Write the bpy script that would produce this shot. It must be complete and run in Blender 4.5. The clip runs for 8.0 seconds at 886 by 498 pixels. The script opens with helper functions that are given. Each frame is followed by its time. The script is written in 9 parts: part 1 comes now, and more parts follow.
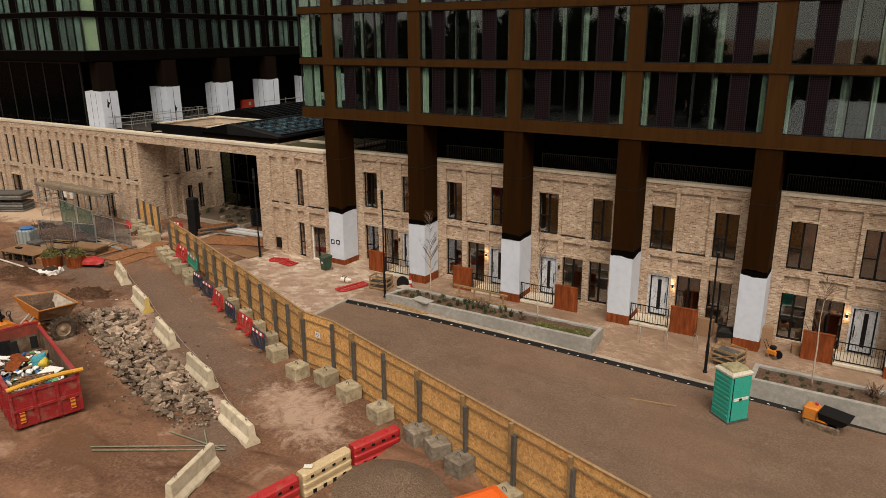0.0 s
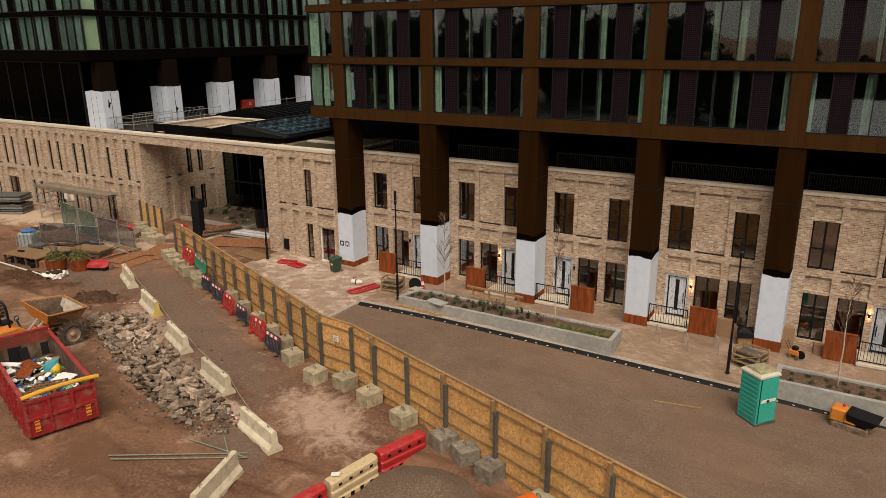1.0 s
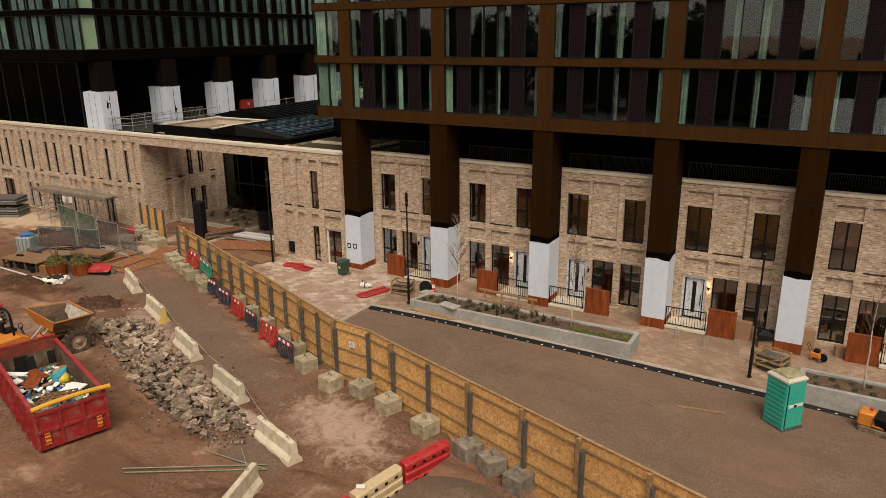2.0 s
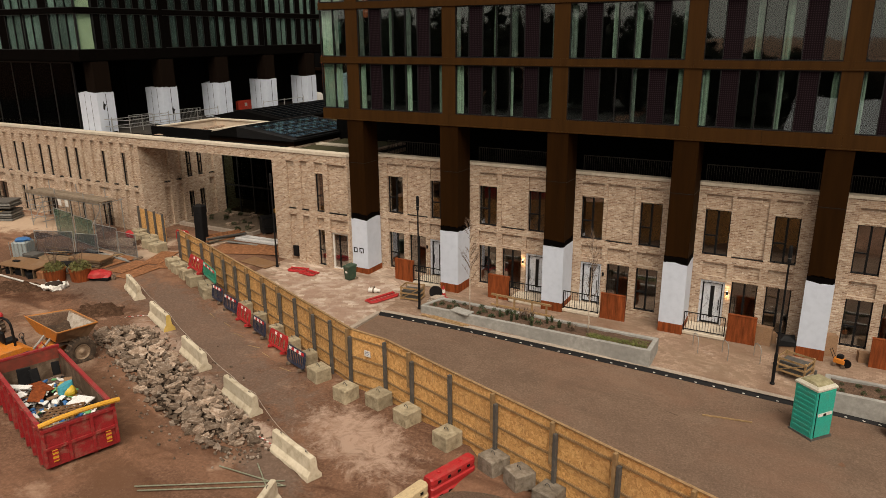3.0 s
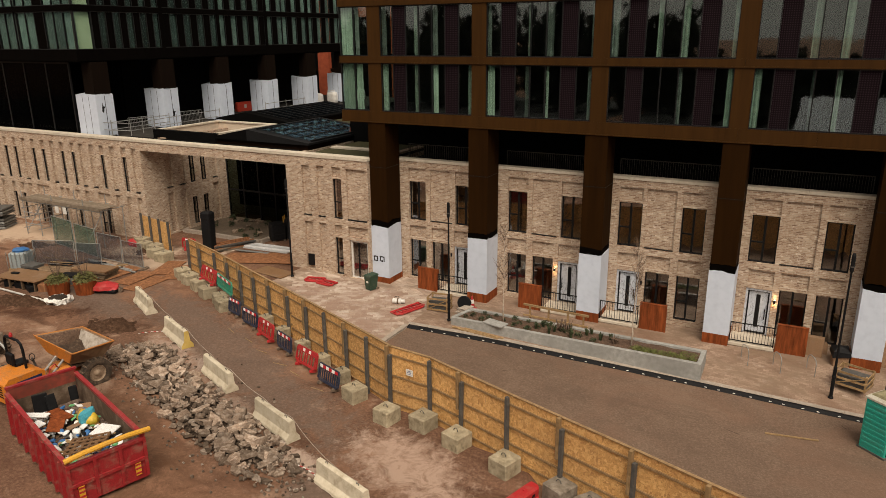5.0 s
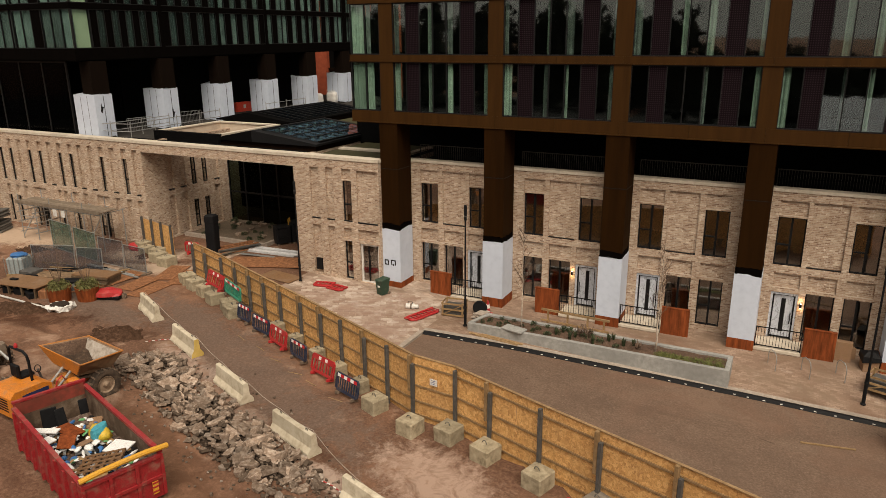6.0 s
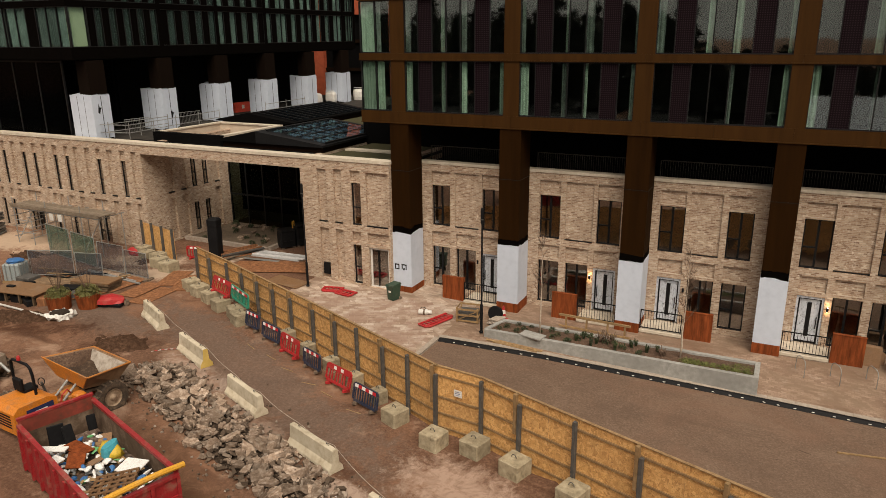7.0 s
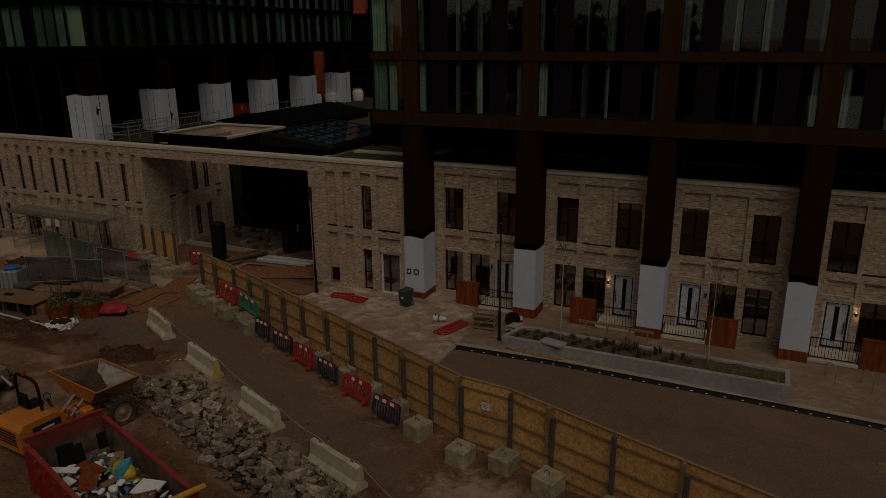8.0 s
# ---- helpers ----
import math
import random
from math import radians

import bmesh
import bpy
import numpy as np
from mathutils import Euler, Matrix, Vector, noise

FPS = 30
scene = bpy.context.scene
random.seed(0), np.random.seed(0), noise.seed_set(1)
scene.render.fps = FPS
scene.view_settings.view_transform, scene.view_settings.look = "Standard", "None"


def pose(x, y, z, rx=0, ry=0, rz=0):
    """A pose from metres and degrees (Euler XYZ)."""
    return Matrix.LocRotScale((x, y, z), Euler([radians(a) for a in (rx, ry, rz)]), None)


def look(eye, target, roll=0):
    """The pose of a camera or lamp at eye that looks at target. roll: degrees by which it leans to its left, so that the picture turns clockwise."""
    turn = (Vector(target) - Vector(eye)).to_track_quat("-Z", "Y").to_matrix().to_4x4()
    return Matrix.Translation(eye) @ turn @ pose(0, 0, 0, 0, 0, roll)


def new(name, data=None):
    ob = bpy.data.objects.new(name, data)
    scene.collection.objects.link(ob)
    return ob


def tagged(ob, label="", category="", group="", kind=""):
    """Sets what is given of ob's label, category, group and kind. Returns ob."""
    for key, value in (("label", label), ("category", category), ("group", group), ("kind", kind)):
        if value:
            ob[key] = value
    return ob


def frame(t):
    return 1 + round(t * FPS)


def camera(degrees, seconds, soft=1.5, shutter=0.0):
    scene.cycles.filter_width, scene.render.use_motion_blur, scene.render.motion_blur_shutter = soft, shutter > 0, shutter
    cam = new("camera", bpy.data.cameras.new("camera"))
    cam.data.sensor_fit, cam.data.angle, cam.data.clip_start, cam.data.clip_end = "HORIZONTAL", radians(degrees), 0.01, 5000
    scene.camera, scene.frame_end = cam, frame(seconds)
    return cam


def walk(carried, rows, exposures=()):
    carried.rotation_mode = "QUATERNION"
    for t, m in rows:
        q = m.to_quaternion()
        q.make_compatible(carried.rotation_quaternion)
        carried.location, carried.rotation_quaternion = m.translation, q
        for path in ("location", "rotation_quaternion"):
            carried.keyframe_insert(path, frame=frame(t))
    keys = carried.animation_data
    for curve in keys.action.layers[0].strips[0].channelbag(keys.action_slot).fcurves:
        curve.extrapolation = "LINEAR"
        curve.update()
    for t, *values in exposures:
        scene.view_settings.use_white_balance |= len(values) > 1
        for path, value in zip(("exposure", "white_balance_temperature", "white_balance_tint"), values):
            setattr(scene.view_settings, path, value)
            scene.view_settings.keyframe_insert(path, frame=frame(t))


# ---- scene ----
cam = camera(63.9, 8.0, soft=0.7)
METRES, EYE, TILT, LEAN, TURN = 11.9, 14.0, 0.0, 0.0, 31.8
ROWS = [
    (0.0, 0.0, 0.0, 0.0, -0.11, -16.74, 0.35),
    (0.5, -0.0492, 0.0184, -0.0006, -0.5, -16.77, 0.38),
    (1.0, -0.1037, 0.0421, -0.0058, -0.92, -16.76, 0.42),
    (1.5, -0.1517, 0.0686, -0.0071, -1.32, -16.79, 0.46),
    (3.0, -0.2935, 0.1764, -0.0079, -2.67, -16.83, 0.43),
    (3.5, -0.3422, 0.2129, -0.0086, -3.07, -16.8, 0.41),
    (4.0, -0.3948, 0.2556, -0.0102, -3.47, -16.8, 0.46),
    (4.5, -0.4413, 0.296, -0.0133, -3.84, -16.79, 0.46),
    (6.0, -0.5892, 0.4269, -0.0227, -5.09, -16.81, 0.43),
    (6.5, -0.6343, 0.4719, -0.0287, -5.51, -16.79, 0.48),
    (7.0, -0.6803, 0.5232, -0.0318, -5.95, -16.8, 0.47),
    (7.5, -0.7245, 0.5704, -0.034, -6.35, -16.8, 0.48),
    (8.0, -0.7719, 0.6201, -0.0387, -6.81, -16.77, 0.51),
]

EXPOSURE = 0.38
STOPS = [(0.0, 0.0), (7.4, 0.0), (7.5, -0.28), (7.6, -0.55), (7.7, -0.9), (7.8, -1.37), (7.9, -2.0), (8.0, -2.75)]
walk(cam, [(t, pose(0, 0, EYE, TILT, LEAN, TURN) @ pose(METRES * x, METRES * y, METRES * z, 90 + pitch, roll, yaw)) for t, x, y, z, yaw, pitch, roll in ROWS],
     [(t, EXPOSURE + s, 7400, 10) for t, s in STOPS])

# ---- world and sun: a grey, overcast day ----
world = bpy.data.worlds.new("sky")
scene.world = world
world.use_nodes = True
wn = world.node_tree.nodes
sky = wn.new("ShaderNodeTexSky")
sky.sky_type = "NISHITA"
sky.sun_disc = False
sky.sun_elevation = radians(54)
sky.sun_rotation = radians(145)
sky.dust_density = 6.0
soft_sky = wn.new("ShaderNodeMix")
soft_sky.data_type = "RGBA"
soft_sky.inputs["Factor"].default_value = 0.75
soft_sky.inputs["B"].default_value = (7.0, 6.7, 6.3, 1)
world.node_tree.links.new(sky.outputs[0], soft_sky.inputs["A"])
world.node_tree.links.new(soft_sky.outputs["Result"], wn["Background"].inputs[0])
wn["Background"].inputs[1].default_value = 0.064
sun_data = bpy.data.lights.new("sun", "SUN")
sun_data.energy = 2.55
sun_data.angle = radians(42)
sun_data.color = (1.0, 0.95, 0.88)
sun = new("sun", sun_data)
sun.matrix_world = look((0, 0, 0), (-0.34, 0.48, -0.81))

# ---- materials ----


class Nodes:
    """A small wrapper to write node materials."""

    def __init__(self, name, rough=0.7, metal=0.0, colour=(0.5, 0.5, 0.5), spec=0.5):
        self.mat = bpy.data.materials.new(name)
        self.mat.use_nodes = True
        self.n = self.mat.node_tree.nodes
        self.links = self.mat.node_tree.links
        self.bsdf = self.n["Principled BSDF"]
        self.bsdf.inputs["Roughness"].default_value = rough
        self.bsdf.inputs["Metallic"].default_value = metal
        self.bsdf.inputs["Base Color"].default_value = (*colour, 1)
        self.bsdf.inputs["Specular IOR Level"].default_value = spec

    def add(self, kind, **values):
        node = self.n.new(kind)
        for k, v in values.items():
            node.inputs[k.replace("_", " ")].default_value = v
        return node

    def link(self, a, b):
        self.links.new(a, b)

    def place(self, scale=(1, 1, 1)):
        geo = self.n.new("ShaderNodeNewGeometry")
        m = self.n.new("ShaderNodeMapping")
        m.inputs["Scale"].default_value = scale
        self.link(geo.outputs["Position"], m.inputs["Vector"])
        return m.outputs[0]

    def local(self, scale=(1, 1, 1)):
        tc = self.n.new("ShaderNodeTexCoord")
        m = self.n.new("ShaderNodeMapping")
        m.inputs["Scale"].default_value = scale
        self.link(tc.outputs["Object"], m.inputs["Vector"])
        return m.outputs[0]

    def noise(self, vec, scale, detail=4.0, rough=0.6, distort=0.0):
        t = self.add("ShaderNodeTexNoise", Scale=scale, Detail=detail, Roughness=rough, Distortion=distort)
        self.link(vec, t.inputs["Vector"])
        return t.outputs["Fac"]

    def ramp(self, fac, stops):
        r = self.n.new("ShaderNodeValToRGB")
        while len(r.color_ramp.elements) < len(stops):
            r.color_ramp.elements.new(0.5)
        for e, (p, c) in zip(r.color_ramp.elements, stops):
            e.position = p
            e.color = (*c, 1) if len(c) == 3 else c
        self.link(fac, r.inputs[0])
        return r.outputs[0]

    def mix(self, a, b, fac, blend="MIX"):
        m = self.n.new("ShaderNodeMix")
        m.data_type = "RGBA"
        m.blend_type = blend
        for value, key in ((a, "A"), (b, "B")):
            if isinstance(value, tuple):
                m.inputs[key].default_value = (*value, 1)
            else:
                self.link(value, m.inputs[key])
        if isinstance(fac, (int, float)):
            m.inputs["Factor"].default_value = fac
        else:
            self.link(fac, m.inputs["Factor"])
        return m.outputs["Result"]

    def math(self, op, a, b=0.0):
        m = self.n.new("ShaderNodeMath")
        m.operation = op
        for i, v in enumerate((a, b)):
            if isinstance(v, (int, float)):
                m.inputs[i].default_value = v
            else:
                self.link(v, m.inputs[i])
        return m.outputs[0]

    def colour(self, out):
        self.link(out, self.bsdf.inputs["Base Color"])
        return self

    def rough(self, out):
        self.link(out, self.bsdf.inputs["Roughness"])
        return self

    def bump(self, height, strength=0.4, distance=0.02):
        b = self.add("ShaderNodeBump", Strength=strength, Distance=distance)
        self.link(height, b.inputs["Height"])
        self.link(b.outputs[0], self.bsdf.inputs["Normal"])
        return self


def grainy(name, base, dark, light, scale=6.0, rough=0.8, bump=0.3, big=0.6, metal=0.0, local=False, spec=0.3, distance=0.02, pieces=0.0):
    """A surface with grain at two scales; pieces: how far one object differs from the next."""
    m = Nodes(name, rough, metal, base, spec)
    v = m.local() if local else m.place()
    fine = m.noise(v, scale, 6, 0.65)
    large = m.noise(v, scale * 0.12 if not local else scale * 0.3, 3, 0.6, 0.4)
    c = m.ramp(fine, [(0.3, dark), (0.5, base), (0.72, light)])
    c = m.mix(c, tuple(x * 0.72 for x in base), m.ramp(large, [(0.42, (0, 0, 0)), (0.68, (big, big, big))]))
    if pieces:
        info = m.n.new("ShaderNodeObjectInfo")
        hsv = m.add("ShaderNodeHueSaturation")
        m.link(m.math("ADD", m.math("MULTIPLY", info.outputs["Random"], pieces), 1 - pieces / 2), hsv.inputs["Value"])
        m.link(c, hsv.inputs["Color"])
        c = hsv.outputs[0]
    m.colour(c)
    m.rough(m.math("ADD", m.math("MULTIPLY", fine, 0.25), rough - 0.12))
    if bump:
        m.bump(fine, bump, distance)
    return m.mat


def brick_material(name):
    m = Nodes(name, 0.88)
    geo = m.n.new("ShaderNodeNewGeometry")
    pos = m.n.new("ShaderNodeSeparateXYZ")
    nor = m.n.new("ShaderNodeSeparateXYZ")
    m.link(geo.outputs["Position"], pos.inputs[0])
    m.link(geo.outputs["True Normal"], nor.inputs[0])
    side = m.math("GREATER_THAN", m.math("ABSOLUTE", nor.outputs[0]), 0.5)
    u = m.math("ADD", m.math("MULTIPLY", pos.outputs[0], m.math("SUBTRACT", 1.0, side)), m.math("MULTIPLY", pos.outputs[1], side))
    vec = m.n.new("ShaderNodeCombineXYZ")
    m.link(u, vec.inputs[0])
    m.link(pos.outputs[2], vec.inputs[1])

    def bricks(c1, c2, mortar, bias=0.0):
        b = m.n.new("ShaderNodeTexBrick")
        b.inputs["Color1"].default_value = (*c1, 1)
        b.inputs["Color2"].default_value = (*c2, 1)
        b.inputs["Mortar"].default_value = (*mortar, 1)
        b.inputs["Scale"].default_value = 1.0
        b.inputs["Mortar Size"].default_value = 0.011
        b.inputs["Mortar Smooth"].default_value = 0.2
        b.inputs["Bias"].default_value = bias
        b.inputs["Brick Width"].default_value = 0.215
        b.inputs["Row Height"].default_value = 0.075
        m.link(vec.outputs[0], b.inputs["Vector"])
        return b

    mortar = (0.47, 0.385, 0.31)
    key = bricks((0, 0, 0), (1, 1, 1), (0.45, 0.45, 0.45))
    tone = m.ramp(key.outputs["Color"], [(0.0, (0.20, 0.118, 0.078)), (0.12, (0.30, 0.19, 0.128)), (0.45, (0.39, 0.265, 0.186)), (0.75, (0.45, 0.325, 0.236)), (0.92, (0.52, 0.40, 0.30)), (1.0, (0.62, 0.51, 0.40))])
    c = m.mix(tone, mortar, key.outputs["Fac"])
    patch = m.noise(geo.outputs["Position"], 0.5, 3, 0.6, 0.3)
    grain = m.noise(geo.outputs["Position"], 14.0, 5, 0.7)
    c = m.mix(c, (0.24, 0.155, 0.095), m.ramp(patch, [(0.48, (0, 0, 0)), (0.75, (0.32, 0.32, 0.32))]))
    flaky = m.noise(geo.outputs["Position"], 7.5, 4, 0.75)
    c = m.mix(c, (0.15, 0.085, 0.052), m.ramp(flaky, [(0.30, (0.8, 0.8, 0.8)), (0.43, (0, 0, 0))]))
    c = m.mix(c, (0.80, 0.71, 0.60), m.ramp(flaky, [(0.58, (0, 0, 0)), (0.70, (0.75, 0.75, 0.75))]))
    c = m.mix(c, (0.74, 0.64, 0.52), m.ramp(grain, [(0.57, (0, 0, 0)), (0.75, (0.5, 0.5, 0.5))]))
    m.colour(c)
    m.bump(m.math("ADD", m.math("MULTIPLY", key.outputs["Fac"], -1.0), m.math("MULTIPLY", grain, 0.5)), 0.5, 0.012)
    return m.mat


def glass_material(name, tint, gloss=0.5, rough=0.02, mirror=(1, 1, 1), share=1.0):
    """Clear pane: lets light through with a tint, mirrors the sky by Fresnel."""
    m = Nodes(name)
    m.n.remove(m.bsdf)
    clear = m.n.new("ShaderNodeBsdfTransparent")
    clear.inputs[0].default_value = (*tint, 1)
    shine = m.n.new("ShaderNodeBsdfGlossy")
    shine.inputs["Roughness"].default_value = rough
    shine.inputs["Color"].default_value = (*mirror, 1)
    rim = m.n.new("ShaderNodeLayerWeight")
    rim.inputs[0].default_value = 0.5
    fres = m.math("ADD", m.math("MULTIPLY", m.math("POWER", rim.outputs["Facing"], 5.0), 0.96), 0.04)
    wave = m.add("ShaderNodeBump", Strength=0.2, Distance=0.012)
    m.link(m.noise(m.place(), 0.9, 2, 0.5), wave.inputs["Height"])
    m.link(wave.outputs[0], shine.inputs["Normal"])
    mix = m.n.new("ShaderNodeMixShader")
    m.link(m.math("ADD", m.math("MULTIPLY", fres, share), gloss * 0.1), mix.inputs[0])
    m.link(clear.outputs[0], mix.inputs[1])
    m.link(shine.outputs[0], mix.inputs[2])
    m.link(mix.outputs[0], m.n["Material Output"].inputs[0])
    return m.mat


def bronze_material(name, base, rough=0.55, spec=0.2):
    m = Nodes(name, rough, 0.0, base, spec)
    v = m.place()
    streak = m.noise(m.place((3.0, 3.0, 0.25)), 1.2, 4, 0.6)
    fine = m.noise(v, 25, 3, 0.6)
    m.colour(m.mix(m.ramp(streak, [(0.3, tuple(c * 0.75 for c in base)), (0.7, tuple(c * 1.25 for c in base))]), tuple(c * 1.5 for c in base), m.math("MULTIPLY", fine, 0.25)))
    m.rough(m.math("ADD", m.math("MULTIPLY", streak, 0.25), rough - 0.12))
    return m.mat


def perforated_material(name):
    m = Nodes(name, 0.8, 0.0, spec=0.05)
    v = m.n.new("ShaderNodeTexVoronoi")
    v.voronoi_dimensions = "2D"
    v.inputs["Scale"].default_value = 11.5
    v.inputs["Randomness"].default_value = 0.0
    xyz, flat = m.n.new("ShaderNodeSeparateXYZ"), m.n.new("ShaderNodeCombineXYZ")
    m.link(m.place(), xyz.inputs[0])
    m.link(xyz.outputs[0], flat.inputs[0])
    m.link(xyz.outputs[2], flat.inputs[1])
    m.link(flat.outputs[0], v.inputs["Vector"])
    hole = m.ramp(v.outputs["Distance"], [(0.24, (1, 1, 1)), (0.36, (0, 0, 0))])
    m.colour(m.mix((0.0062, 0.0033, 0.0046), (0.022, 0.0125, 0.0165), hole))
    return m.mat


def earth_material(name):
    """Trodden red-brown site earth with wet stains, pale dry dust and gravel."""
    m = Nodes(name, 0.92, spec=0.15)
    v = m.place()
    large = m.noise(v, 0.16, 5, 0.62, 0.8)
    mid = m.noise(v, 0.7, 5, 0.65, 0.5)
    track = m.noise(m.place((0.28, 0.9, 1)), 1.1, 4, 0.6, 0.6)
    fine = m.noise(v, 9, 6, 0.7)
    grit = m.noise(v, 45, 3, 0.7)
    c = m.ramp(fine, [(0.25, (0.072, 0.039, 0.025)), (0.5, (0.14, 0.081, 0.054)), (0.75, (0.23, 0.143, 0.10))])
    c = m.mix(c, (0.27, 0.155, 0.10), m.ramp(large, [(0.46, (0, 0, 0)), (0.62, (0.6, 0.6, 0.6))]))
    c = m.mix(c, (0.38, 0.275, 0.205), m.ramp(mid, [(0.57, (0, 0, 0)), (0.72, (0.75, 0.75, 0.75))]))
    c = m.mix(c, (0.07, 0.034, 0.020), m.ramp(track, [(0.52, (0, 0, 0)), (0.7, (0.8, 0.8, 0.8))]))
    edge = m.math("ADD", m.math("MULTIPLY", m.noise(v, 0.5, 7, 0.78, 1.6), 0.65), m.math("MULTIPLY", m.noise(v, 3.5, 5, 0.75, 0.8), 0.35))

    streaks = m.ramp(m.noise(v, 1.3, 7, 0.72, 1.2), [(0.36, (0.25, 0.25, 0.25)), (0.56, (1, 1, 1))])

    def stain(cx, cy, rx, ry, turn, tone, most):
        """A spread of dust, gravel or mud of its own, with a ragged edge."""
        nonlocal c
        mp = m.n.new("ShaderNodeMapping")
        mp.vector_type = "TEXTURE"
        mp.inputs["Location"].default_value = (cx, cy, 0)
        mp.inputs["Rotation"].default_value = (0, 0, radians(turn))
        mp.inputs["Scale"].default_value = (rx, ry, 1000)
        m.link(v, mp.inputs["Vector"])
        ball = m.n.new("ShaderNodeVectorMath")
        ball.operation = "LENGTH"
        m.link(mp.outputs[0], ball.inputs[0])
        inside = m.math("ADD", m.math("SUBTRACT", 1.0, ball.outputs["Value"]), m.math("MULTIPLY", m.math("SUBTRACT", edge, 0.5), 3.0))
        c = m.mix(c, tone, m.math("MULTIPLY", m.ramp(inside, [(0.0, (0, 0, 0)), (0.45, (most, most, most))]), streaks))

    gravelly = m.ramp(fine, [(0.3, (0.108, 0.079, 0.062)), (0.55, (0.148, 0.110, 0.088)), (0.8, (0.215, 0.166, 0.137))])
    plain = streaks
    streaks = m.ramp(streaks, [(0.0, (0.8, 0.8, 0.8)), (1.0, (1, 1, 1))])
    stain(-29.0, 21.6, 12.5, 2.1, -22, gravelly, 0.9)
    stain(-40.5, 23.0, 6.0, 1.7, -10, gravelly, 0.95)
    stain(-19.4, 15.3, 2.2, 1.1, -25, gravelly, 0.95)
    stain(-57.0, 29.8, 8.0, 2.6, 8, (0.47, 0.375, 0.285), 1.0)
    stain(-42.3, 28.7, 4.0, 1.2, 20, (0.45, 0.37, 0.29), 0.9)
    streaks = plain
    stain(-17.8, 18.1, 3.2, 1.7, -18, (0.40, 0.305, 0.245), 0.85)
    stain(-31.2, 20.5, 2.6, 0.8, -19, (0.44, 0.365, 0.31), 0.6)
    stain(-26.6, 18.7, 2.4, 0.5, -19, (0.40, 0.32, 0.265), 0.4)
    stain(-21.0, 16.6, 1.6, 0.6, -19, (0.46, 0.38, 0.32), 0.7)
    stain(-31.6, 16.9, 1.0, 0.6, -19, (0.48, 0.38, 0.30), 0.7)
    stain(-24.2, 16.9, 2.0, 0.6, -20, (0.42, 0.34, 0.28), 0.7)
    stain(-44.5, 30.6, 3.5, 1.6, 20, (0.46, 0.38, 0.30), 0.8)
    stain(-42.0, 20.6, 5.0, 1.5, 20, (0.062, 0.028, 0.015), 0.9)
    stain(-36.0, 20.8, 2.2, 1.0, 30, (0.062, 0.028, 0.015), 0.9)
    stain(-46.0, 17.5, 6.0, 1.2, 18, (0.36, 0.26, 0.195), 0.7)
    stain(-37.5, 17.0, 5.0, 1.0, 12, (0.34, 0.245, 0.185), 0.6)
    stain(-27.3, 15.2, 6.5, 1.35, -22, (0.115, 0.063, 0.038), 0.95)
    stain(-23.6, 12.2, 3.6, 1.3, -20, (0.125, 0.07, 0.043), 0.9)
    c = m.mix(c, (0.45, 0.37, 0.30), m.ramp(grit, [(0.66, (0, 0, 0)), (0.76, (0.6, 0.6, 0.6))]))
    c = m.mix(c, (0.05, 0.032, 0.023), m.ramp(grit, [(0.24, (0.5, 0.5, 0.5)), (0.34, (0, 0, 0))]))
    c = m.mix(c, (0.98, 0.90, 0.87), 1.0, "MULTIPLY")
    m.colour(c)
    m.rough(m.ramp(track, [(0.5, (0.95, 0.95, 0.95)), (0.75, (0.45, 0.45, 0.45))]))
    m.bump(m.math("ADD", fine, m.math("MULTIPLY", grit, 0.5)), 0.4, 0.035)
    return m.mat


def road_material(name):
    """Rolled stone sub-base: grey-brown, even, with fine grit."""
    m = Nodes(name, 0.95, spec=0.15)
    v = m.place()
    large = m.noise(v, 0.22, 4, 0.6, 0.6)
    track = m.noise(m.place((0.18, 0.9, 1)), 0.9, 4, 0.6, 0.5)
    fine = m.noise(v, 12, 6, 0.7)
    grit = m.noise(v, 30, 3, 0.75)
    c = m.ramp(fine, [(0.28, (0.11, 0.071, 0.051)), (0.5, (0.155, 0.102, 0.074)), (0.72, (0.215, 0.147, 0.11))])
    patch = m.noise(v, 0.33, 6, 0.7, 1.4)
    c = m.mix(c, (0.085, 0.056, 0.042), m.ramp(patch, [(0.5, (0, 0, 0)), (0.66, (0.34, 0.34, 0.34))]))
    c = m.mix(c, (0.25, 0.175, 0.13), m.ramp(patch, [(0.30, (0.3, 0.3, 0.3)), (0.46, (0, 0, 0))]))
    c = m.mix(c, (0.19, 0.108, 0.074), m.ramp(large, [(0.48, (0, 0, 0)), (0.64, (0.5, 0.5, 0.5))]))
    c = m.mix(c, (0.10, 0.068, 0.05), m.ramp(track, [(0.5, (0, 0, 0)), (0.72, (0.35, 0.35, 0.35))]))
    spill = m.noise(m.place((0.5, 1.0, 1)), 1.1, 6, 0.75, 1.5)
    c = m.mix(c, (0.05, 0.03, 0.022), m.ramp(spill, [(0.655, (0, 0, 0)), (0.70, (0.8, 0.8, 0.8))]))
    c = m.mix(c, (0.42, 0.36, 0.31), m.ramp(grit, [(0.64, (0, 0, 0)), (0.74, (0.45, 0.45, 0.45))]))
    m.colour(c)
    m.bump(m.math("ADD", fine, grit), 0.5, 0.03)
    return m.mat


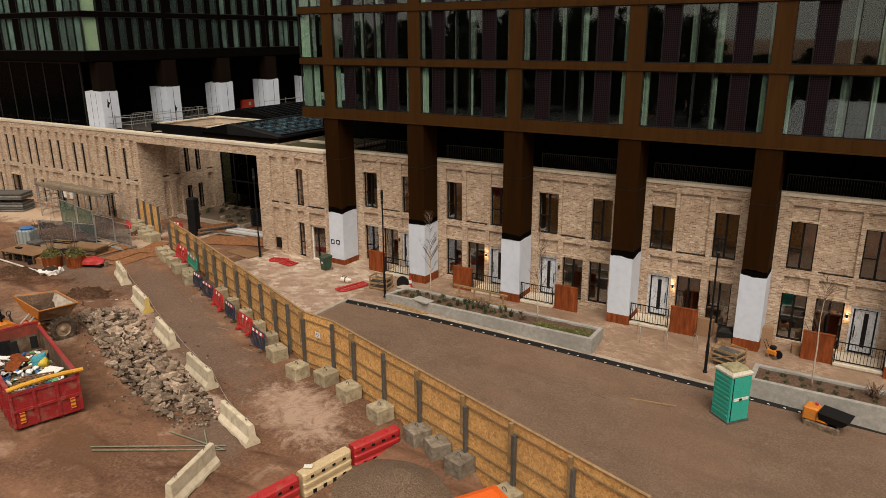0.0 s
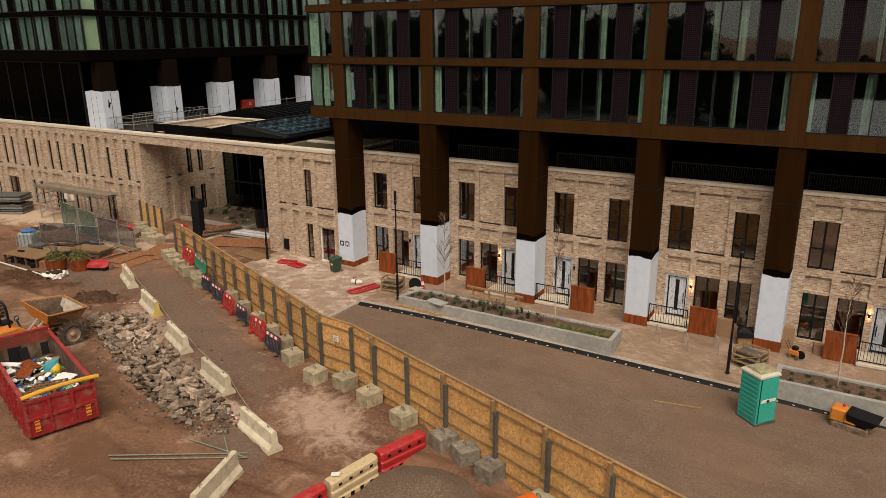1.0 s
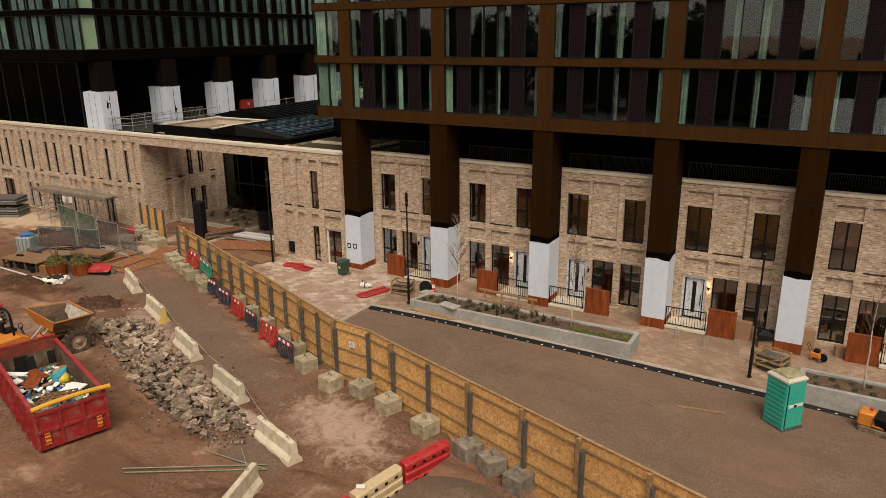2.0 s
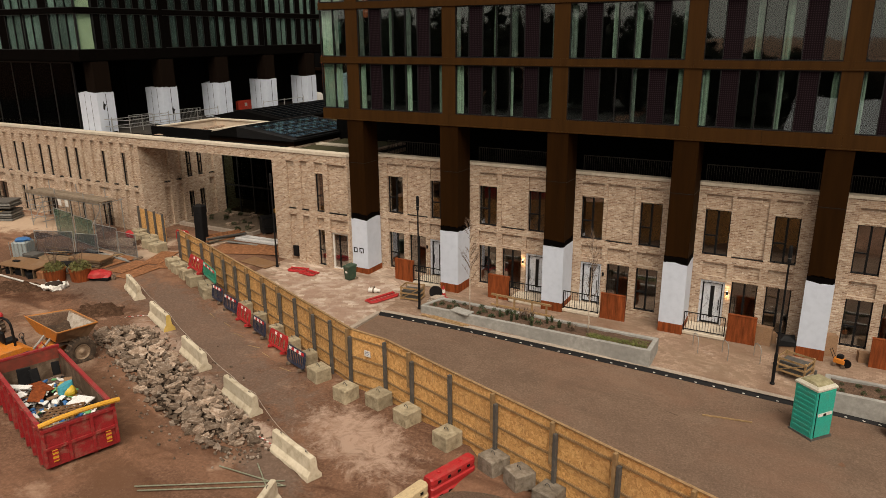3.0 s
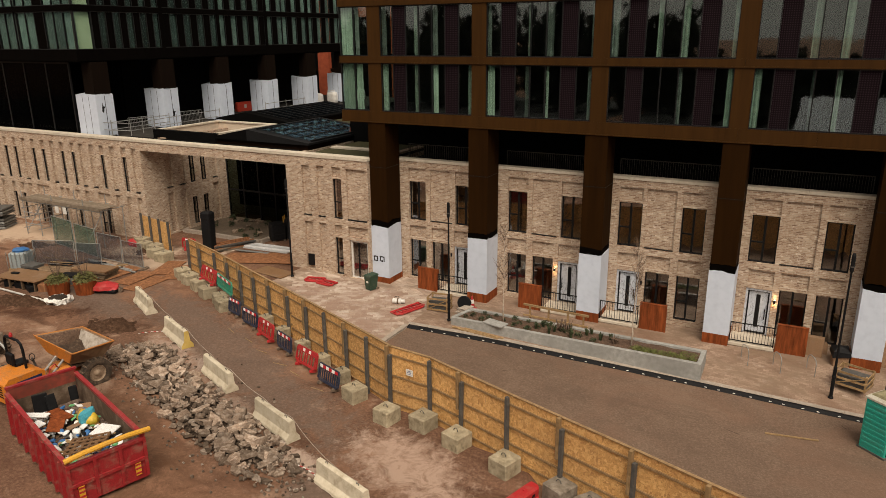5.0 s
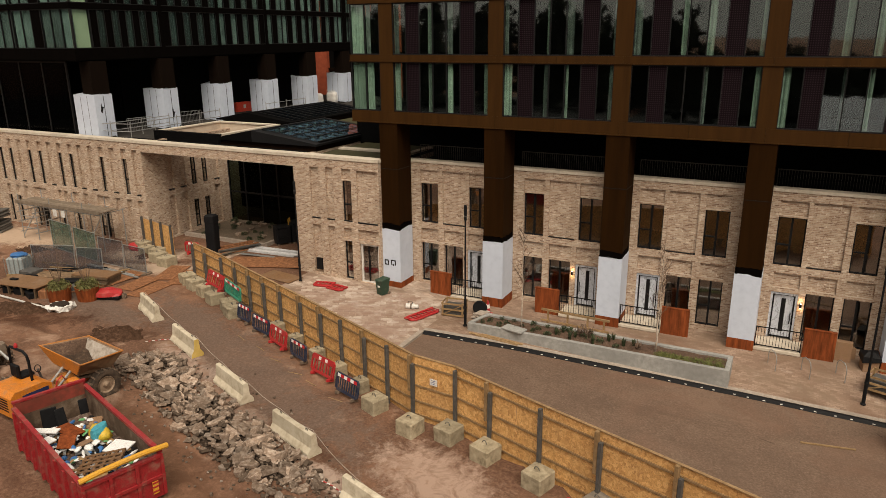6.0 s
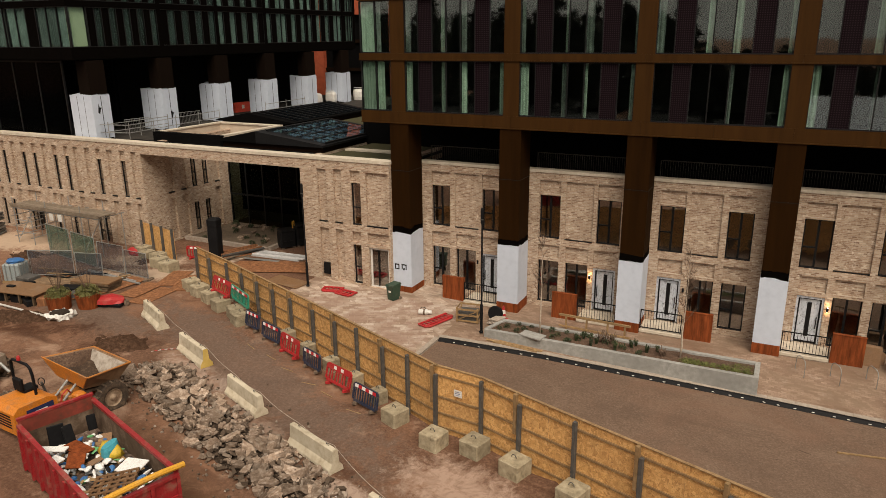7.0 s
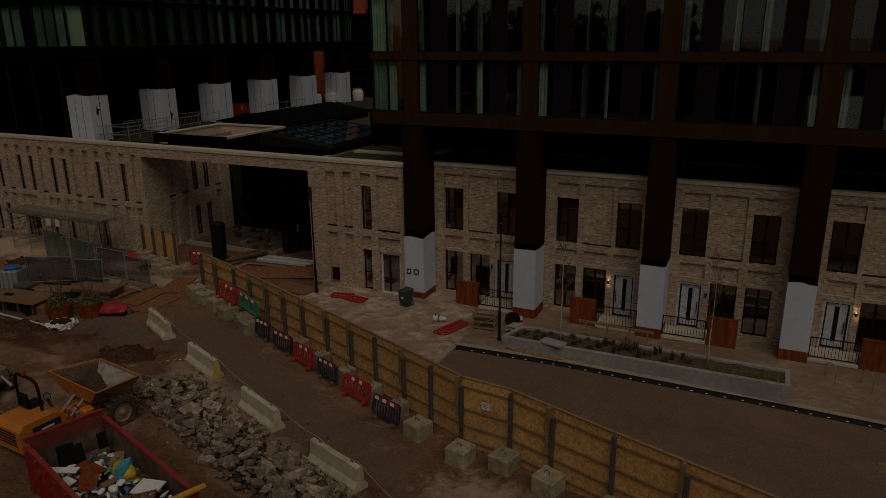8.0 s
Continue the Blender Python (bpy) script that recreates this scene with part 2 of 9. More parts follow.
def paving_material(name, width, height, tones, joint, turn=0.0, offset=0.5):
    m = Nodes(name, 0.8)
    geo = m.n.new("ShaderNodeNewGeometry")
    mp = m.n.new("ShaderNodeMapping")
    mp.inputs["Rotation"].default_value = (0, 0, turn)
    m.link(geo.outputs["Position"], mp.inputs["Vector"])
    b = m.n.new("ShaderNodeTexBrick")
    b.offset = offset
    b.inputs["Color1"].default_value = (0, 0, 0, 1)
    b.inputs["Color2"].default_value = (1, 1, 1, 1)
    b.inputs["Mortar"].default_value = (0.5, 0.5, 0.5, 1)
    b.inputs["Scale"].default_value = 1.0
    b.inputs["Mortar Size"].default_value = 0.006
    b.inputs["Mortar Smooth"].default_value = 0.4
    b.inputs["Brick Width"].default_value = width
    b.inputs["Row Height"].default_value = height
    m.link(mp.outputs[0], b.inputs["Vector"])
    c = m.ramp(b.outputs["Color"], [(i / (len(tones) - 1), t) for i, t in enumerate(tones)])
    c = m.mix(c, joint, b.outputs["Fac"])
    dirt = m.noise(geo.outputs["Position"], 0.55, 5, 0.68, 1.0)
    dust = m.noise(geo.outputs["Position"], 1.4, 5, 0.7, 0.6)
    c = m.mix(c, (0.17, 0.098, 0.065), m.ramp(dirt, [(0.42, (0.1, 0.1, 0.1)), (0.62, (0.7, 0.7, 0.7))]))
    c = m.mix(c, (0.42, 0.35, 0.29), m.ramp(dust, [(0.58, (0, 0, 0)), (0.72, (0.5, 0.5, 0.5))]))
    slurry = m.noise(m.place((0.45, 1.0, 1)), 0.75, 5, 0.7, 0.8)
    c = m.mix(c, (0.19, 0.125, 0.084), m.ramp(slurry, [(0.46, (0, 0, 0)), (0.60, (0.8, 0.8, 0.8))]))
    m.colour(c)
    m.rough(m.ramp(dirt, [(0.45, (0.85, 0.85, 0.85)), (0.65, (0.5, 0.5, 0.5))]))
    m.bump(b.outputs["Fac"], 0.4, -0.01)
    return m.mat


def osb_material(name):
    """Strand board: flat chips of amber wood."""
    m = Nodes(name, 0.75)
    info = m.n.new("ShaderNodeObjectInfo")
    v = m.place()
    chips = m.n.new("ShaderNodeTexVoronoi")
    chips.inputs["Scale"].default_value = 15.0
    warp = m.mix(v, m.add("ShaderNodeTexNoise", Scale=3.0).outputs["Color"], 0.25)
    m.link(warp, chips.inputs["Vector"])
    big = m.noise(v, 1.1, 4, 0.6)
    c = m.ramp(chips.outputs["Color"], [(0.1, (0.45, 0.225, 0.075)), (0.45, (0.62, 0.33, 0.115)), (0.9, (0.78, 0.46, 0.185))])
    c = m.mix(c, (0.22, 0.115, 0.045), m.ramp(big, [(0.52, (0, 0, 0)), (0.78, (0.4, 0.4, 0.4))]))
    speck = m.noise(v, 22, 4, 0.8)
    c = m.mix(c, (0.20, 0.09, 0.03), m.ramp(speck, [(0.34, (0.75, 0.75, 0.75)), (0.46, (0, 0, 0))]))
    c = m.mix(c, (0.74, 0.48, 0.22), m.ramp(speck, [(0.56, (0, 0, 0)), (0.7, (0.6, 0.6, 0.6))]))
    c = m.mix(c, (0.24, 0.13, 0.06), m.math("MULTIPLY", info.outputs["Random"], 0.28))
    m.colour(c)
    m.bump(chips.outputs["Distance"], 0.2, 0.006)
    return m.mat


def rust_material(name, base=(0.19, 0.046, 0.014)):
    m = Nodes(name, 0.8)
    v = m.place()
    streak = m.noise(m.place((5, 5, 0.6)), 1.5, 5, 0.65)
    fine = m.noise(v, 18, 5, 0.7)
    c = m.ramp(streak, [(0.3, tuple(x * 0.5 for x in base)), (0.52, base), (0.75, tuple(x * 1.7 for x in base))])
    c = m.mix(c, (0.30, 0.10, 0.03), m.ramp(fine, [(0.55, (0, 0, 0)), (0.8, (0.4, 0.4, 0.4))]))
    m.colour(c)
    m.bsdf.inputs["Specular IOR Level"].default_value = 0.15
    m.bump(fine, 0.2, 0.005)
    return m.mat


def plastic(name, base, dirt=0.45, rough=0.45, scale=3.0):
    """Coloured site plastic or paint under splashes of dried mud."""
    m = Nodes(name, rough, 0.0, base)
    v = m.place()
    a = m.noise(v, scale, 5, 0.65, 0.5)
    b = m.noise(v, scale * 7, 4, 0.7)
    c = m.mix(base, tuple(x * 0.7 for x in base), m.ramp(b, [(0.4, (0, 0, 0)), (0.7, (1, 1, 1))]))
    c = m.mix(c, (0.24, 0.17, 0.12), m.ramp(a, [(0.5, (0, 0, 0)), (0.72, (dirt, dirt, dirt))]))
    m.colour(c)
    m.rough(m.math("ADD", m.math("MULTIPLY", a, 0.4), rough - 0.1))
    m.bump(b, 0.08, 0.004)
    return m.mat


def glow(name, colour, strength):
    m = Nodes(name)
    m.bsdf.inputs["Emission Color"].default_value = (*colour, 1)
    m.bsdf.inputs["Emission Strength"].default_value = strength
    return m.mat


BRICK = brick_material("buff_brick")
COPING = grainy("pale_coping_stone", (0.56, 0.49, 0.40), (0.46, 0.39, 0.31), (0.66, 0.60, 0.52), 5, 0.8, 0.15)
BRONZE = bronze_material("bronze_cladding", (0.0375, 0.0158, 0.0036), 0.6, 0.08)
COLUMN_BRONZE = bronze_material("column_bronze_cladding", (0.0175, 0.0070, 0.0017), 0.7, 0.03)
DARK_BRONZE = bronze_material("dark_bronze_cladding", (0.010, 0.0046, 0.0022), 0.8, 0.05)
BLACK_METAL = grainy("black_metal", (0.008, 0.008, 0.009), (0.005, 0.005, 0.006), (0.014, 0.014, 0.015), 8, 0.55, 0.0, spec=0.15)
FRAME_BLACK = grainy("black_window_frame", (0.006, 0.006, 0.007), (0.004, 0.004, 0.005), (0.010, 0.010, 0.010), 10, 0.5, 0.0, spec=0.25)
PERFORATED = perforated_material("perforated_panel")
GLASS = glass_material("tower_glass", (0.80, 0.88, 0.85), 0.6, 0.028, (0.92, 0.95, 0.98), 1.0)
TEAL_GLASS = glass_material("green_tinted_glass", (0.78, 0.85, 0.83), 0.0, 0.03, (0.6, 0.8, 0.78), 0.4)
LOBBY_GLASS = glass_material("dark_lobby_glass", (0.3, 0.31, 0.31), 0.0, 0.05, (0.8, 0.85, 0.9), 0.2)
HALL_GLASS = glass_material("hall_glass", (0.5, 0.54, 0.5), 0.0, 0.03, (0.8, 0.85, 0.9), 0.12)
CLEAR = glass_material("house_glass", (0.93, 0.93, 0.92), 1.3)
CURTAIN = grainy("pale_green_curtain", (0.235, 0.305, 0.25), (0.165, 0.215, 0.178), (0.31, 0.39, 0.325), 4, 0.9, 0.2, pieces=0.9)
LIME_CURTAIN = grainy("yellow_green_blind", (0.50, 0.58, 0.40), (0.44, 0.52, 0.36), (0.56, 0.64, 0.45), 4, 0.9, 0.1)
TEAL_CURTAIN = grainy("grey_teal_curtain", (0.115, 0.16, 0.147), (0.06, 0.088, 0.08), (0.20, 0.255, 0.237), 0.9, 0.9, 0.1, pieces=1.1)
GREY_CURTAIN = grainy("grey_curtain", (0.12, 0.145, 0.13), (0.06, 0.075, 0.068), (0.21, 0.24, 0.22), 4, 0.9, 0.2, pieces=0.8)
# near-black, so the undercrofts' deep shade sits in the colour
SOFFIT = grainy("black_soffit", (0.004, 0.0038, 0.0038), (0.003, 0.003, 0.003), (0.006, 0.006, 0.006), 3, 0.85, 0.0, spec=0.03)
# room plaster darkened in its colour so the interiors read dim
ROOM = grainy("dimmed_room_plaster", (0.125, 0.098, 0.075), (0.09, 0.07, 0.054), (0.16, 0.128, 0.10), 2, 0.9, 0.0)
DECK = grainy("roof_deck_membrane", (0.030, 0.026, 0.022), (0.016, 0.014, 0.012), (0.068, 0.058, 0.05), 2, 0.9, 0.2)
PLASTER = grainy("room_plaster", (0.62, 0.50, 0.39), (0.55, 0.44, 0.34), (0.68, 0.56, 0.45), 2, 0.9, 0.0)
# unlit rooms: their dimness is put into this near-black colour
DIM_ROOM = grainy("dim_room", (0.03, 0.028, 0.026), (0.02, 0.02, 0.019), (0.045, 0.04, 0.037), 1, 0.9, 0.0)
WRAP = grainy("white_protective_board", (0.54, 0.595, 0.70), (0.49, 0.54, 0.645), (0.57, 0.62, 0.73), 3, 0.55, 0.08, 0.25)
CORTEN = rust_material("weathering_steel")
RUST_PLATE = rust_material("rusty_road_plate", (0.235, 0.105, 0.052))
EARTH = earth_material("site_earth")
ROAD = road_material("stone_sub_base")
PAVERS = paving_material("block_pavers", 0.24, 0.12, [(0.225, 0.145, 0.102), (0.295, 0.20, 0.145), (0.37, 0.263, 0.194), (0.315, 0.215, 0.156)], (0.18, 0.118, 0.085))
PLAZA = paving_material("plaza_slabs", 0.62, 0.32, [(0.30, 0.21, 0.16), (0.44, 0.34, 0.27), (0.58, 0.48, 0.40), (0.50, 0.38, 0.30), (0.33, 0.24, 0.19)], (0.26, 0.20, 0.16), 0.55)
KERB = grainy("kerb_concrete", (0.36, 0.30, 0.25), (0.27, 0.22, 0.18), (0.46, 0.40, 0.35), 7, 0.85, 0.2)
CONCRETE = grainy("grey_concrete", (0.30, 0.295, 0.28), (0.23, 0.225, 0.215), (0.38, 0.375, 0.36), 5, 0.85, 0.2)
BLOCK = grainy("ballast_concrete", (0.32, 0.265, 0.18), (0.16, 0.13, 0.085), (0.46, 0.40, 0.29), 4, 0.9, 0.35, 0.7, pieces=0.3)
DAMP_BLOCK = grainy("damp_ballast_concrete", (0.20, 0.165, 0.13), (0.09, 0.07, 0.052), (0.33, 0.285, 0.235), 4, 0.85, 0.4, 0.8, pieces=0.4)
JERSEY = grainy("cream_concrete", (0.53, 0.46, 0.35), (0.34, 0.275, 0.195), (0.65, 0.58, 0.465), 3, 0.85, 0.25, 0.5, pieces=0.12)
OSB = osb_material("strand_board")
TIMBER = grainy("sawn_timber", (0.30, 0.19, 0.095), (0.19, 0.115, 0.055), (0.41, 0.28, 0.15), 7, 0.85, 0.2, pieces=0.2)
POST_GREY = grainy("grey_post", (0.085, 0.080, 0.075), (0.055, 0.052, 0.048), (0.13, 0.12, 0.11), 6, 0.6, 0.2)
MULCH = grainy("planting_soil", (0.105, 0.062, 0.042), (0.045, 0.028, 0.02), (0.19, 0.125, 0.09), 14, 0.95, 0.8, distance=0.05)
RED = plastic("red_plastic", (0.42, 0.018, 0.022), 0.3)
NAVY = plastic("navy_plastic", (0.018, 0.026, 0.055), 0.3)
GREEN_P = plastic("green_plastic", (0.02, 0.26, 0.17), 0.25)
TURQUOISE = plastic("turquoise_plastic", (0.012, 0.36, 0.285), 0.2, 0.4)
CREAM = plastic("cream_plastic", (0.56, 0.43, 0.26), 0.35)
WHITE = plastic("white_plastic", (0.72, 0.70, 0.67), 0.3)
ORANGE = plastic("machine_orange", (0.62, 0.20, 0.022), 0.55, 0.4, 2.5)
BRIGHT_ORANGE = plastic("bright_orange_paint", (0.80, 0.13, 0.018), 0.12, 0.4)
SKIP_RED = plastic("skip_red_paint", (0.30, 0.016, 0.02), 0.55, 0.45)
YELLOW = plastic("yellow_paint", (0.66, 0.33, 0.03), 0.3)
GALV = grainy("galvanised_steel", (0.36, 0.36, 0.35), (0.26, 0.26, 0.26), (0.46, 0.46, 0.45), 9, 0.5, 0.05, metal=0.6)
RUBBER = grainy("muddy_rubber", (0.15, 0.105, 0.075), (0.05, 0.037, 0.028), (0.27, 0.20, 0.15), 7, 0.9, 0.4)
MUD = grainy("mud_caked_steel", (0.24, 0.185, 0.14), (0.12, 0.085, 0.062), (0.36, 0.30, 0.245), 4, 0.85, 0.4)

# ---- mesh tools ----


class Mesh:
    """Collects vertices and faces; every solid is closed."""

    def __init__(self):
        self.v, self.f = [], []

    def quad(self, *pts):
        n = len(self.v)
        self.v += [tuple(p) for p in pts]
        self.f.append(tuple(range(n, n + len(pts))))
        return self

    def box(self, x0, y0, z0, x1, y1, z1, m=None, taper=0.0):
        n = len(self.v)
        t = taper
        pts = [(x0, y0, z0), (x1, y0, z0), (x1, y1, z0), (x0, y1, z0), (x0 + t, y0 + t, z1), (x1 - t, y0 + t, z1), (x1 - t, y1 - t, z1), (x0 + t, y1 - t, z1)]
        self.v += [tuple(m @ Vector(p)) for p in pts] if m else pts
        self.f += [tuple(n + i for i in q) for q in ((0, 3, 2, 1), (4, 5, 6, 7), (0, 1, 5, 4), (1, 2, 6, 5), (2, 3, 7, 6), (3, 0, 4, 7))]
        return self

    def soft_box(self, x0, y0, z0, x1, y1, z1, b=0.02, m=None):
        """A box with chamfered upright edges and top rim."""
        ring = lambda i, z: [(x0 + i + b, y0 + i, z), (x1 - i - b, y0 + i, z), (x1 - i, y0 + i + b, z), (x1 - i, y1 - i - b, z), (x1 - i - b, y1 - i, z), (x0 + i + b, y1 - i, z), (x0 + i, y1 - i - b, z), (x0 + i, y0 + i + b, z)]
        return self.rings([ring(0, z0), ring(0, z1 - b), ring(b, z1)], m)

    def rings(self, rings, m=None, caps=True):
        """Skins closed rings of equal length, one above the other."""
        n, k = len(self.v), len(rings[0])
        for r in rings:
            self.v += [tuple(m @ Vector(p)) if m else tuple(p) for p in r]
        for j in range(len(rings) - 1):
            for i in range(k):
                a, b = n + j * k + i, n + j * k + (i + 1) % k
                self.f.append((a, b, b + k, a + k))
        if caps:
            self.f.append(tuple(n + i for i in reversed(range(k))))
            self.f.append(tuple(n + (len(rings) - 1) * k + i for i in range(k)))
        return self

    def prism(self, profile, depth, m):
        """Extrudes an (x, z) outline by depth along y, then places it by m."""
        return self.rings([[(x, 0, z) for x, z in profile], [(x, depth, z) for x, z in profile]], m)

    def tube(self, a, b, r, sides=8, r2=None):
        a, b = Vector(a), Vector(b)
        q = (b - a).to_track_quat("Z", "Y").to_matrix()
        ring = lambda c, rad: [c + q @ Vector((rad * math.cos(2 * math.pi * i / sides), rad * math.sin(2 * math.pi * i / sides), 0)) for i in range(sides)]
        return self.rings([ring(a, r), ring(b, r if r2 is None else r2)])

    def path(self, pts, r, sides=6):
        pts = [Vector(p) for p in pts]
        rings = []
        for i, p in enumerate(pts):
            d = pts[min(i + 1, len(pts) - 1)] - pts[max(i - 1, 0)]
            q = d.to_track_quat("Z", "Y").to_matrix()
            rings.append([p + q @ Vector((r * math.cos(2 * math.pi * k / sides), r * math.sin(2 * math.pi * k / sides), 0)) for k in range(sides)])
        return self.rings(rings)

    def lathe(self, profile, sides=20, m=None):
        """Turns an (r, z) outline round z."""
        return self.rings([[(r * math.cos(2 * math.pi * i / sides), r * math.sin(2 * math.pi * i / sides), z) for i in range(sides)] for r, z in profile], m)

    def data(self, name, material, smooth=False):
        me = bpy.data.meshes.new(name)
        me.from_pydata(self.v, [], self.f)
        if material:
            me.materials.append(material)
        if smooth:
            me.polygons.foreach_set("use_smooth", [True] * len(me.polygons))
        me.update()
        return me


def part(name, mesh, material, parent, label="", at=None, smooth=False):
    ob = new(name, mesh.data(name, material, smooth) if isinstance(mesh, Mesh) else mesh)
    ob.parent = parent
    if at is not None:
        ob.matrix_basis = at
    return tagged(ob, label)


def thing(name, label, category, at=None, group="", kind=""):
    ob = new(name)
    ob.empty_display_size = 0.3
    if at is not None:
        ob.matrix_basis = at
    return tagged(ob, label, category, group, kind)


def single(name, mesh, material, label, category, at=None, group="", kind="", smooth=False):
    ob = new(name, mesh.data(name, material, smooth))
    if at is not None:
        ob.matrix_basis = at
    return tagged(ob, label, category, group, kind)


def relief_wall(u0, u1, z0, z1, thick, cells, m):
    """A wall in the u-z plane with its face at y = 0. cells: (u0, u1, z0, z1, depth); a depth of thick goes right through."""
    us = sorted({u0, u1, *(round(c[i], 4) for c in cells for i in (0, 1))})
    zs = sorted({z0, z1, *(round(c[i], 4) for c in cells for i in (2, 3))})
    depth = np.zeros((len(us) - 1, len(zs) - 1))
    for a, b, c, d, deep in cells:
        for i in range(len(us) - 1):
            for j in range(len(zs) - 1):
                if a - 1e-6 <= us[i] and us[i + 1] <= b + 1e-6 and c - 1e-6 <= zs[j] and zs[j + 1] <= d + 1e-6:
                    depth[i, j] = deep
    mesh = Mesh()
    q = lambda *pts: mesh.quad(*[m @ Vector(p) for p in pts])
    nu, nz = depth.shape
    at = lambda i, j: depth[i, j] if 0 <= i < nu and 0 <= j < nz else thick
    for i in range(nu):
        for j in range(nz):
            d, a, b, c, e = depth[i, j], us[i], us[i + 1], zs[j], zs[j + 1]
            if d < thick:
                q((a, d, c), (b, d, c), (b, d, e), (a, d, e))
                q((b, thick, c), (a, thick, c), (a, thick, e), (b, thick, e))
    for i in range(nu + 1):
        for j in range(nz):
            l, r = at(i - 1, j), at(i, j)
            if abs(l - r) > 1e-6:
                u, c, e = us[i], zs[j], zs[j + 1]
                q(*(((u, r, c), (u, l, c), (u, l, e), (u, r, e)) if l > r else ((u, l, e), (u, r, e), (u, r, c), (u, l, c))))
    for j in range(nz + 1):
        for i in range(nu):
            l, r = at(i, j - 1), at(i, j)
            if abs(l - r) > 1e-6:
                z, a, b = zs[j], us[i], us[i + 1]
                q(*(((a, r, z), (a, l, z), (b, l, z), (b, r, z)) if l > r else ((b, l, z), (a, l, z), (a, r, z), (b, r, z))))
    return mesh


def lerp(x, table):
    return float(np.interp(x, [a for a, _ in table], [b for _, b in table]))


def ground_z(x, y=20.0):
    """The site falls gently towards +x."""
    return -0.05 - 0.034 * (min(max(x, -36.0), 14.0) + 20.0)


KERB_LINE = [(-23.7, 28.05), (-19.0, 28.6), (-14.2, 28.85), (-10.0, 29.05), (-4.6, 29.2), (20.0, 29.8)]


def pavement_z(x, y):
    edge = ground_z(x) + 0.12
    k = lerp(x, KERB_LINE)
    s = min(max((y - k - 0.8) / 2.6, 0.0), 1.0)
    top = 0.14 if x > -24 else min(0.14 + (-24 - x) * 0.035, 0.46)
    return edge * (1 - s) + max(top, 0.0) * s if x > -24 else min(edge, 0.46) * (1 - s) + top * s


# ---- ground, road and pavement ----
def sheet(name, xs, ys, height, material, label, category, skirt=0.0, kind="structure"):
    me = Mesh()
    nx, ny = len(xs), len(ys)
    me.v = [(x, y, height(x, y)) for y in ys for x in xs]
    me.f = [(j * nx + i, j * nx + i + 1, (j + 1) * nx + i + 1, (j + 1) * nx + i) for j in range(ny - 1) for i in range(nx - 1)]
    ob = new(name, me.data(name, material, True))
    return tagged(ob, label, category, kind=kind)


def hoarding_y(x):
    """The hoarding's line over the site."""
    return lerp(x, FENCE_LINE)


FENCE_LINE = [(-39.2, 28.9), (-35.4, 27.5), (-32.4, 26.25), (-27.6, 24.3), (-20.3, 21.25), (-18.5, 21.05), (-16.9, 20.5), (-14.85, 19.78), (-12.75, 19.06), (-10.4, 18.22), (-8.55, 17.55), (-6.77, 16.92), (-3.7, 15.83), (8.0, 11.6)]


def bank(x, y):
    """Earth banked up against the site side of the near hoarding."""
    d = hoarding_y(x) - y
    if d < -0.05:
        return 0.0
    return lerp(x, [(-20.5, 0.0), (-18.5, 0.10), (-14.75, 0.27), (-12.65, 0.33), (-10.35, 0.44), (-5.0, 0.5)]) * min(1.0, max(0.0, (2.5 - d) / 1.4))


def rough_ground(x, y):
    z = ground_z(x) + bank(x, y)
    near = -46 < x < 4 and 4 < y < 28
    if near:
        z += 0.05 * (noise.noise((x * 0.45, y * 0.45, 3.0)) + 0.5 * noise.noise((x * 1.3, y * 1.3, 7.0)))
    if y > 28.0 and x > -24.0:
        z -= 0.25
    return z


fine_x = [-1500, -400, -150, -90, -70] + list(np.arange(-60, 12.01, 0.5)) + [20, 40, 90, 300, 1500]
fine_y = [-1500, -300, -100, -40, -15] + list(np.arange(-4, 34.01, 0.5)) + [45, 70, 120, 400, 1500]
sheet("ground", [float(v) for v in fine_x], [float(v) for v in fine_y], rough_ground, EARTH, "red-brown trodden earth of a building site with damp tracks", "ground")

# rolled stone road bed between the hoarding and the kerb
def road_top(x, y):
    return ground_z(x) + 0.035 + 0.012 * noise.noise((x * 0.8, y * 0.8, 1.0))


road_mesh = Mesh()
xs = [float(v) for v in np.arange(-23.7, 16.01, 0.5)]
for i in range(len(xs) - 1):
    for j in range(12):
        q = []
        for x, s in ((xs[i], j / 12), (xs[i + 1], j / 12), (xs[i + 1], (j + 1) / 12), (xs[i], (j + 1) / 12)):
            y0, y1 = hoarding_y(x) + 0.05, lerp(x, KERB_LINE)
            y = y0 + (y1 - y0) * s
            q.append((x, y, road_top(x, y)))
        road_mesh.quad(*q)
single("road", road_mesh, ROAD, "grey-brown rolled stone road bed awaiting tarmac", "road", kind="structure")

pave_mesh = Mesh()
xs = [float(v) for v in np.arange(-23.7, 16.01, 0.6)]
for i in range(len(xs) - 1):
    for j in range(10):
        q = []
        for x, s in ((xs[i], j / 10), (xs[i + 1], j / 10), (xs[i + 1], (j + 1) / 10), (xs[i], (j + 1) / 10)):
            y0 = lerp(x, KERB_LINE) + 0.16
            y = y0 + (34.2 - y0) * s
            q.append((x, y, pavement_z(x, y)))
        pave_mesh.quad(*q)
pavement = single("pavement", pave_mesh, PAVERS, "buff and brown block paving stained with mud", "pavement", kind="structure")

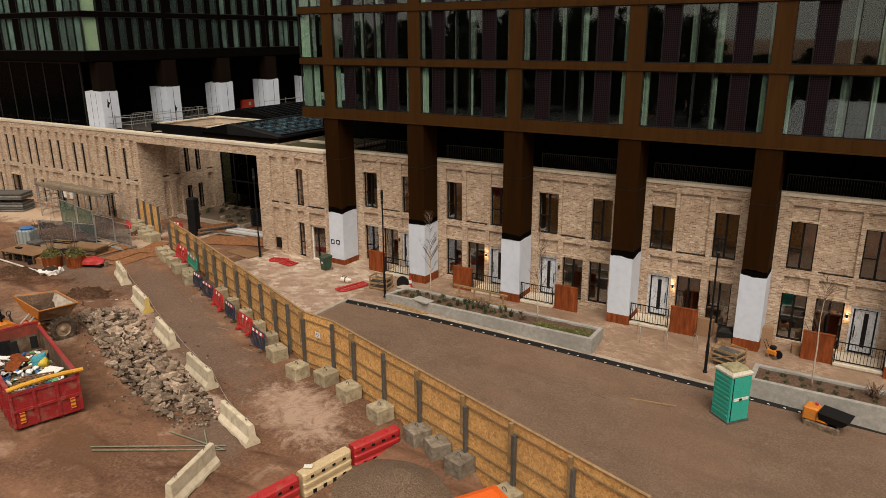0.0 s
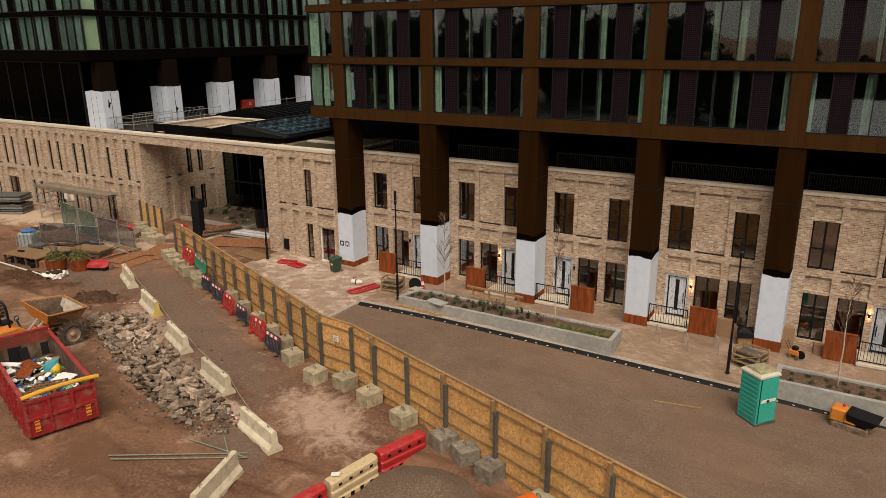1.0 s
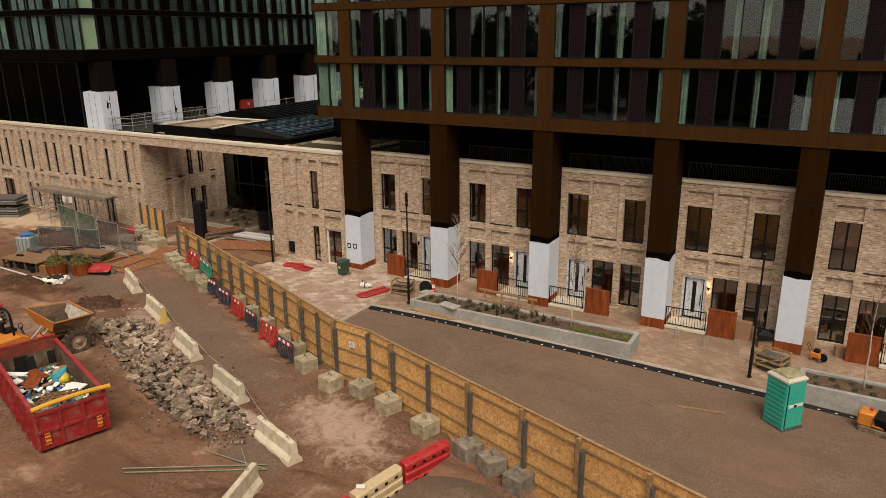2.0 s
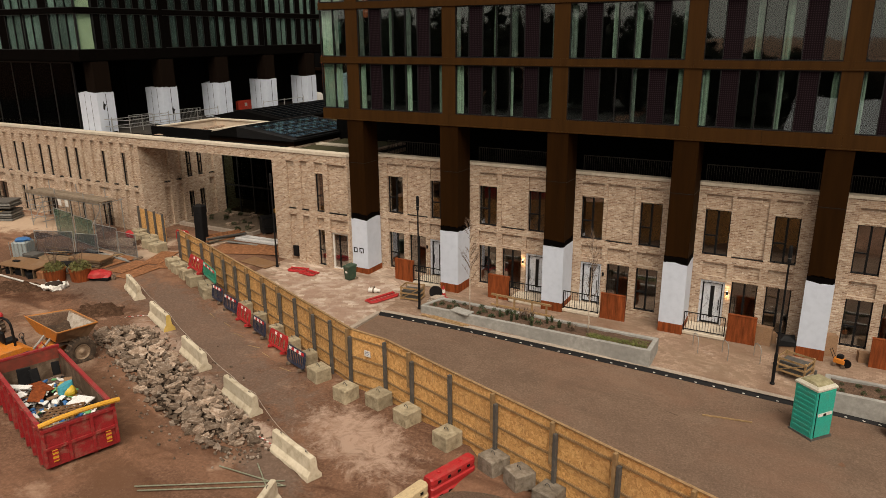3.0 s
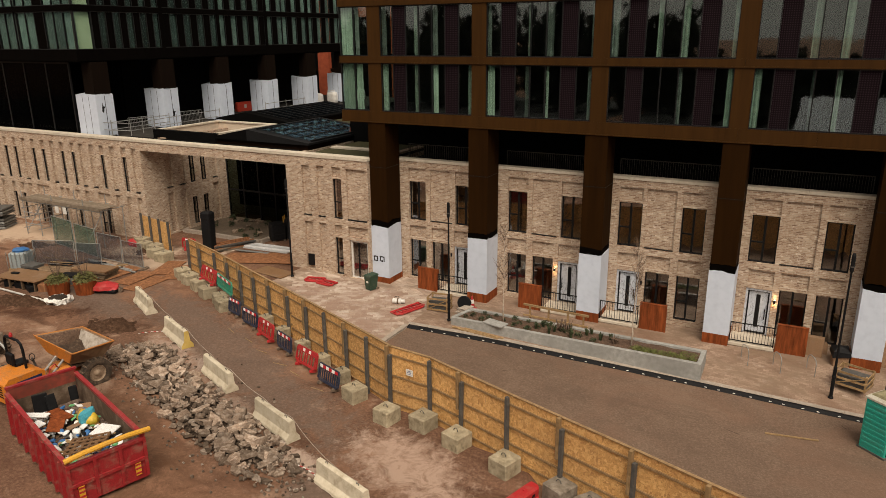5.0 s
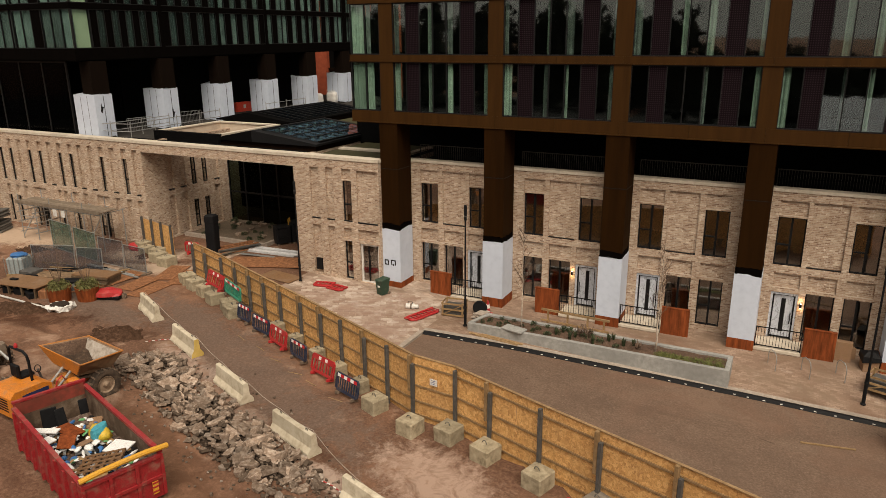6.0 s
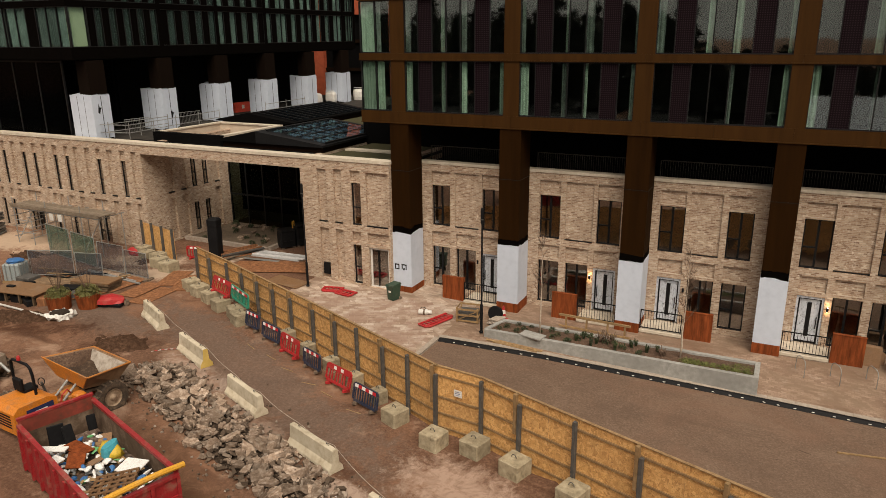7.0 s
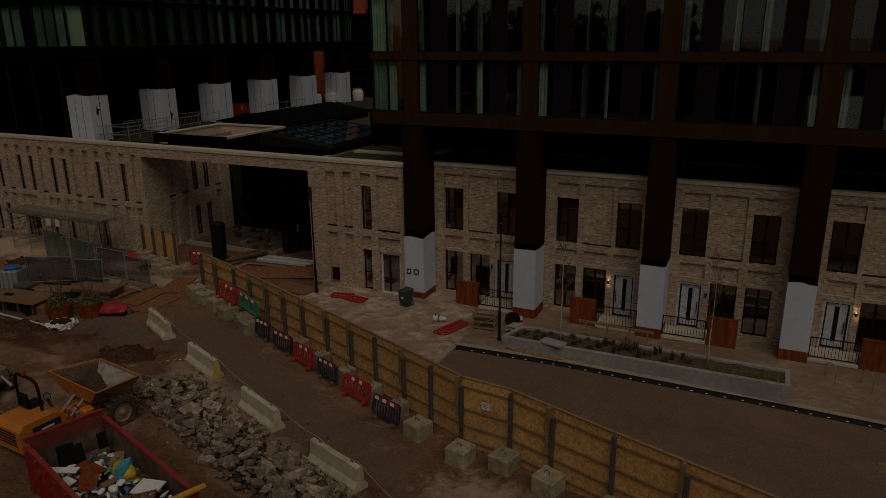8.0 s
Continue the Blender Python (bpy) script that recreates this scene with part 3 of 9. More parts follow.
plaza_mesh = Mesh()
xs = [float(v) for v in np.arange(-40.0, -23.69, 0.5)]
xs[-1] = -23.7
for i in range(len(xs) - 1):
    for j in range(10):
        q = []
        for x, s in ((xs[i], j / 10), (xs[i + 1], j / 10), (xs[i + 1], (j + 1) / 10), (xs[i], (j + 1) / 10)):
            y0 = hoarding_y(x) + 0.1
            y1 = 34.2 if x > -34.2 else 40.2
            y = y0 + (y1 - y0) * s
            q.append((x, y, lerp(x, [(-40, 0.50), (-34, 0.42), (-28, 0.30), (-23.7, 0.17)])))
        plaza_mesh.quad(*q)
single("plaza", plaza_mesh, PLAZA, "pale and brown paving slabs of a small square, smeared with mud", "pavement", kind="structure")

# black plastic edging along the road bed, with white fixings
edging = thing("road_edging", "black plastic road edging with white fixing caps along the kerb", "edging", kind="structure")
mesh = Mesh()
pts = [(float(x), lerp(x, KERB_LINE)) for x in np.arange(-23.7, 16.0, 1.0)]
for (x0, y0), (x1, y1) in zip(pts, pts[1:]):
    a, b = ground_z(x0) - 0.1, ground_z(x1) - 0.1
    mesh.rings([[(x0, y0 - 0.12, a), (x0, y0 + 0.14, a), (x0, y0 + 0.14, a + 0.235), (x0, y0 + 0.02, a + 0.235), (x0, y0 - 0.12, a + 0.14)],
                [(x1, y1 - 0.12, b), (x1, y1 + 0.14, b), (x1, y1 + 0.14, b + 0.235), (x1, y1 + 0.02, b + 0.235), (x1, y1 - 0.12, b + 0.14)]])
part("edging_strip", mesh, BLACK_METAL, edging)
cap = Mesh().soft_box(-0.05, -0.03, 0, 0.05, 0.03, 0.03, 0.01).data("fixing_cap", WHITE)
for i in range(36):
    x = -22.9 + i * 0.62 + random.uniform(-0.1, 0.1)
    part("fixing_cap", cap, None, edging, at=pose(x, lerp(x, KERB_LINE) - 0.08, ground_z(x) + 0.065, -30, 0, random.uniform(-20, 20)))
kerb = thing("kerb", "pale concrete kerb edging the square and pavement", "kerb", kind="structure")
for (x0, y0), (x1, y1) in zip(pts, pts[1:]):
    a, b = ground_z(x0) + 0.10 + random.uniform(-0.006, 0.006), ground_z(x1) + 0.10 + random.uniform(-0.006, 0.006)
    x0, x1 = x0 + 0.006, x1 - 0.006
    mesh = Mesh()
    mesh.rings([[(x0, y0 + 0.15, a - 0.3), (x0, y0 + 0.42, a - 0.3), (x0, y0 + 0.42, a + 0.045), (x0, y0 + 0.15, a + 0.045)],
                [(x1, y1 + 0.15, b - 0.3), (x1, y1 + 0.42, b - 0.3), (x1, y1 + 0.42, b + 0.045), (x1, y1 + 0.15, b + 0.045)]])
    part("kerbstone", mesh, KERB, kerb)
for i in range(6):
    part("kerbstone", Mesh().box(-23.85, 22.9 + 0.88 * i, -0.2, -23.6, 23.77 + 0.88 * i, 0.215 + random.uniform(-0.006, 0.006)), KERB, kerb)

# ---- windows and doors ----


def window(parent, u0, u1, z0, z1, m, glass, split=True, transom=True, depth=0.16):
    """A black-framed window in the opening, with panes and a small opening light."""
    w = part("window", Mesh().box(u0 - 0.02, depth - 0.06, z0 - 0.03, u1 + 0.02, depth + 0.12, z0 + 0.035, m), FRAME_BLACK, parent)
    f = 0.06
    fr = Mesh()
    fr.box(u0, depth, z0 + 0.036, u0 + f, depth + 0.07, z1, m).box(u1 - f, depth, z0 + 0.036, u1, depth + 0.07, z1, m)
    fr.box(u0 + f, depth, z1 - f, u1 - f, depth + 0.07, z1, m).box(u0 + f, depth, z0 + 0.036, u1 - f, depth + 0.07, z0 + f, m)
    mid = (u0 + u1) / 2
    if split:
        fr.box(mid - 0.045, depth - 0.01, z0 + f, mid + 0.045, depth + 0.07, z1 - f, m)
    if transom:
        zt = z0 + (z1 - z0) * 0.42
        fr.box(u0 + f, depth - 0.005, zt - 0.03, (mid - 0.045) if split else u1 - f, depth + 0.07, zt + 0.03, m)
    part("window_frame", fr, FRAME_BLACK, w)
    for a, b in (((u0 + f, mid - 0.045), (mid + 0.045, u1 - f)) if split else ((u0 + f, u1 - f),)):
        pane = part("pane", Mesh().box(a, depth + 0.03, z0 + f, b, depth + 0.042, z1 - f, m), glass, w)
        pane.visible_shadow = False
    return w


HANDLE = grainy("dark_handle", (0.02, 0.02, 0.02), (0.015, 0.015, 0.015), (0.03, 0.03, 0.03), 5, 0.3, 0.0, metal=0.8)

def creased_film(name):
    """White film over a door, with dark wrinkled seams and torn tape."""
    m = Nodes(name, 0.45)
    v = m.place((2.2, 2.2, 0.9))
    line = m.noise(v, 2.3, 3, 0.6, 0.8)
    tone = m.ramp(m.noise(m.place(), 7, 4, 0.6), [(0.3, (0.42, 0.45, 0.51)), (0.7, (0.58, 0.61, 0.67))])
    m.colour(m.mix(tone, (0.05, 0.05, 0.055), m.ramp(line, [(0.475, (0, 0, 0)), (0.495, (0.85, 0.85, 0.85)), (0.515, (0, 0, 0))])))
    m.bump(line, 0.3, 0.02)
    return m.mat


CREASED = creased_film("creased_white_film")


def front_door(parent, u0, u1, z0, z1, m, flip):
    """A door still in its white protective film, with a narrow glazed slot."""
    d = part("front_door", Mesh().box(u0 + 0.157, 0.19, z0 + 0.052, u1 - 0.157, 0.245, z1 - 0.167, m), CREASED, parent, "front door in white film with a narrow dark glass slot")
    fr = Mesh()
    fr.box(u0, 0.06, z0, u0 + 0.09, 0.26, z1, m).box(u1 - 0.09, 0.06, z0, u1, 0.26, z1, m).box(u0 + 0.09, 0.06, z1 - 0.1, u1 - 0.09, 0.26, z1, m)
    part("door_frame", fr, CREASED, d, "white taped frame")
    gap = Mesh()
    gap.box(u0 + 0.09, 0.17, z0, u0 + 0.155, 0.25, z1 - 0.1, m).box(u1 - 0.155, 0.17, z0, u1 - 0.09, 0.25, z1 - 0.1, m)
    gap.box(u0 + 0.155, 0.17, z1 - 0.165, u1 - 0.155, 0.25, z1 - 0.1, m).box(u0 + 0.155, 0.17, z0, u1 - 0.155, 0.25, z0 + 0.05, m)
    part("door_seal", gap, FRAME_BLACK, d)
    mid = (u0 + u1) / 2 + (0.05 if flip else -0.0)
    part("glazed_slot", Mesh().box(mid - 0.09, 0.176, z0 + 0.28, mid + 0.09, 0.186, z1 - 0.30, m), FRAME_BLACK, d)
    hx = u1 - 0.22 if not flip else u0 + 0.22
    part("door_handle", Mesh().tube(m @ Vector((hx, 0.12, z0 + 0.7)), m @ Vector((hx, 0.12, z0 + 1.25)), 0.02, 6).box(hx - 0.015, 0.12, z0 + 0.75, hx + 0.015, 0.19, z0 + 0.78, m).box(hx - 0.015, 0.12, z0 + 1.17, hx + 0.015, 0.19, z0 + 1.2, m), HANDLE, d)
    return d


LAMP_GLOW = glow("lamp_glow", (1.0, 0.62, 0.28), 9.0)


def house(c, mirrored, lit):
    """One two-storey terraced house in the bay that starts at x = c."""
    h = thing("terraced_house", "two-storey buff brick terraced house with black-framed windows", "house", group="row of terraced houses")
    m = pose(c, 34.1, 0)
    flip = lambda a, b: (6.0 - b, 6.0 - a) if mirrored else (a, b)
    T = 0.42
    up = [flip(0.88, 2.02), flip(3.85, 4.92)]
    mid = flip(2.21, 3.58)
    door = flip(0.98, 2.08)
    gf = [flip(2.36, 3.50), flip(3.85, 4.92)]
    cells = [(*w, 3.80, 6.00, T) for w in up] + [(*w, 6.07, 6.74, 0.12) for w in up] + [(*mid, 3.80, 6.74, 0.12)]
    cells += [(*door, 0.30, 2.56, T), (*gf[0], 0.36, 2.64, T), (*gf[1], 0.40, 2.64, T)]
    cells += [(*w, 2.78, 3.46, 0.12) for w in (door, *gf)]
    part("wall", relief_wall(0.003, 5.997, -0.35, 7.12, T, cells, m), BRICK, h)
    for i in range(6):
        part("coping_stone", Mesh().box(0.003 + i, -0.05, 7.122, i + 0.995, T + 0.05, 7.26, m), COPING, h)
    part("window_ledge", Mesh().box(mid[0], 0.0, 3.80, mid[1], 0.118, 3.84, m), FRAME_BLACK, h)
    for w in up:
        window(h, *w, 3.80, 6.00, m, CLEAR)
    window(h, *gf[0], 0.36, 2.64, m, CLEAR, split=True, transom=False)
    window(h, *gf[1], 0.40, 2.64, m, CLEAR)
    front_door(h, *door, 0.36, 2.54, m, mirrored)
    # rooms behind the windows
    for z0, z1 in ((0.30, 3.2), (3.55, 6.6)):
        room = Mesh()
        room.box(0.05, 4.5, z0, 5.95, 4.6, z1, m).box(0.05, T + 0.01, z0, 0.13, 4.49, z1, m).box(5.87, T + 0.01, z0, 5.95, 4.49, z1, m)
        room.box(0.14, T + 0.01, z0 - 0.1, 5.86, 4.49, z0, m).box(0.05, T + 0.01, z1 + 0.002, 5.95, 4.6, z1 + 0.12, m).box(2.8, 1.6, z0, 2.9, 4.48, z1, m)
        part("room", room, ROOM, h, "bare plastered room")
    part("terrace_deck", Mesh().box(0.003, T + 0.06, 6.75, 5.997, 4.85, 6.85, m), SOFFIT, h)
    # wall lamp by the door
    lx = (door[1] + gf[0][0]) / 2 if not mirrored else (door[0] + gf[0][1]) / 2
    lamp = part("wall_lamp", Mesh().tube(m @ Vector((lx, -0.09, 1.98)), m @ Vector((lx, -0.09, 2.16)), 0.05, 10).box(lx - 0.02, -0.06, 2.04, lx + 0.02, 0.0, 2.1, m), BLACK_METAL, h, "small black up-and-down wall lamp")
    if lit:
        part("lamp_lens", Mesh().tube(m @ Vector((lx, -0.09, 2.162)), m @ Vector((lx, -0.09, 2.17)), 0.04, 10), LAMP_GLOW, lamp)
        part("lamp_lens", Mesh().tube(m @ Vector((lx, -0.09, 1.97)), m @ Vector((lx, -0.09, 1.978)), 0.04, 10), LAMP_GLOW, lamp)
        for dz in (2.26, 1.88):
            ld = bpy.data.lights.new("lamp_light", "POINT")
            ld.energy, ld.color, ld.shadow_soft_size = 1.6, (1.0, 0.62, 0.30), 0.04
            lo = new("lamp_light", ld)
            lo.matrix_basis = m @ Matrix.Translation((lx, -0.10, dz))
            lo.parent = lamp
    return h


for c, mirrored, lit in ((-28, True, False), (-22, True, True), (-16, False, False), (-10, False, True), (-4, True, True), (2, False, False), (8, True, False)):
    house(float(c), mirrored, lit)

# ---- front steps, railings and weathering-steel screens ----


def railing_mesh(x0, x1, y, z0, z1, step=0.11):
    fr = Mesh()
    fr.box(x0, y - 0.02, z1 - 0.04, x1, y + 0.02, z1).box(x0, y - 0.02, z0 + 0.06, x1, y + 0.02, z0 + 0.1)
    fr.box(x0, y - 0.02, z0, x0 + 0.04, y + 0.02, z1).box(x1 - 0.04, y - 0.02, z0, x1, y + 0.02, z1)
    return fr


def doorstep(c, mirrored):
    fl = lambda a, b: (c + 6 - b, c + 6 - a) if mirrored else (c + a, c + b)
    a, b = fl(0.56, 2.46)
    step = thing("doorstep", "pale stone doorstep slab on a brick base", "step", group="doorsteps of the row")
    part("slab", Mesh().soft_box(a, 32.72, 0.20, b, 34.09, 0.34, 0.02), COPING, step)
    part("brick_base", Mesh().box(a + 0.03, 32.76, -0.4, b - 0.03, 34.09, 0.198), BRICK, step)
    rail = thing("railing", "black metal railing on a raised doorstep", "railing", group="doorstep railings")
    part("rail_frame", railing_mesh(a + 0.02, b - 0.02, 32.80, 0.34, 1.30), BLACK_METAL, rail)
    bar = Mesh().box(-0.009, -0.009, 0.44, 0.009, 0.009, 1.26).data("baluster", BLACK_METAL)
    n = int((b - a) / 0.12)
    for i in range(1, n):
        part("baluster", bar, None, rail, at=pose(a + (b - a) * i / n, 32.80, 0))
    a, b = fl(2.50, 3.74)
    screen = thing("corten_screen", "rust-brown weathering-steel screen panel beside a doorstep", "screen", group="weathering-steel screens")
    part("front_plate", Mesh().box(a, 32.88, -0.1, b, 32.905, 1.44), CORTEN, screen)
    part("back_plate", Mesh().box(a, 32.995, -0.1, b, 33.02, 1.44), CORTEN, screen)
    part("side_plate", Mesh().box(a, 32.906, -0.1, a + 0.02, 32.994, 1.44), CORTEN, screen)
    part("side_plate", Mesh().box(b - 0.02, 32.906, -0.1, b, 32.994, 1.44), CORTEN, screen)
    part("cap", Mesh().box(a - 0.01, 32.865, 1.442, b + 0.01, 33.035, 1.475), CORTEN, screen)


for c, mirrored in ((-28, True), (-22, True), (-16, False), (-10, False), (-4, True), (2, False)):
    doorstep(float(c), mirrored)

# ---- the tower over the terrace ----
tower = thing("apartment_tower", "dark bronze-clad apartment tower on tall columns above the terraced houses", "apartment building")
BLACK_TRIM = bronze_material("black_bronze_trim", (0.0022, 0.0016, 0.0013), 0.9, 0.02)
FACE = 32.65
FLOORS = [(9.95, 12.40), (12.78, 15.23), (15.61, 18.06)]


def ragged_wrap(x0, y0, x1, y1, z0, z1, seed, rag=0.06, e=0.025):
    """White board wrapped round a column, torn along its edges."""
    rnd = random.Random(seed)
    ring = []
    corners = [(x0 - e, y0 - e), (x1 + e, y0 - e), (x1 + e, y1 + e), (x0 - e, y1 + e)]
    for (ax, ay), (bx, by) in zip(corners, corners[1:] + corners[:1]):
        ring += [(ax + (bx - ax) * i / 12, ay + (by - ay) * i / 12) for i in range(12)]
    lo = [(x, y, z0 + rnd.uniform(-rag, rag)) for x, y in ring]
    hi = [(x, y, z1 + rnd.uniform(-rag * 0.4, rag * 0.4) + 0.10 * noise.noise((x * 1.3, y * 1.3, seed))) for x, y in ring]
    return Mesh().rings([lo, hi])


for k in range(7):
    x = -28.0 + 6.0 * k
    col = part("column", Mesh().box(x - 0.53, FACE, 0.0, x + 0.53, 34.05, 9.33), COLUMN_BRONZE, tower, "dark bronze column")
    part("plinth", Mesh().box(x - 0.56, FACE - 0.03, -0.3, x + 0.56, 34.06, 0.62), CORTEN, col, "rust-brown steel plinth")
    part("protective_wrap", ragged_wrap(x - 0.53, FACE, x + 0.53, 34.0, 0.52, 3.62, 40 + k), WRAP, col, "white protective board")
    part("sealing_tape", ragged_wrap(x - 0.53, FACE, x + 0.53, 34.0, 3.4, 3.9, 80 + k, 0.07, 0.010), BLACK_TRIM, col, "black tape above the board")
    part("cladding_joint", Mesh().box(x - 0.535, FACE - 0.004, 6.9, x + 0.535, 34.06, 6.93), BLACK_METAL, col)

part("soffit", Mesh().box(-30.2, FACE + 0.02, 9.33, 14.0, 46.0, 9.45), SOFFIT, tower, "black soffit")
X0, X1 = -30.2, 14.0
for z0, z1 in ((9.33, 9.93), (12.42, 12.76), (15.25, 15.59), (18.08, 18.6)):
    for i in range(15):
        a, b = (X0, -28.0) if i == 0 else (-31.0 + 3.0 * i, -28.0 + 3.0 * i)
        part("spandrel_panel", Mesh().box(a + 0.004, FACE + random.uniform(-0.003, 0.003), z0, b - 0.004, FACE + 0.25, z1), BRONZE, tower)
    part("spandrel_lip", Mesh().box(X0, FACE - 0.05, z0, X1, FACE - 0.002, z0 + 0.05), BRONZE, tower)
    part("floor_slab", Mesh().box(X0 + 0.05, FACE + 0.26, z0 + 0.13, X1, 46.0, z1), SOFFIT, tower)
part("roof", Mesh().box(X0, FACE, 18.602, X1, 46.0, 18.8), SOFFIT, tower)
part("rear_wall", Mesh().box(X0 + 0.05, 38.0, 9.93, X1, 38.2, 18.08), DIM_ROOM, tower)
part("end_wall", Mesh().box(X1, FACE, 9.33, X1 + 0.2, 46.0, 18.8), DARK_BRONZE, tower)
# back wall painted black as the shade of the recess
part("undercroft_wall", Mesh().box(-34.0, 38.8, 6.6, X1, 39.0, 9.32), SOFFIT, tower, "recessed wall behind the roof terraces, its shade painted black")
part("side_glazing", Mesh().box(X0, FACE + 0.26, 9.93, X0 + 0.04, 46.0, 18.08), GLASS, tower)


def tower_window(x0, x1, z0, z1, pattern, parent, place, seed, lush, cloth=None, panel=None, glass=None):
    """A storey-high ribbon of panes and perforated panels between two piers; place turns (u, depth, z) to the world."""
    rnd = random.Random(seed)
    n = len(pattern)
    w = (x1 - x0) / n
    fr = Mesh()
    fr.box(x0, 0.06, z0, x1, 0.16, z0 + 0.05, place)
    win = part("window", fr, FRAME_BLACK, parent)
    part("head_rail", Mesh().box(x0, 0.06, z1 - 0.05, x1, 0.16, z1, place), FRAME_BLACK, win)
    for i in range(n + 1):
        u = x0 + w * i
        part("mullion", Mesh().box(u - 0.022, 0.055, z0 + 0.05, u + 0.022, 0.16, z1 - 0.05, place), FRAME_BLACK, win)
    for i, kind in enumerate(pattern):
        a, b = x0 + w * i + 0.023, x0 + w * (i + 1) - 0.023
        if kind == "P":
            part("perforated_panel", Mesh().box(a, 0.085, z0 + 0.05, b, 0.13, z1 - 0.05, place), panel or PERFORATED, win, "dark perforated metal panel")
            continue
        pane = part("pane", Mesh().box(a, 0.10, z0 + 0.05, b, 0.112, z1 - 0.05, place), glass or GLASS, win)
        pane.visible_shadow = False
        if kind in "LRF" and rnd.random() < lush:
            wide = {"L": rnd.uniform(0.14, 0.55), "R": rnd.uniform(0.12, 0.45), "F": 1.0}[kind] * w
            ca = a if kind != "R" else b - wide
            cb = min(ca + wide, b)
            cu = Mesh()
            steps = max(4, int((cb - ca) / 0.05))
            rows = [[(ca + (cb - ca) * s / steps, 0.22 + (0.0 if cloth is LIME_CURTAIN else 0.03) * math.sin(s * 1.9), z) for s in range(steps + 1)] for z in (z0 + 0.05, z1 - 0.05)]
            for s in range(steps):
                cu.quad(*[place @ Vector(p) for p in (rows[0][s], rows[0][s + 1], rows[1][s + 1], rows[1][s])])
                cu.quad(*[place @ (Vector(p) + Vector((0, 0.02, 0))) for p in (rows[0][s + 1], rows[0][s], rows[1][s], rows[1][s + 1])])
            part("curtain", cu, (cloth or CURTAIN) if rnd.random() < 0.62 or kind == "F" else GREY_CURTAIN, win, "pale green curtain")
    return win


face_at = pose(0, FACE, 0)
for j, (z0, z1) in enumerate(FLOORS):
    tower_window(-30.15, -28.42, z0 - 0.015, z1 + 0.015, "FL", tower, face_at, 900 + j, 1.0)
    for k in range(7):
        x = -28.0 + 6.0 * k
        tower_window(x + 0.38, x + 5.62, z0 - 0.015, z1 + 0.015, "LPRGLPR", tower, face_at, 100 * j + k, 0.9)
for k in range(8):
    x = -28.0 + 6.0 * k
    if x < 14:
        for z0, z1 in ((9.932, 12.418), (12.762, 15.248), (15.592, 18.078)):
            part("pier", Mesh().box(x - 0.377, FACE + 0.002, z0, x + 0.377, FACE + 0.25, z1), BRONZE, tower, "bronze metal pier")

# railings along the roof terraces under the tower
# black railing lightened in its colour to show in the dim undercroft
TERRACE_RAIL = grainy("lightened_black_railing", (0.045, 0.04, 0.035), (0.03, 0.027, 0.024), (0.06, 0.053, 0.047), 8, 0.5, 0.0)
for k in range(7):
    x = -28.0 + 6.0 * k
    rail = thing("terrace_railing", "black metal balustrade on a shaded roof terrace", "railing", group="roof terrace balustrades")
    part("rail_frame", railing_mesh(x + 0.6, x + 5.4, 35.0, 6.85, 7.95), TERRACE_RAIL, rail)
    bar = Mesh().box(-0.009, -0.009, 6.95, 0.009, 0.009, 7.92).data("baluster", TERRACE_RAIL)
    for i in range(1, 42):
        part("baluster", bar, None, rail, at=pose(x + 0.6 + 4.8 * i / 42, 35.0, 0))

# ---- the brick wing with the gateway ----
wing = thing("brick_wing", "two-storey buff brick wing with a wide gateway and narrow windows", "building")
WY, WT = 32.4, 0.42
m = pose(0, WY, 0)
wins = [(-50.45, -50.0), (-48.28, -47.8)]
blanks = [(-52.6, -52.1), (-51.5, -51.0), (-49.4, -48.9), (-47.25, -46.8)]
for i in range(8):
    b = -54.65 - 3.28 * i
    wins += [(b, b + 0.45), (b + 1.15, b + 1.6)]
    blanks += [(b - 1.1, b - 0.6)]
DEEP = 0.16
cells = [(a, b, 3.75, 6.1, WT) for a, b in wins] + [(a, b, 6.16, 6.75, DEEP) for a, b in wins] + [(a, b, 3.75, 6.75, DEEP) for a, b in blanks]
gf = [(-51.2, -49.95, 0.3, 2.45), (-58.0, -56.55, 0.3, 2.5), (-53.65, -53.15, 0.7, 2.55), (-55.3, -54.85, 0.7, 2.55), (-61.0, -60.55, 0.65, 2.6), (-59.95, -59.5, 0.65, 2.6), (-64.6, -63.0, 0.3, 2.65), (-67.6, -67.15, 0.65, 2.6), (-66.5, -66.05, 0.65, 2.6)]
cells += [(a, b, c, d, WT) for a, b, c, d in gf] + [(a, b, 2.75, 3.4, DEEP) for a, b, _, _ in gf]
cells += [(a, b, 0.6, 3.4, DEEP) for a, b in wins + blanks if all(b < c - 0.15 or a > d + 0.15 for c, d, _, _ in gf)]
for a, b in blanks:
    part("dark_ledge", Mesh().box(a, 0.0, 3.70, b, DEEP - 0.002, 3.78, m), FRAME_BLACK, wing)
part("front_wall", relief_wall(-84.0, -46.4, -0.2, 7.22, WT, cells, m), BRICK, wing)
for a, b in wins:
    window(wing, a, b, 3.75, 6.1, m, CLEAR, split=False, depth=0.12)
for a, b, c, d in gf:
    window(wing, a, b, c, d, m, CLEAR, split=b - a > 1, transom=True, depth=0.14)
# dark sheet stands in for the dim rooms behind the windows
part("dark_interior", Mesh().box(-84, 33.6, 0.2, -46.9, 33.7, 7.0), DIM_ROOM, wing)
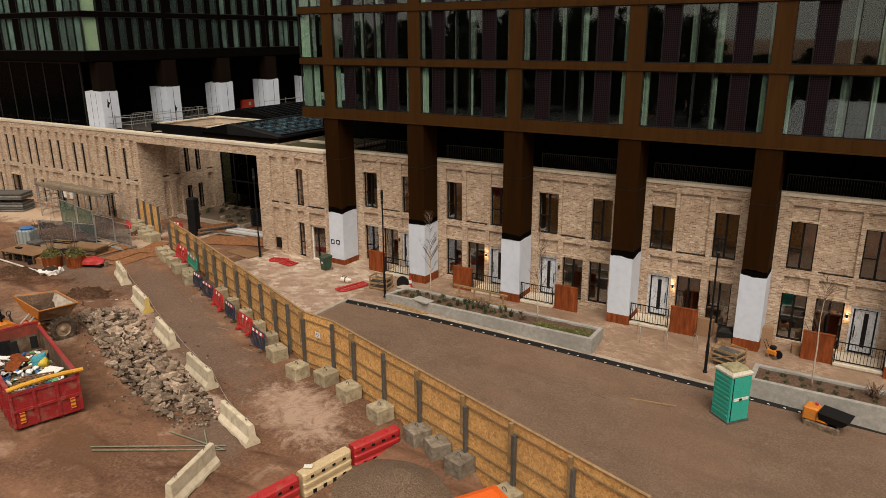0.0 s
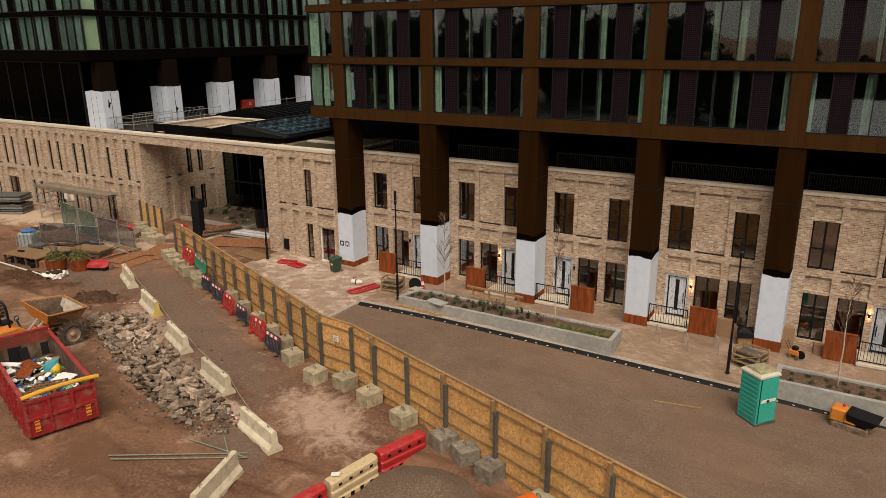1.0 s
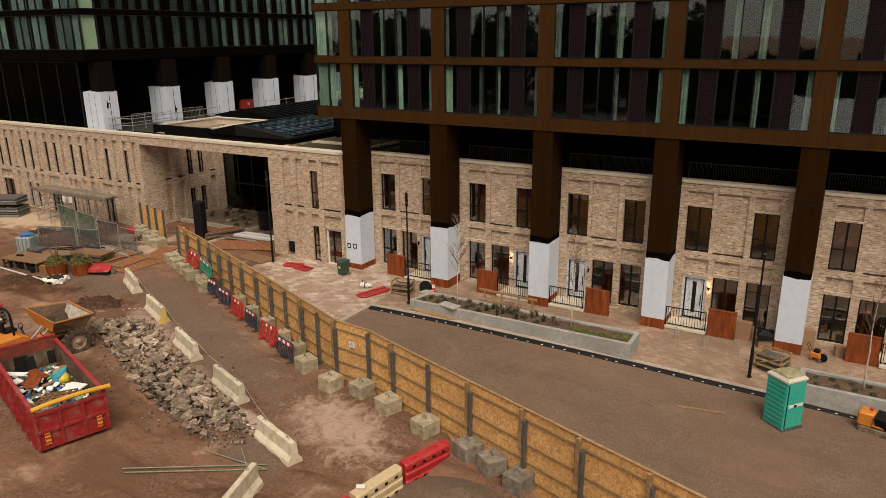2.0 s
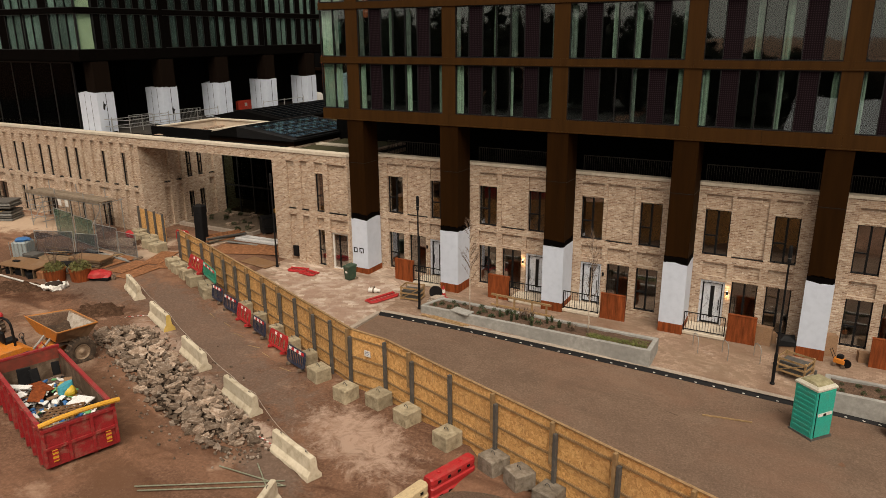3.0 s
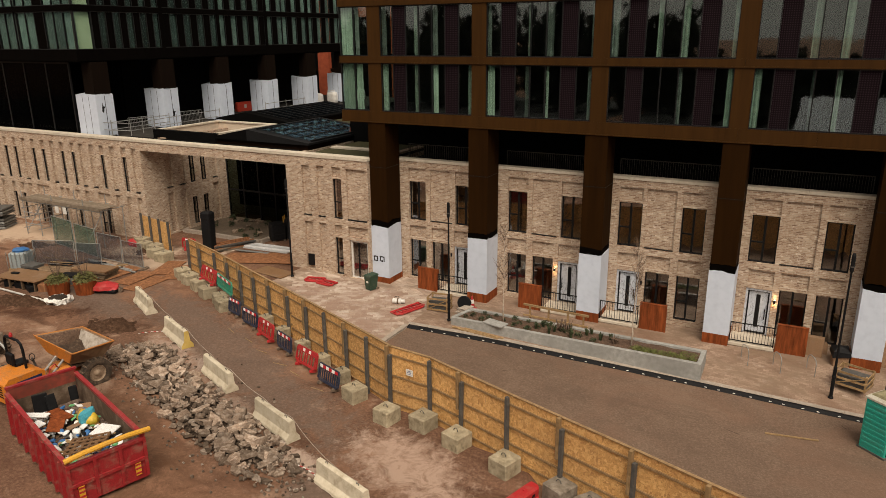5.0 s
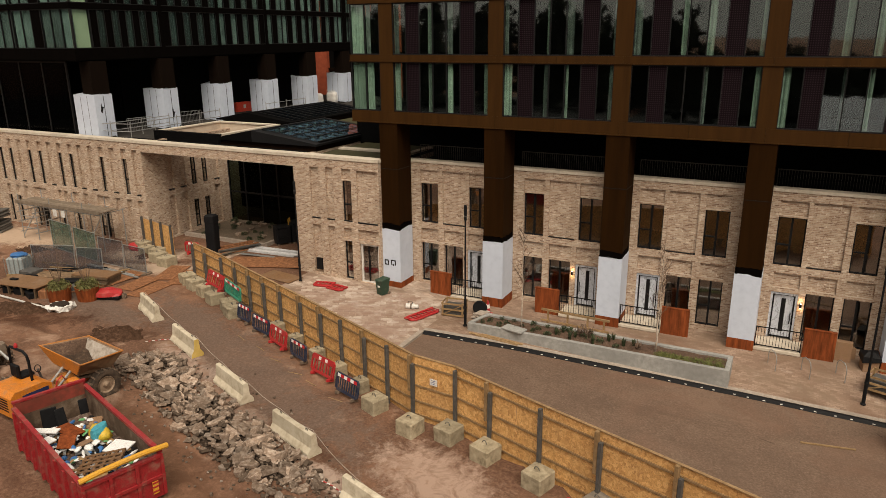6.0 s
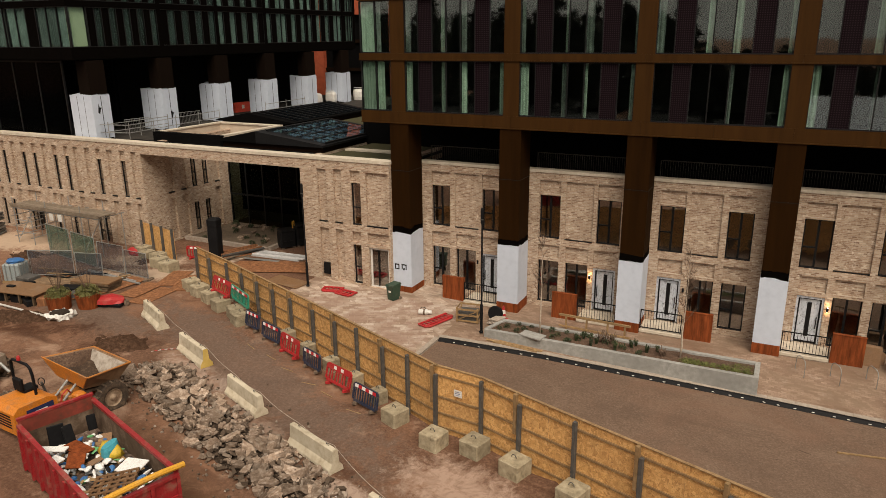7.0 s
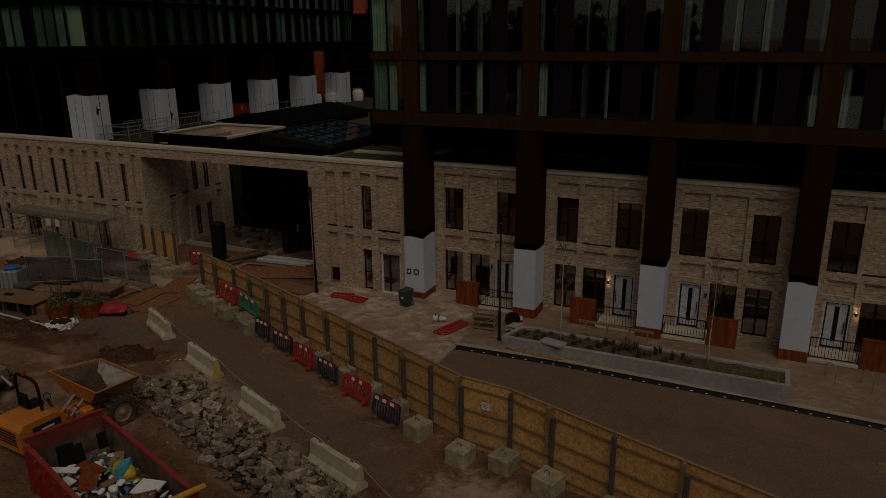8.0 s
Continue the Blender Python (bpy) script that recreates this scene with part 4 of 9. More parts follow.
# wall inside the gateway
gm = Matrix.Translation((-46.4, 0, 0)) @ pose(0, 0, 0, 0, 0, 90)
inner = [(36.45, 36.97), (37.5, 38.02)]
cells = [(a, b, 3.8, 6.1, WT) for a, b in inner] + [(a, b, 0.75, 2.72, WT) for a, b in inner]
cells += [(a, b, 3.8, 6.4, DEEP) for a, b in ((34.3, 34.85), (35.4, 35.95), (38.55, 39.1))] + [(a, b, 0.6, 3.4, DEEP) for a, b in ((34.3, 34.85), (35.4, 35.95), (38.55, 39.1))]
part("gateway_wall", relief_wall(WY + WT + 0.002, 46.0, -0.2, 7.22, WT, cells, gm), BRICK, wing)
for a, b in ((34.3, 34.85), (35.4, 35.95), (38.55, 39.1)):
    part("dark_ledge", Mesh().box(a, 0.0, 3.74, b, DEEP - 0.002, 3.82, gm), FRAME_BLACK, wing)
for a, b in inner:
    window(wing, a, b, 3.8, 6.1, gm, CLEAR, split=False, depth=0.12)
    window(wing, a, b, 0.75, 2.72, gm, CLEAR, split=False, depth=0.12)
part("dark_interior", Mesh().box(-47.6, 33.0, 0.2, -47.5, 45.9, 7.0), DIM_ROOM, wing)
part("lintel", Mesh().box(-46.398, WY, 6.66, -34.202, WY + WT, 7.22), BRICK, wing, "brick beam over the gateway")
part("gateway_soffit", Mesh().box(-46.39, WY + WT + 0.01, 6.70, -34.21, 35.0, 6.9).box(-42.2, 35.0, 6.70, -34.21, 40.6, 6.9).box(-46.39, 40.6, 6.70, -34.21, 46.0, 6.9), PLASTER, wing)
# right-hand piece
rw = [(-30.93, -30.32, 3.78, 6.1, WT), (-30.93, -30.40, 0.45, 2.68, WT), (-29.93, -28.68, 0.36, 2.62, WT)]
rp = [(-33.08, -32.48, 3.80, 6.72, 0.15), (-32.03, -31.50, 3.80, 6.76, 0.15), (-30.95, -30.32, 6.16, 6.76, 0.15), (-29.98, -28.66, 3.76, 6.72, 0.15), (-33.08, -32.48, 0.5, 3.42, 0.15),
      (-32.03, -31.50, 0.5, 3.42, 0.15), (-30.95, -30.40, 2.82, 3.42, 0.15), (-29.98, -28.66, 2.82, 3.42, 0.15)]
part("front_wall", relief_wall(-34.2, -28.55, -0.2, 7.22, WT, rp + rw, m), BRICK, wing)
window(wing, -30.93, -30.32, 3.78, 6.1, m, CLEAR, split=False, depth=0.12)
window(wing, -30.93, -30.40, 0.45, 2.68, m, CLEAR, split=False, depth=0.12)
gd = part("glazed_door", Mesh().box(-29.90, 0.12, 0.36, -29.80, 0.2, 2.62, m).box(-28.80, 0.12, 0.36, -28.70, 0.2, 2.62, m).box(-29.79, 0.12, 2.50, -28.81, 0.2, 2.62, m).box(-29.79, 0.12, 0.36, -28.81, 0.2, 0.44, m), WHITE, wing, "white taped door frame")
part("pane", Mesh().box(-29.79, 0.15, 0.45, -28.81, 0.162, 2.49, m), CLEAR, gd)
part("door_stile", Mesh().box(-29.42, 0.10, 0.45, -29.36, 0.149, 2.49, m), FRAME_BLACK, gd)
part("vent", Mesh().box(-32.95, -0.01, 0.72, -32.55, 0.099, 1.40, m), FRAME_BLACK, wing, "black wall vent")
for a, b in ((-33.08, -32.48), (-32.03, -31.50), (-29.98, -28.66)):
    part("dark_ledge", Mesh().box(a, 0.0, 3.76, b, 0.098, 3.83, m), FRAME_BLACK, wing)
part("dark_interior", Mesh().box(-33.7, 34.6, 0.2, -28.6, 34.7, 7.0), DIM_ROOM, wing)
part("side_wall", Mesh().box(-34.2, WY + WT + 0.002, -0.2, -33.8, 46.0, 7.22), BRICK, wing)
part("side_wall", Mesh().box(-28.95, WY + WT + 0.002, -0.2, -28.55, 46.0, 7.22), BRICK, wing)
for i in range(56):
    part("coping_stone", Mesh().box(-84.5 + i, WY - 0.05, 7.222, -83.505 + i, WY + 0.62, 7.38 + random.uniform(-0.004, 0.004)), COPING, wing)
# glazed hall at the back of the gateway
hall = part("hall_glazing", Mesh().box(-46.38, 40.0, 0.3, -34.22, 40.08, 0.45).box(-46.38, 40.0, 6.55, -34.22, 40.08, 6.69), FRAME_BLACK, wing, "dark full-height glazing")
for i in range(9):
    x = -46.35 + 12.05 * i / 8
    part("mullion", Mesh().box(x - 0.04, 39.98, 0.452, x + 0.04, 40.1, 6.548), FRAME_BLACK, hall)
    if i < 8:
        part("pane", Mesh().box(x + 0.045, 40.03, 0.452, x + 1.46, 40.045, 6.548), HALL_GLASS, hall)
part("hall_transom", Mesh().box(-46.3, 39.985, 2.6, -34.3, 40.02, 2.72), FRAME_BLACK, hall)
part("dark_interior", Mesh().box(-46.3, 45.7, 0.2, -34.3, 45.9, 6.7), SOFFIT, wing)
part("wall_screen", Mesh().box(-45.6, 40.3, 1.5, -40.4, 40.4, 5.7), SOFFIT, hall, "large black wall screen behind the glass")
# added block, gives the lower panes the paler tone of the floor
part("hall_floor_block", Mesh().box(-45.8, 41.2, 0.3, -36.0, 42.0, 1.45), ROOM, hall, "added low block standing in for the paler hall floor")
part("hall_post", Mesh().box(-39.9, 40.5, 0.3, -39.5, 40.9, 6.5), DIM_ROOM, hall, "dark post inside the hall")
part("roof_deck", Mesh().box(-84, WY + 0.63, 6.95, -47.9, 70, 7.1).box(-47.9, WY + 0.63, 6.95, -28.5, 34.35, 7.1).box(-47.9, 41.15, 6.95, -28.5, 70, 7.1).box(-41.6, 34.35, 6.95, -28.5, 41.15, 7.1), DECK, wing)

# ---- the second tower ----
tower2 = thing("apartment_tower", "dark glazed apartment tower on columns above a brick wing", "apartment building")
TX, TY = -51.2, 32.4
for z0, z1 in ((12.28, 13.03), (15.50, 15.86), (18.33, 18.8)):
    part("spandrel", Mesh().box(-84, TY, z0, TX, TY + 0.25, z1), BLACK_TRIM, tower2, "dark bronze band")
    part("spandrel", Mesh().box(TX - 0.25, TY + 0.252, z0, TX, 65.1, z1), BLACK_TRIM, tower2, "dark bronze band")
    part("floor_slab", Mesh().box(-84, TY + 0.26, z0 + 0.12, TX - 0.26, 65.0, z1), SOFFIT, tower2)
# dark bronze taken darker still, undercroft shade put into the colour
SHADED_COLUMN = bronze_material("shaded_column_bronze", (0.0065, 0.0036, 0.0022), 0.8, 0.05)
front_at = pose(0, TY, 0)
side_at = Matrix.Translation((TX, 0, 0)) @ pose(0, 0, 0, 0, 0, 90)
# teal curtain copy with shade put into its colour, for two side bays
SHADED_TEAL = grainy("shaded_teal_curtain", (0.028, 0.044, 0.041), (0.014, 0.024, 0.022), (0.056, 0.084, 0.078), 0.9, 0.9, 0.1, pieces=1.0)
BAYS = [TY + 0.1, 39.75, 45.5, 51.25, 57.1, 63.0, 65.05]
for j, (z0, z1) in enumerate(((13.03, 15.50), (15.86, 18.33))):
    for k in range(4):
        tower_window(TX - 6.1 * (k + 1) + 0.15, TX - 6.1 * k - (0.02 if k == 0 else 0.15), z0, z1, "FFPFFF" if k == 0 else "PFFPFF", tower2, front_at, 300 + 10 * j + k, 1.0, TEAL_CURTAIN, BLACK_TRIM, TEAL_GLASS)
    tower_window(BAYS[0], BAYS[0] + 1.35, z0, z1, "F", tower2, side_at, 390 + j, 1.0, LIME_CURTAIN, BLACK_TRIM, TEAL_GLASS)
    for k, pattern in enumerate(("PFPFPFPFPF", "PFPFPFPF", "FPFPFPFP", "FPFFPFPF", "FPFPFPFF", "PFFF")):
        a, b = BAYS[k] + (1.4 if k == 0 else 0.15), BAYS[k + 1] - 0.15
        tower_window(a, b, z0, z1, pattern, tower2, side_at, 400 + 10 * j + k, 1.0, TEAL_CURTAIN if k > 1 else SHADED_TEAL, BLACK_TRIM, TEAL_GLASS)
        part("pier", Mesh().box(TX - 0.25, b + 0.002, z0, TX, b + 0.298, z1), BLACK_TRIM, tower2)
part("inner_wall", Mesh().box(TX - 5.2, TY + 5, 13.03, TX - 5.0, 64.9, 18.3).box(-84, TY + 5.0, 13.03, TX - 5.2, TY + 5.2, 18.3), DIM_ROOM, tower2)
part("roof", Mesh().box(-84, TY, 18.802, TX, 65.1, 19.0), SOFFIT, tower2)
part("soffit", Mesh().box(-84, TY + 0.26, 12.2, TX - 0.26, 65.0, 12.28), SOFFIT, tower2, "black soffit")
for k in range(6):
    y = 33.2 + 5.82 * k
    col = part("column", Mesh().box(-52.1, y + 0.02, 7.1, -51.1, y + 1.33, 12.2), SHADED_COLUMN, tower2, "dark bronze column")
    part("protective_wrap", ragged_wrap(-53.05, y, -51.05, y + 1.35, 7.2, 10.05, 60 + k, 0.10), WRAP, col, "white protective board")
    for u in (-52.4, -51.75):
        part("board_joint", Mesh().box(u - 0.012, y - 0.032, 7.25, u + 0.012, y - 0.0255, 9.95), BLACK_METAL, col)
    part("board_joint", Mesh().box(-51.0245, y + 0.66, 7.25, -51.018, y + 0.70, 9.95), BLACK_METAL, col)
    if k < 2:
        part("torn_patch", Mesh().prism([(-0.10, -0.3), (0.02, -0.42), (0.12, -0.1), (0.22, 0.0), (0.06, 0.04), (0.0, 0.3), (-0.05, 0.02)], 0.006, pose(-51.0245, y + 0.45 + 0.3 * k, 9.2 - 0.9 * k, 0, 0, 90)), BLACK_METAL, col, "black torn patch")
# recess wall painted black for the shade under the tower
part("lobby_wall", Mesh().box(-84, 40.0, 7.1, -57.0, 40.2, 12.2).box(-57.0, 40.2, 7.1, -56.8, 64.9, 12.2), SOFFIT, tower2, "recessed wall, its shade painted black")
lobby = part("lobby_glazing", Mesh().box(-84, 33.6, 7.1, -54.0, 33.7, 7.25).box(-84, 33.6, 12.05, -54.0, 33.7, 12.199), FRAME_BLACK, tower2, "dark glazed lobby front")
for k in range(13):
    part("mullion", Mesh().box(-84 + 2.5 * k - 0.06, 33.58, 7.251, -84 + 2.5 * k + 0.06, 33.7, 12.049), FRAME_BLACK, lobby)
    if k < 12:
        part("pane", Mesh().box(-84 + 2.5 * k + 0.061, 33.63, 7.251, -84 + 2.5 * k + 2.439, 33.645, 12.049), LOBBY_GLASS, lobby)

# ---- hoarding with posts and concrete ballast ----
hoarding = thing("hoarding", "amber strand-board site hoarding on grey posts with concrete ballast blocks", "fence")
TOP = 2.54
# dark timber; on the rails the darkening paints their shadow lines
RAIL_DARK = grainy("dark_shadowed_timber", (0.25, 0.155, 0.075), (0.16, 0.095, 0.045), (0.34, 0.22, 0.115), 7, 0.85, 0.2)
corners = [(-38.75, 28.74)] + FENCE_LINE[1:-1]
def hoarding_top(x):
    return lerp(x, [(-16.9, TOP), (-12.7, 2.585), (-10.4, 2.64), (-6.8, 2.71), (-3.7, 2.76)])


for (x0, y0), (x1, y1) in zip(corners, corners[1:]):
    length = math.hypot(x1 - x0, y1 - y0)
    a = math.degrees(math.atan2(y1 - y0, x1 - x0))
    n = max(1, round(length / 1.22))
    w = length / n
    low = min(ground_z(x0), ground_z(x1)) - 0.05
    h0, h1 = hoarding_top(x0), hoarding_top(x1)

    def slant(u0, u1, v0, v1, drop, thick):
        """A long bar that follows the top of the run."""
        za, zb = h0 + (h1 - h0) * u0 / length - drop, h0 + (h1 - h0) * u1 / length - drop
        return Mesh().rings([[(u0, v0, za - thick), (u0, v1, za - thick), (u0, v1, za), (u0, v0, za)], [(u1, v0, zb - thick), (u1, v1, zb - thick), (u1, v1, zb), (u1, v0, zb)]])

    for i in range(n):
        px, py = x0 + (x1 - x0) * i / n, y0 + (y1 - y0) * i / n
        top = h0 + (h1 - h0) * (i + 0.5) / n
        split = low + (top - low) * 0.53
        tilt = random.uniform(-0.4, 0.4)
        part("osb_board", Mesh().box(0.004, 0, low, w - 0.004, 0.018, split - 0.004), OSB, hoarding, at=pose(px, py, 0, tilt, 0, a))
        part("osb_board", Mesh().box(0.004, 0, split + 0.004, w - 0.004, 0.018, top - random.uniform(0.004, 0.016)), OSB, hoarding, at=pose(px, py, 0, tilt, 0, a))
    deep = (h0 + h1) / 2 - low - (bank(x0, y0 - 0.4) + bank(x1, y1 - 0.4)) / 2
    for drop in (0.30, deep * 0.43, deep * 0.67, deep * 0.88):
        part("rail", slant(0, length, -0.05, -0.003, drop, 0.07), RAIL_DARK, hoarding, at=pose(x0, y0, 0, 0, 0, a))
    part("cap_rail", slant(-0.02, length + 0.02, -0.045, 0.05, -0.03, 0.028), TIMBER, hoarding, at=pose(x0, y0, 0, 0, 0, a))

post = Mesh().box(-0.055, -0.18, -0.1, 0.055, -0.055, 2.30).data("post", POST_GREY)
stub = Mesh().box(-0.055, -0.19, 1.20, 0.055, -0.056, 2.62).data("stub_post", RAIL_DARK)
POSTS = [(-38.7, 28.72, -20), (-37.2, 28.15, -20), (-35.4, 27.5, -22), (-33.9, 26.9, -22), (-32.4, 26.25, -22), (-31.0, 25.7, -22), (-29.5, 25.1, -22), (-27.8, 24.4, -22), (-26.2, 23.72, -22), (-24.7, 23.1, -22), (-23.1, 22.4, -22), (-21.7, 21.8, -22),
         (-20.3, 21.25, -14), (-18.45, 21.03, -12), (-16.9, 20.5, -19), (-14.85, 19.78, -19), (-12.75, 19.06, -20), (-10.35, 18.2, -20), (-8.2, 17.43, -20), (-5.95, 16.63, -20), (-3.75, 15.85, -20)]
for i, (x, y, a) in enumerate(POSTS):
    tall = (hoarding_top(x) - 0.12 - ground_z(x)) / 2.30
    stubbed = i in (1, 3, 4, 5, 6, 7, 8, 10, 12, 14, 16, 17, 18, 19)
    part("post", post, None, hoarding, at=pose(x, y, ground_z(x) + 0.05, 0, random.uniform(-1, 1), a) @ Matrix.Diagonal((1, 1, tall * (0.91 if stubbed else 1.0), 1)))
    if stubbed:
        part("stub_post", stub, None, hoarding, at=pose(x - 0.12, y + 0.035, hoarding_top(x) - 2.60, 0, 0, a))
notice = thing("site_notice", "small white printed notice on the strand-board hoarding", "sign", at=pose(-19.4, 21.12, 1.72, 0, 0, -6.8))
part("board", Mesh().box(-0.16, -0.06, -0.13, 0.16, -0.051, 0.13), WHITE, notice)
INK = grainy("blue_ink", (0.05, 0.07, 0.22), (0.04, 0.05, 0.18), (0.07, 0.1, 0.28), 5, 0.7, 0.0)
for dz, w in ((0.06, 0.11), (0.0, 0.12), (-0.06, 0.09)):
    part("text_bar", Mesh().box(-w, -0.064, dz - 0.008, w * 0.7, -0.0605, dz + 0.008), INK, notice)


def ballast_block(x, y, a, size=0.82, h=0.62):
    b = thing("ballast_block", "weathered concrete ballast block with a lifting loop", "concrete block", at=pose(x, y, ground_z(x) + bank(x, y) - 0.02, 0, 0, a), group="ballast blocks along the hoarding")
    s, h = size * 0.46, h * 0.93
    body = Mesh().soft_box(-s, -s, 0, s, s, h, 0.035)
    jit = random.Random(int(abs(x) * 100))
    body.v = [(vx + jit.uniform(-0.012, 0.012), vy + jit.uniform(-0.012, 0.012), vz) for vx, vy, vz in body.v]
    part("body", body, DAMP_BLOCK if -13 < x < -10 else BLOCK, b)
    loop = [(0.1 * math.cos(t) - 0.05, 0, h - 0.02 + 0.13 * math.sin(t)) for t in np.linspace(0, math.pi, 7)]
    part("lifting_loop", Mesh().path(loop, 0.014, 5), POST_GREY, b)


for x, y, a, size in ((-21.95, 21.08, -20, 0.84), (-19.98, 20.3, -12, 0.84), (-18.5, 20.45, -14, 0.86), (-16.85, 19.9, -17, 0.86), (-14.75, 19.2, -18, 0.86), (-12.68, 18.64, -24, 0.84), (-11.6, 18.27, -35, 0.84), (-10.42, 17.78, -14, 0.84), (-8.3, 16.95, -20, 0.86),
                      (-23.2, 22.0, -25, 0.6), (-24.7, 22.65, -20, 0.6), (-26.3, 23.35, -22, 0.6), (-28.0, 24.05, -20, 0.6), (-29.6, 24.7, -22, 0.65), (-32.9, 25.35, -28, 0.9), (-33.6, 25.8, -30, 0.8), (-34.9, 26.2, -22, 0.85), (-36.1, 26.75, -20, 0.85), (-37.3, 27.25, -18, 0.85), (-38.4, 27.75, -24, 0.85)):
    ballast_block(x, y, a, size)

# ---- plastic crowd barriers ----
WHITE_STRIP = grainy("reflective_white", (0.75, 0.74, 0.72), (0.68, 0.67, 0.65), (0.8, 0.8, 0.78), 6, 0.4, 0.0)
RED_STRIP = grainy("reflective_red", (0.5, 0.02, 0.03), (0.42, 0.015, 0.02), (0.58, 0.03, 0.04), 6, 0.4, 0.0)


def crowd_barrier(x, y, z, a, length, material, colour, lean=0.0):
    b = thing("plastic_barrier", colour + " plastic pedestrian barrier with a red and white strip", "barrier", at=pose(x, y, z, lean + random.uniform(-3, 3), random.uniform(-3, 3), a + random.uniform(-3, 3)), group="pedestrian barriers along the hoarding")
    L, H = length, 0.86
    red = material is RED
    edge = 0.22 if red else 0.2
    fr = Mesh().box(0, -0.03, 0.2, 0.06, 0.03, H - 0.1).box(L - 0.06, -0.03, 0.2, L, 0.03, H - 0.1).box(0.1, -0.03, 0.12, L - 0.1, 0.03, 0.22)
    fr.prism([(0.06, H - edge), (L - 0.06, H - edge), (L, H - 0.1), (L - 0.1, H), (0.1, H), (0, H - 0.1)], 0.06, pose(0, -0.03, 0))
    fr.box(0.06, -0.03, 0.2, 0.1, 0.03, 0.26).box(L - 0.1, -0.03, 0.2, L - 0.06, 0.03, 0.26)
    part("barrier_panel", fr, material, b)
    n = int(L / (0.21 if red else 0.15))
    wide = 0.028 if red else 0.02
    slat = Mesh().box(-wide, -0.02, 0.22, wide, 0.02, H - edge).data("slat", material)
    for i in range(1, n):
        part("slat", slat, None, b, at=pose(L * i / n, 0, 0, 0, 6 if red and i % 2 else 0, 0))
    if red:
        strips = [(L * u - 0.09, L * u + 0.09, WHITE_STRIP) for u in (0.36, 0.64)]
    else:
        strips = [(0.12 + (L - 0.24) * i / 6, 0.12 + (L - 0.24) * (i + 1) / 6 - 0.004, RED_STRIP if i % 2 else WHITE_STRIP) for i in range(6)]
    for u0, u1, strip in strips:
        part("reflective_patch", Mesh().box(u0, -0.036, H - 0.17, u1, -0.031, H - 0.04), strip, b)
    for u in (0.25, L - 0.25):
        part("foot", Mesh().soft_box(u - 0.05, -0.15, 0, u + 0.05, 0.2, 0.12, 0.02), RUBBER if material is not RED else RED, b)


for x0, y0, x1, y1, base, mat_, colour, lean in ((-36.2, 26.95, -34.45, 26.15, 1.0, RED, "red", -15), (-34.35, 26.4, -32.5, 25.65, 0.98, GREEN_P, "green", -6), (-32.4, 25.07, -31.25, 24.62, None, NAVY, "navy blue", -8), (-30.9, 24.45, -29.55, 23.98, None, NAVY, "greyish navy", -9),
                                                 (-29.4, 23.85, -27.85, 23.2, None, RED, "red", -14), (-27.6, 23.13, -26.3, 22.6, None, NAVY, "navy blue", -9), (-25.95, 22.35, -24.4, 21.68, None, RED, "red", -13), (-24.1, 21.48, -22.65, 20.98, None, NAVY, "navy blue", -12)):
    base = ground_z(x0) if base is None else base
    crowd_barrier(x0, y0, base, math.degrees(math.atan2(y1 - y0, x1 - x0)), math.hypot(x1 - x0, y1 - y0), mat_, colour, lean)
# straw-coloured litter beneath the barriers
lath = Mesh().box(-0.35, -0.015, 0, 0.35, 0.015, 0.02).data("lath", TIMBER)
for i in range(6):
    x = -30.8 + i * 1.4 + random.uniform(-0.2, 0.2)
    y = 24.0 - (x + 30.8) * 0.385 - random.uniform(0.2, 0.5)
    ob = new("timber_lath", lath)
    ob.matrix_basis = pose(x, y, ground_z(x) + 0.01, 0, 0, random.uniform(-60, 10))
    tagged(ob, "broken pale timber lath lying on the earth", "timber", "scattered timber laths")

# ---- cream concrete barriers with a rope ----
YELLOW_END = grainy("faded_yellow_paint", (0.60, 0.42, 0.12), (0.48, 0.33, 0.10), (0.68, 0.5, 0.2), 4, 0.8, 0.2)


def concrete_barrier(x, y, a, end):
    b = thing("concrete_barrier", "cream precast concrete road barrier" + (" with a faded yellow end" if end else ", chipped and muddy"), "concrete barrier", at=pose(x, y, ground_z(x) - 0.03, 0, 0, a), group="row of concrete barriers")
    L = 1.22
    prof = [(-0.29, 0.0), (0.29, 0.0), (0.27, 0.16), (0.14, 0.34), (0.10, 0.80), (0.06, 0.83), (-0.06, 0.83), (-0.10, 0.80), (-0.14, 0.34), (-0.27, 0.16)]
    body = Mesh()
    n = 9
    rings = []
    for i in range(n):
        u = -L + 2 * L * i / (n - 1)
        rings.append([(u, py, pz + (0.09 if (pz == 0.0 and i in (2, 3, 5, 6)) else 0.0)) for py, pz in prof])
    body.rings(rings)
    part("body", body, JERSEY, b)
    cap_ = Mesh().rings([[(L + 0.002, py * 0.97, pz * 0.985 + 0.01) for py, pz in prof], [(L + 0.012, py * 0.97, pz * 0.985 + 0.01) for py, pz in prof]])
    if end:
        part("painted_end", cap_, YELLOW_END, b, "faded yellow paint")
    for u in (-0.8, 0.8):
        part("lifting_eye", Mesh().path([(u - 0.06, 0, 0.82), (u - 0.04, 0, 0.89), (u + 0.04, 0, 0.89), (u + 0.06, 0, 0.82)], 0.012, 5), POST_GREY, b)


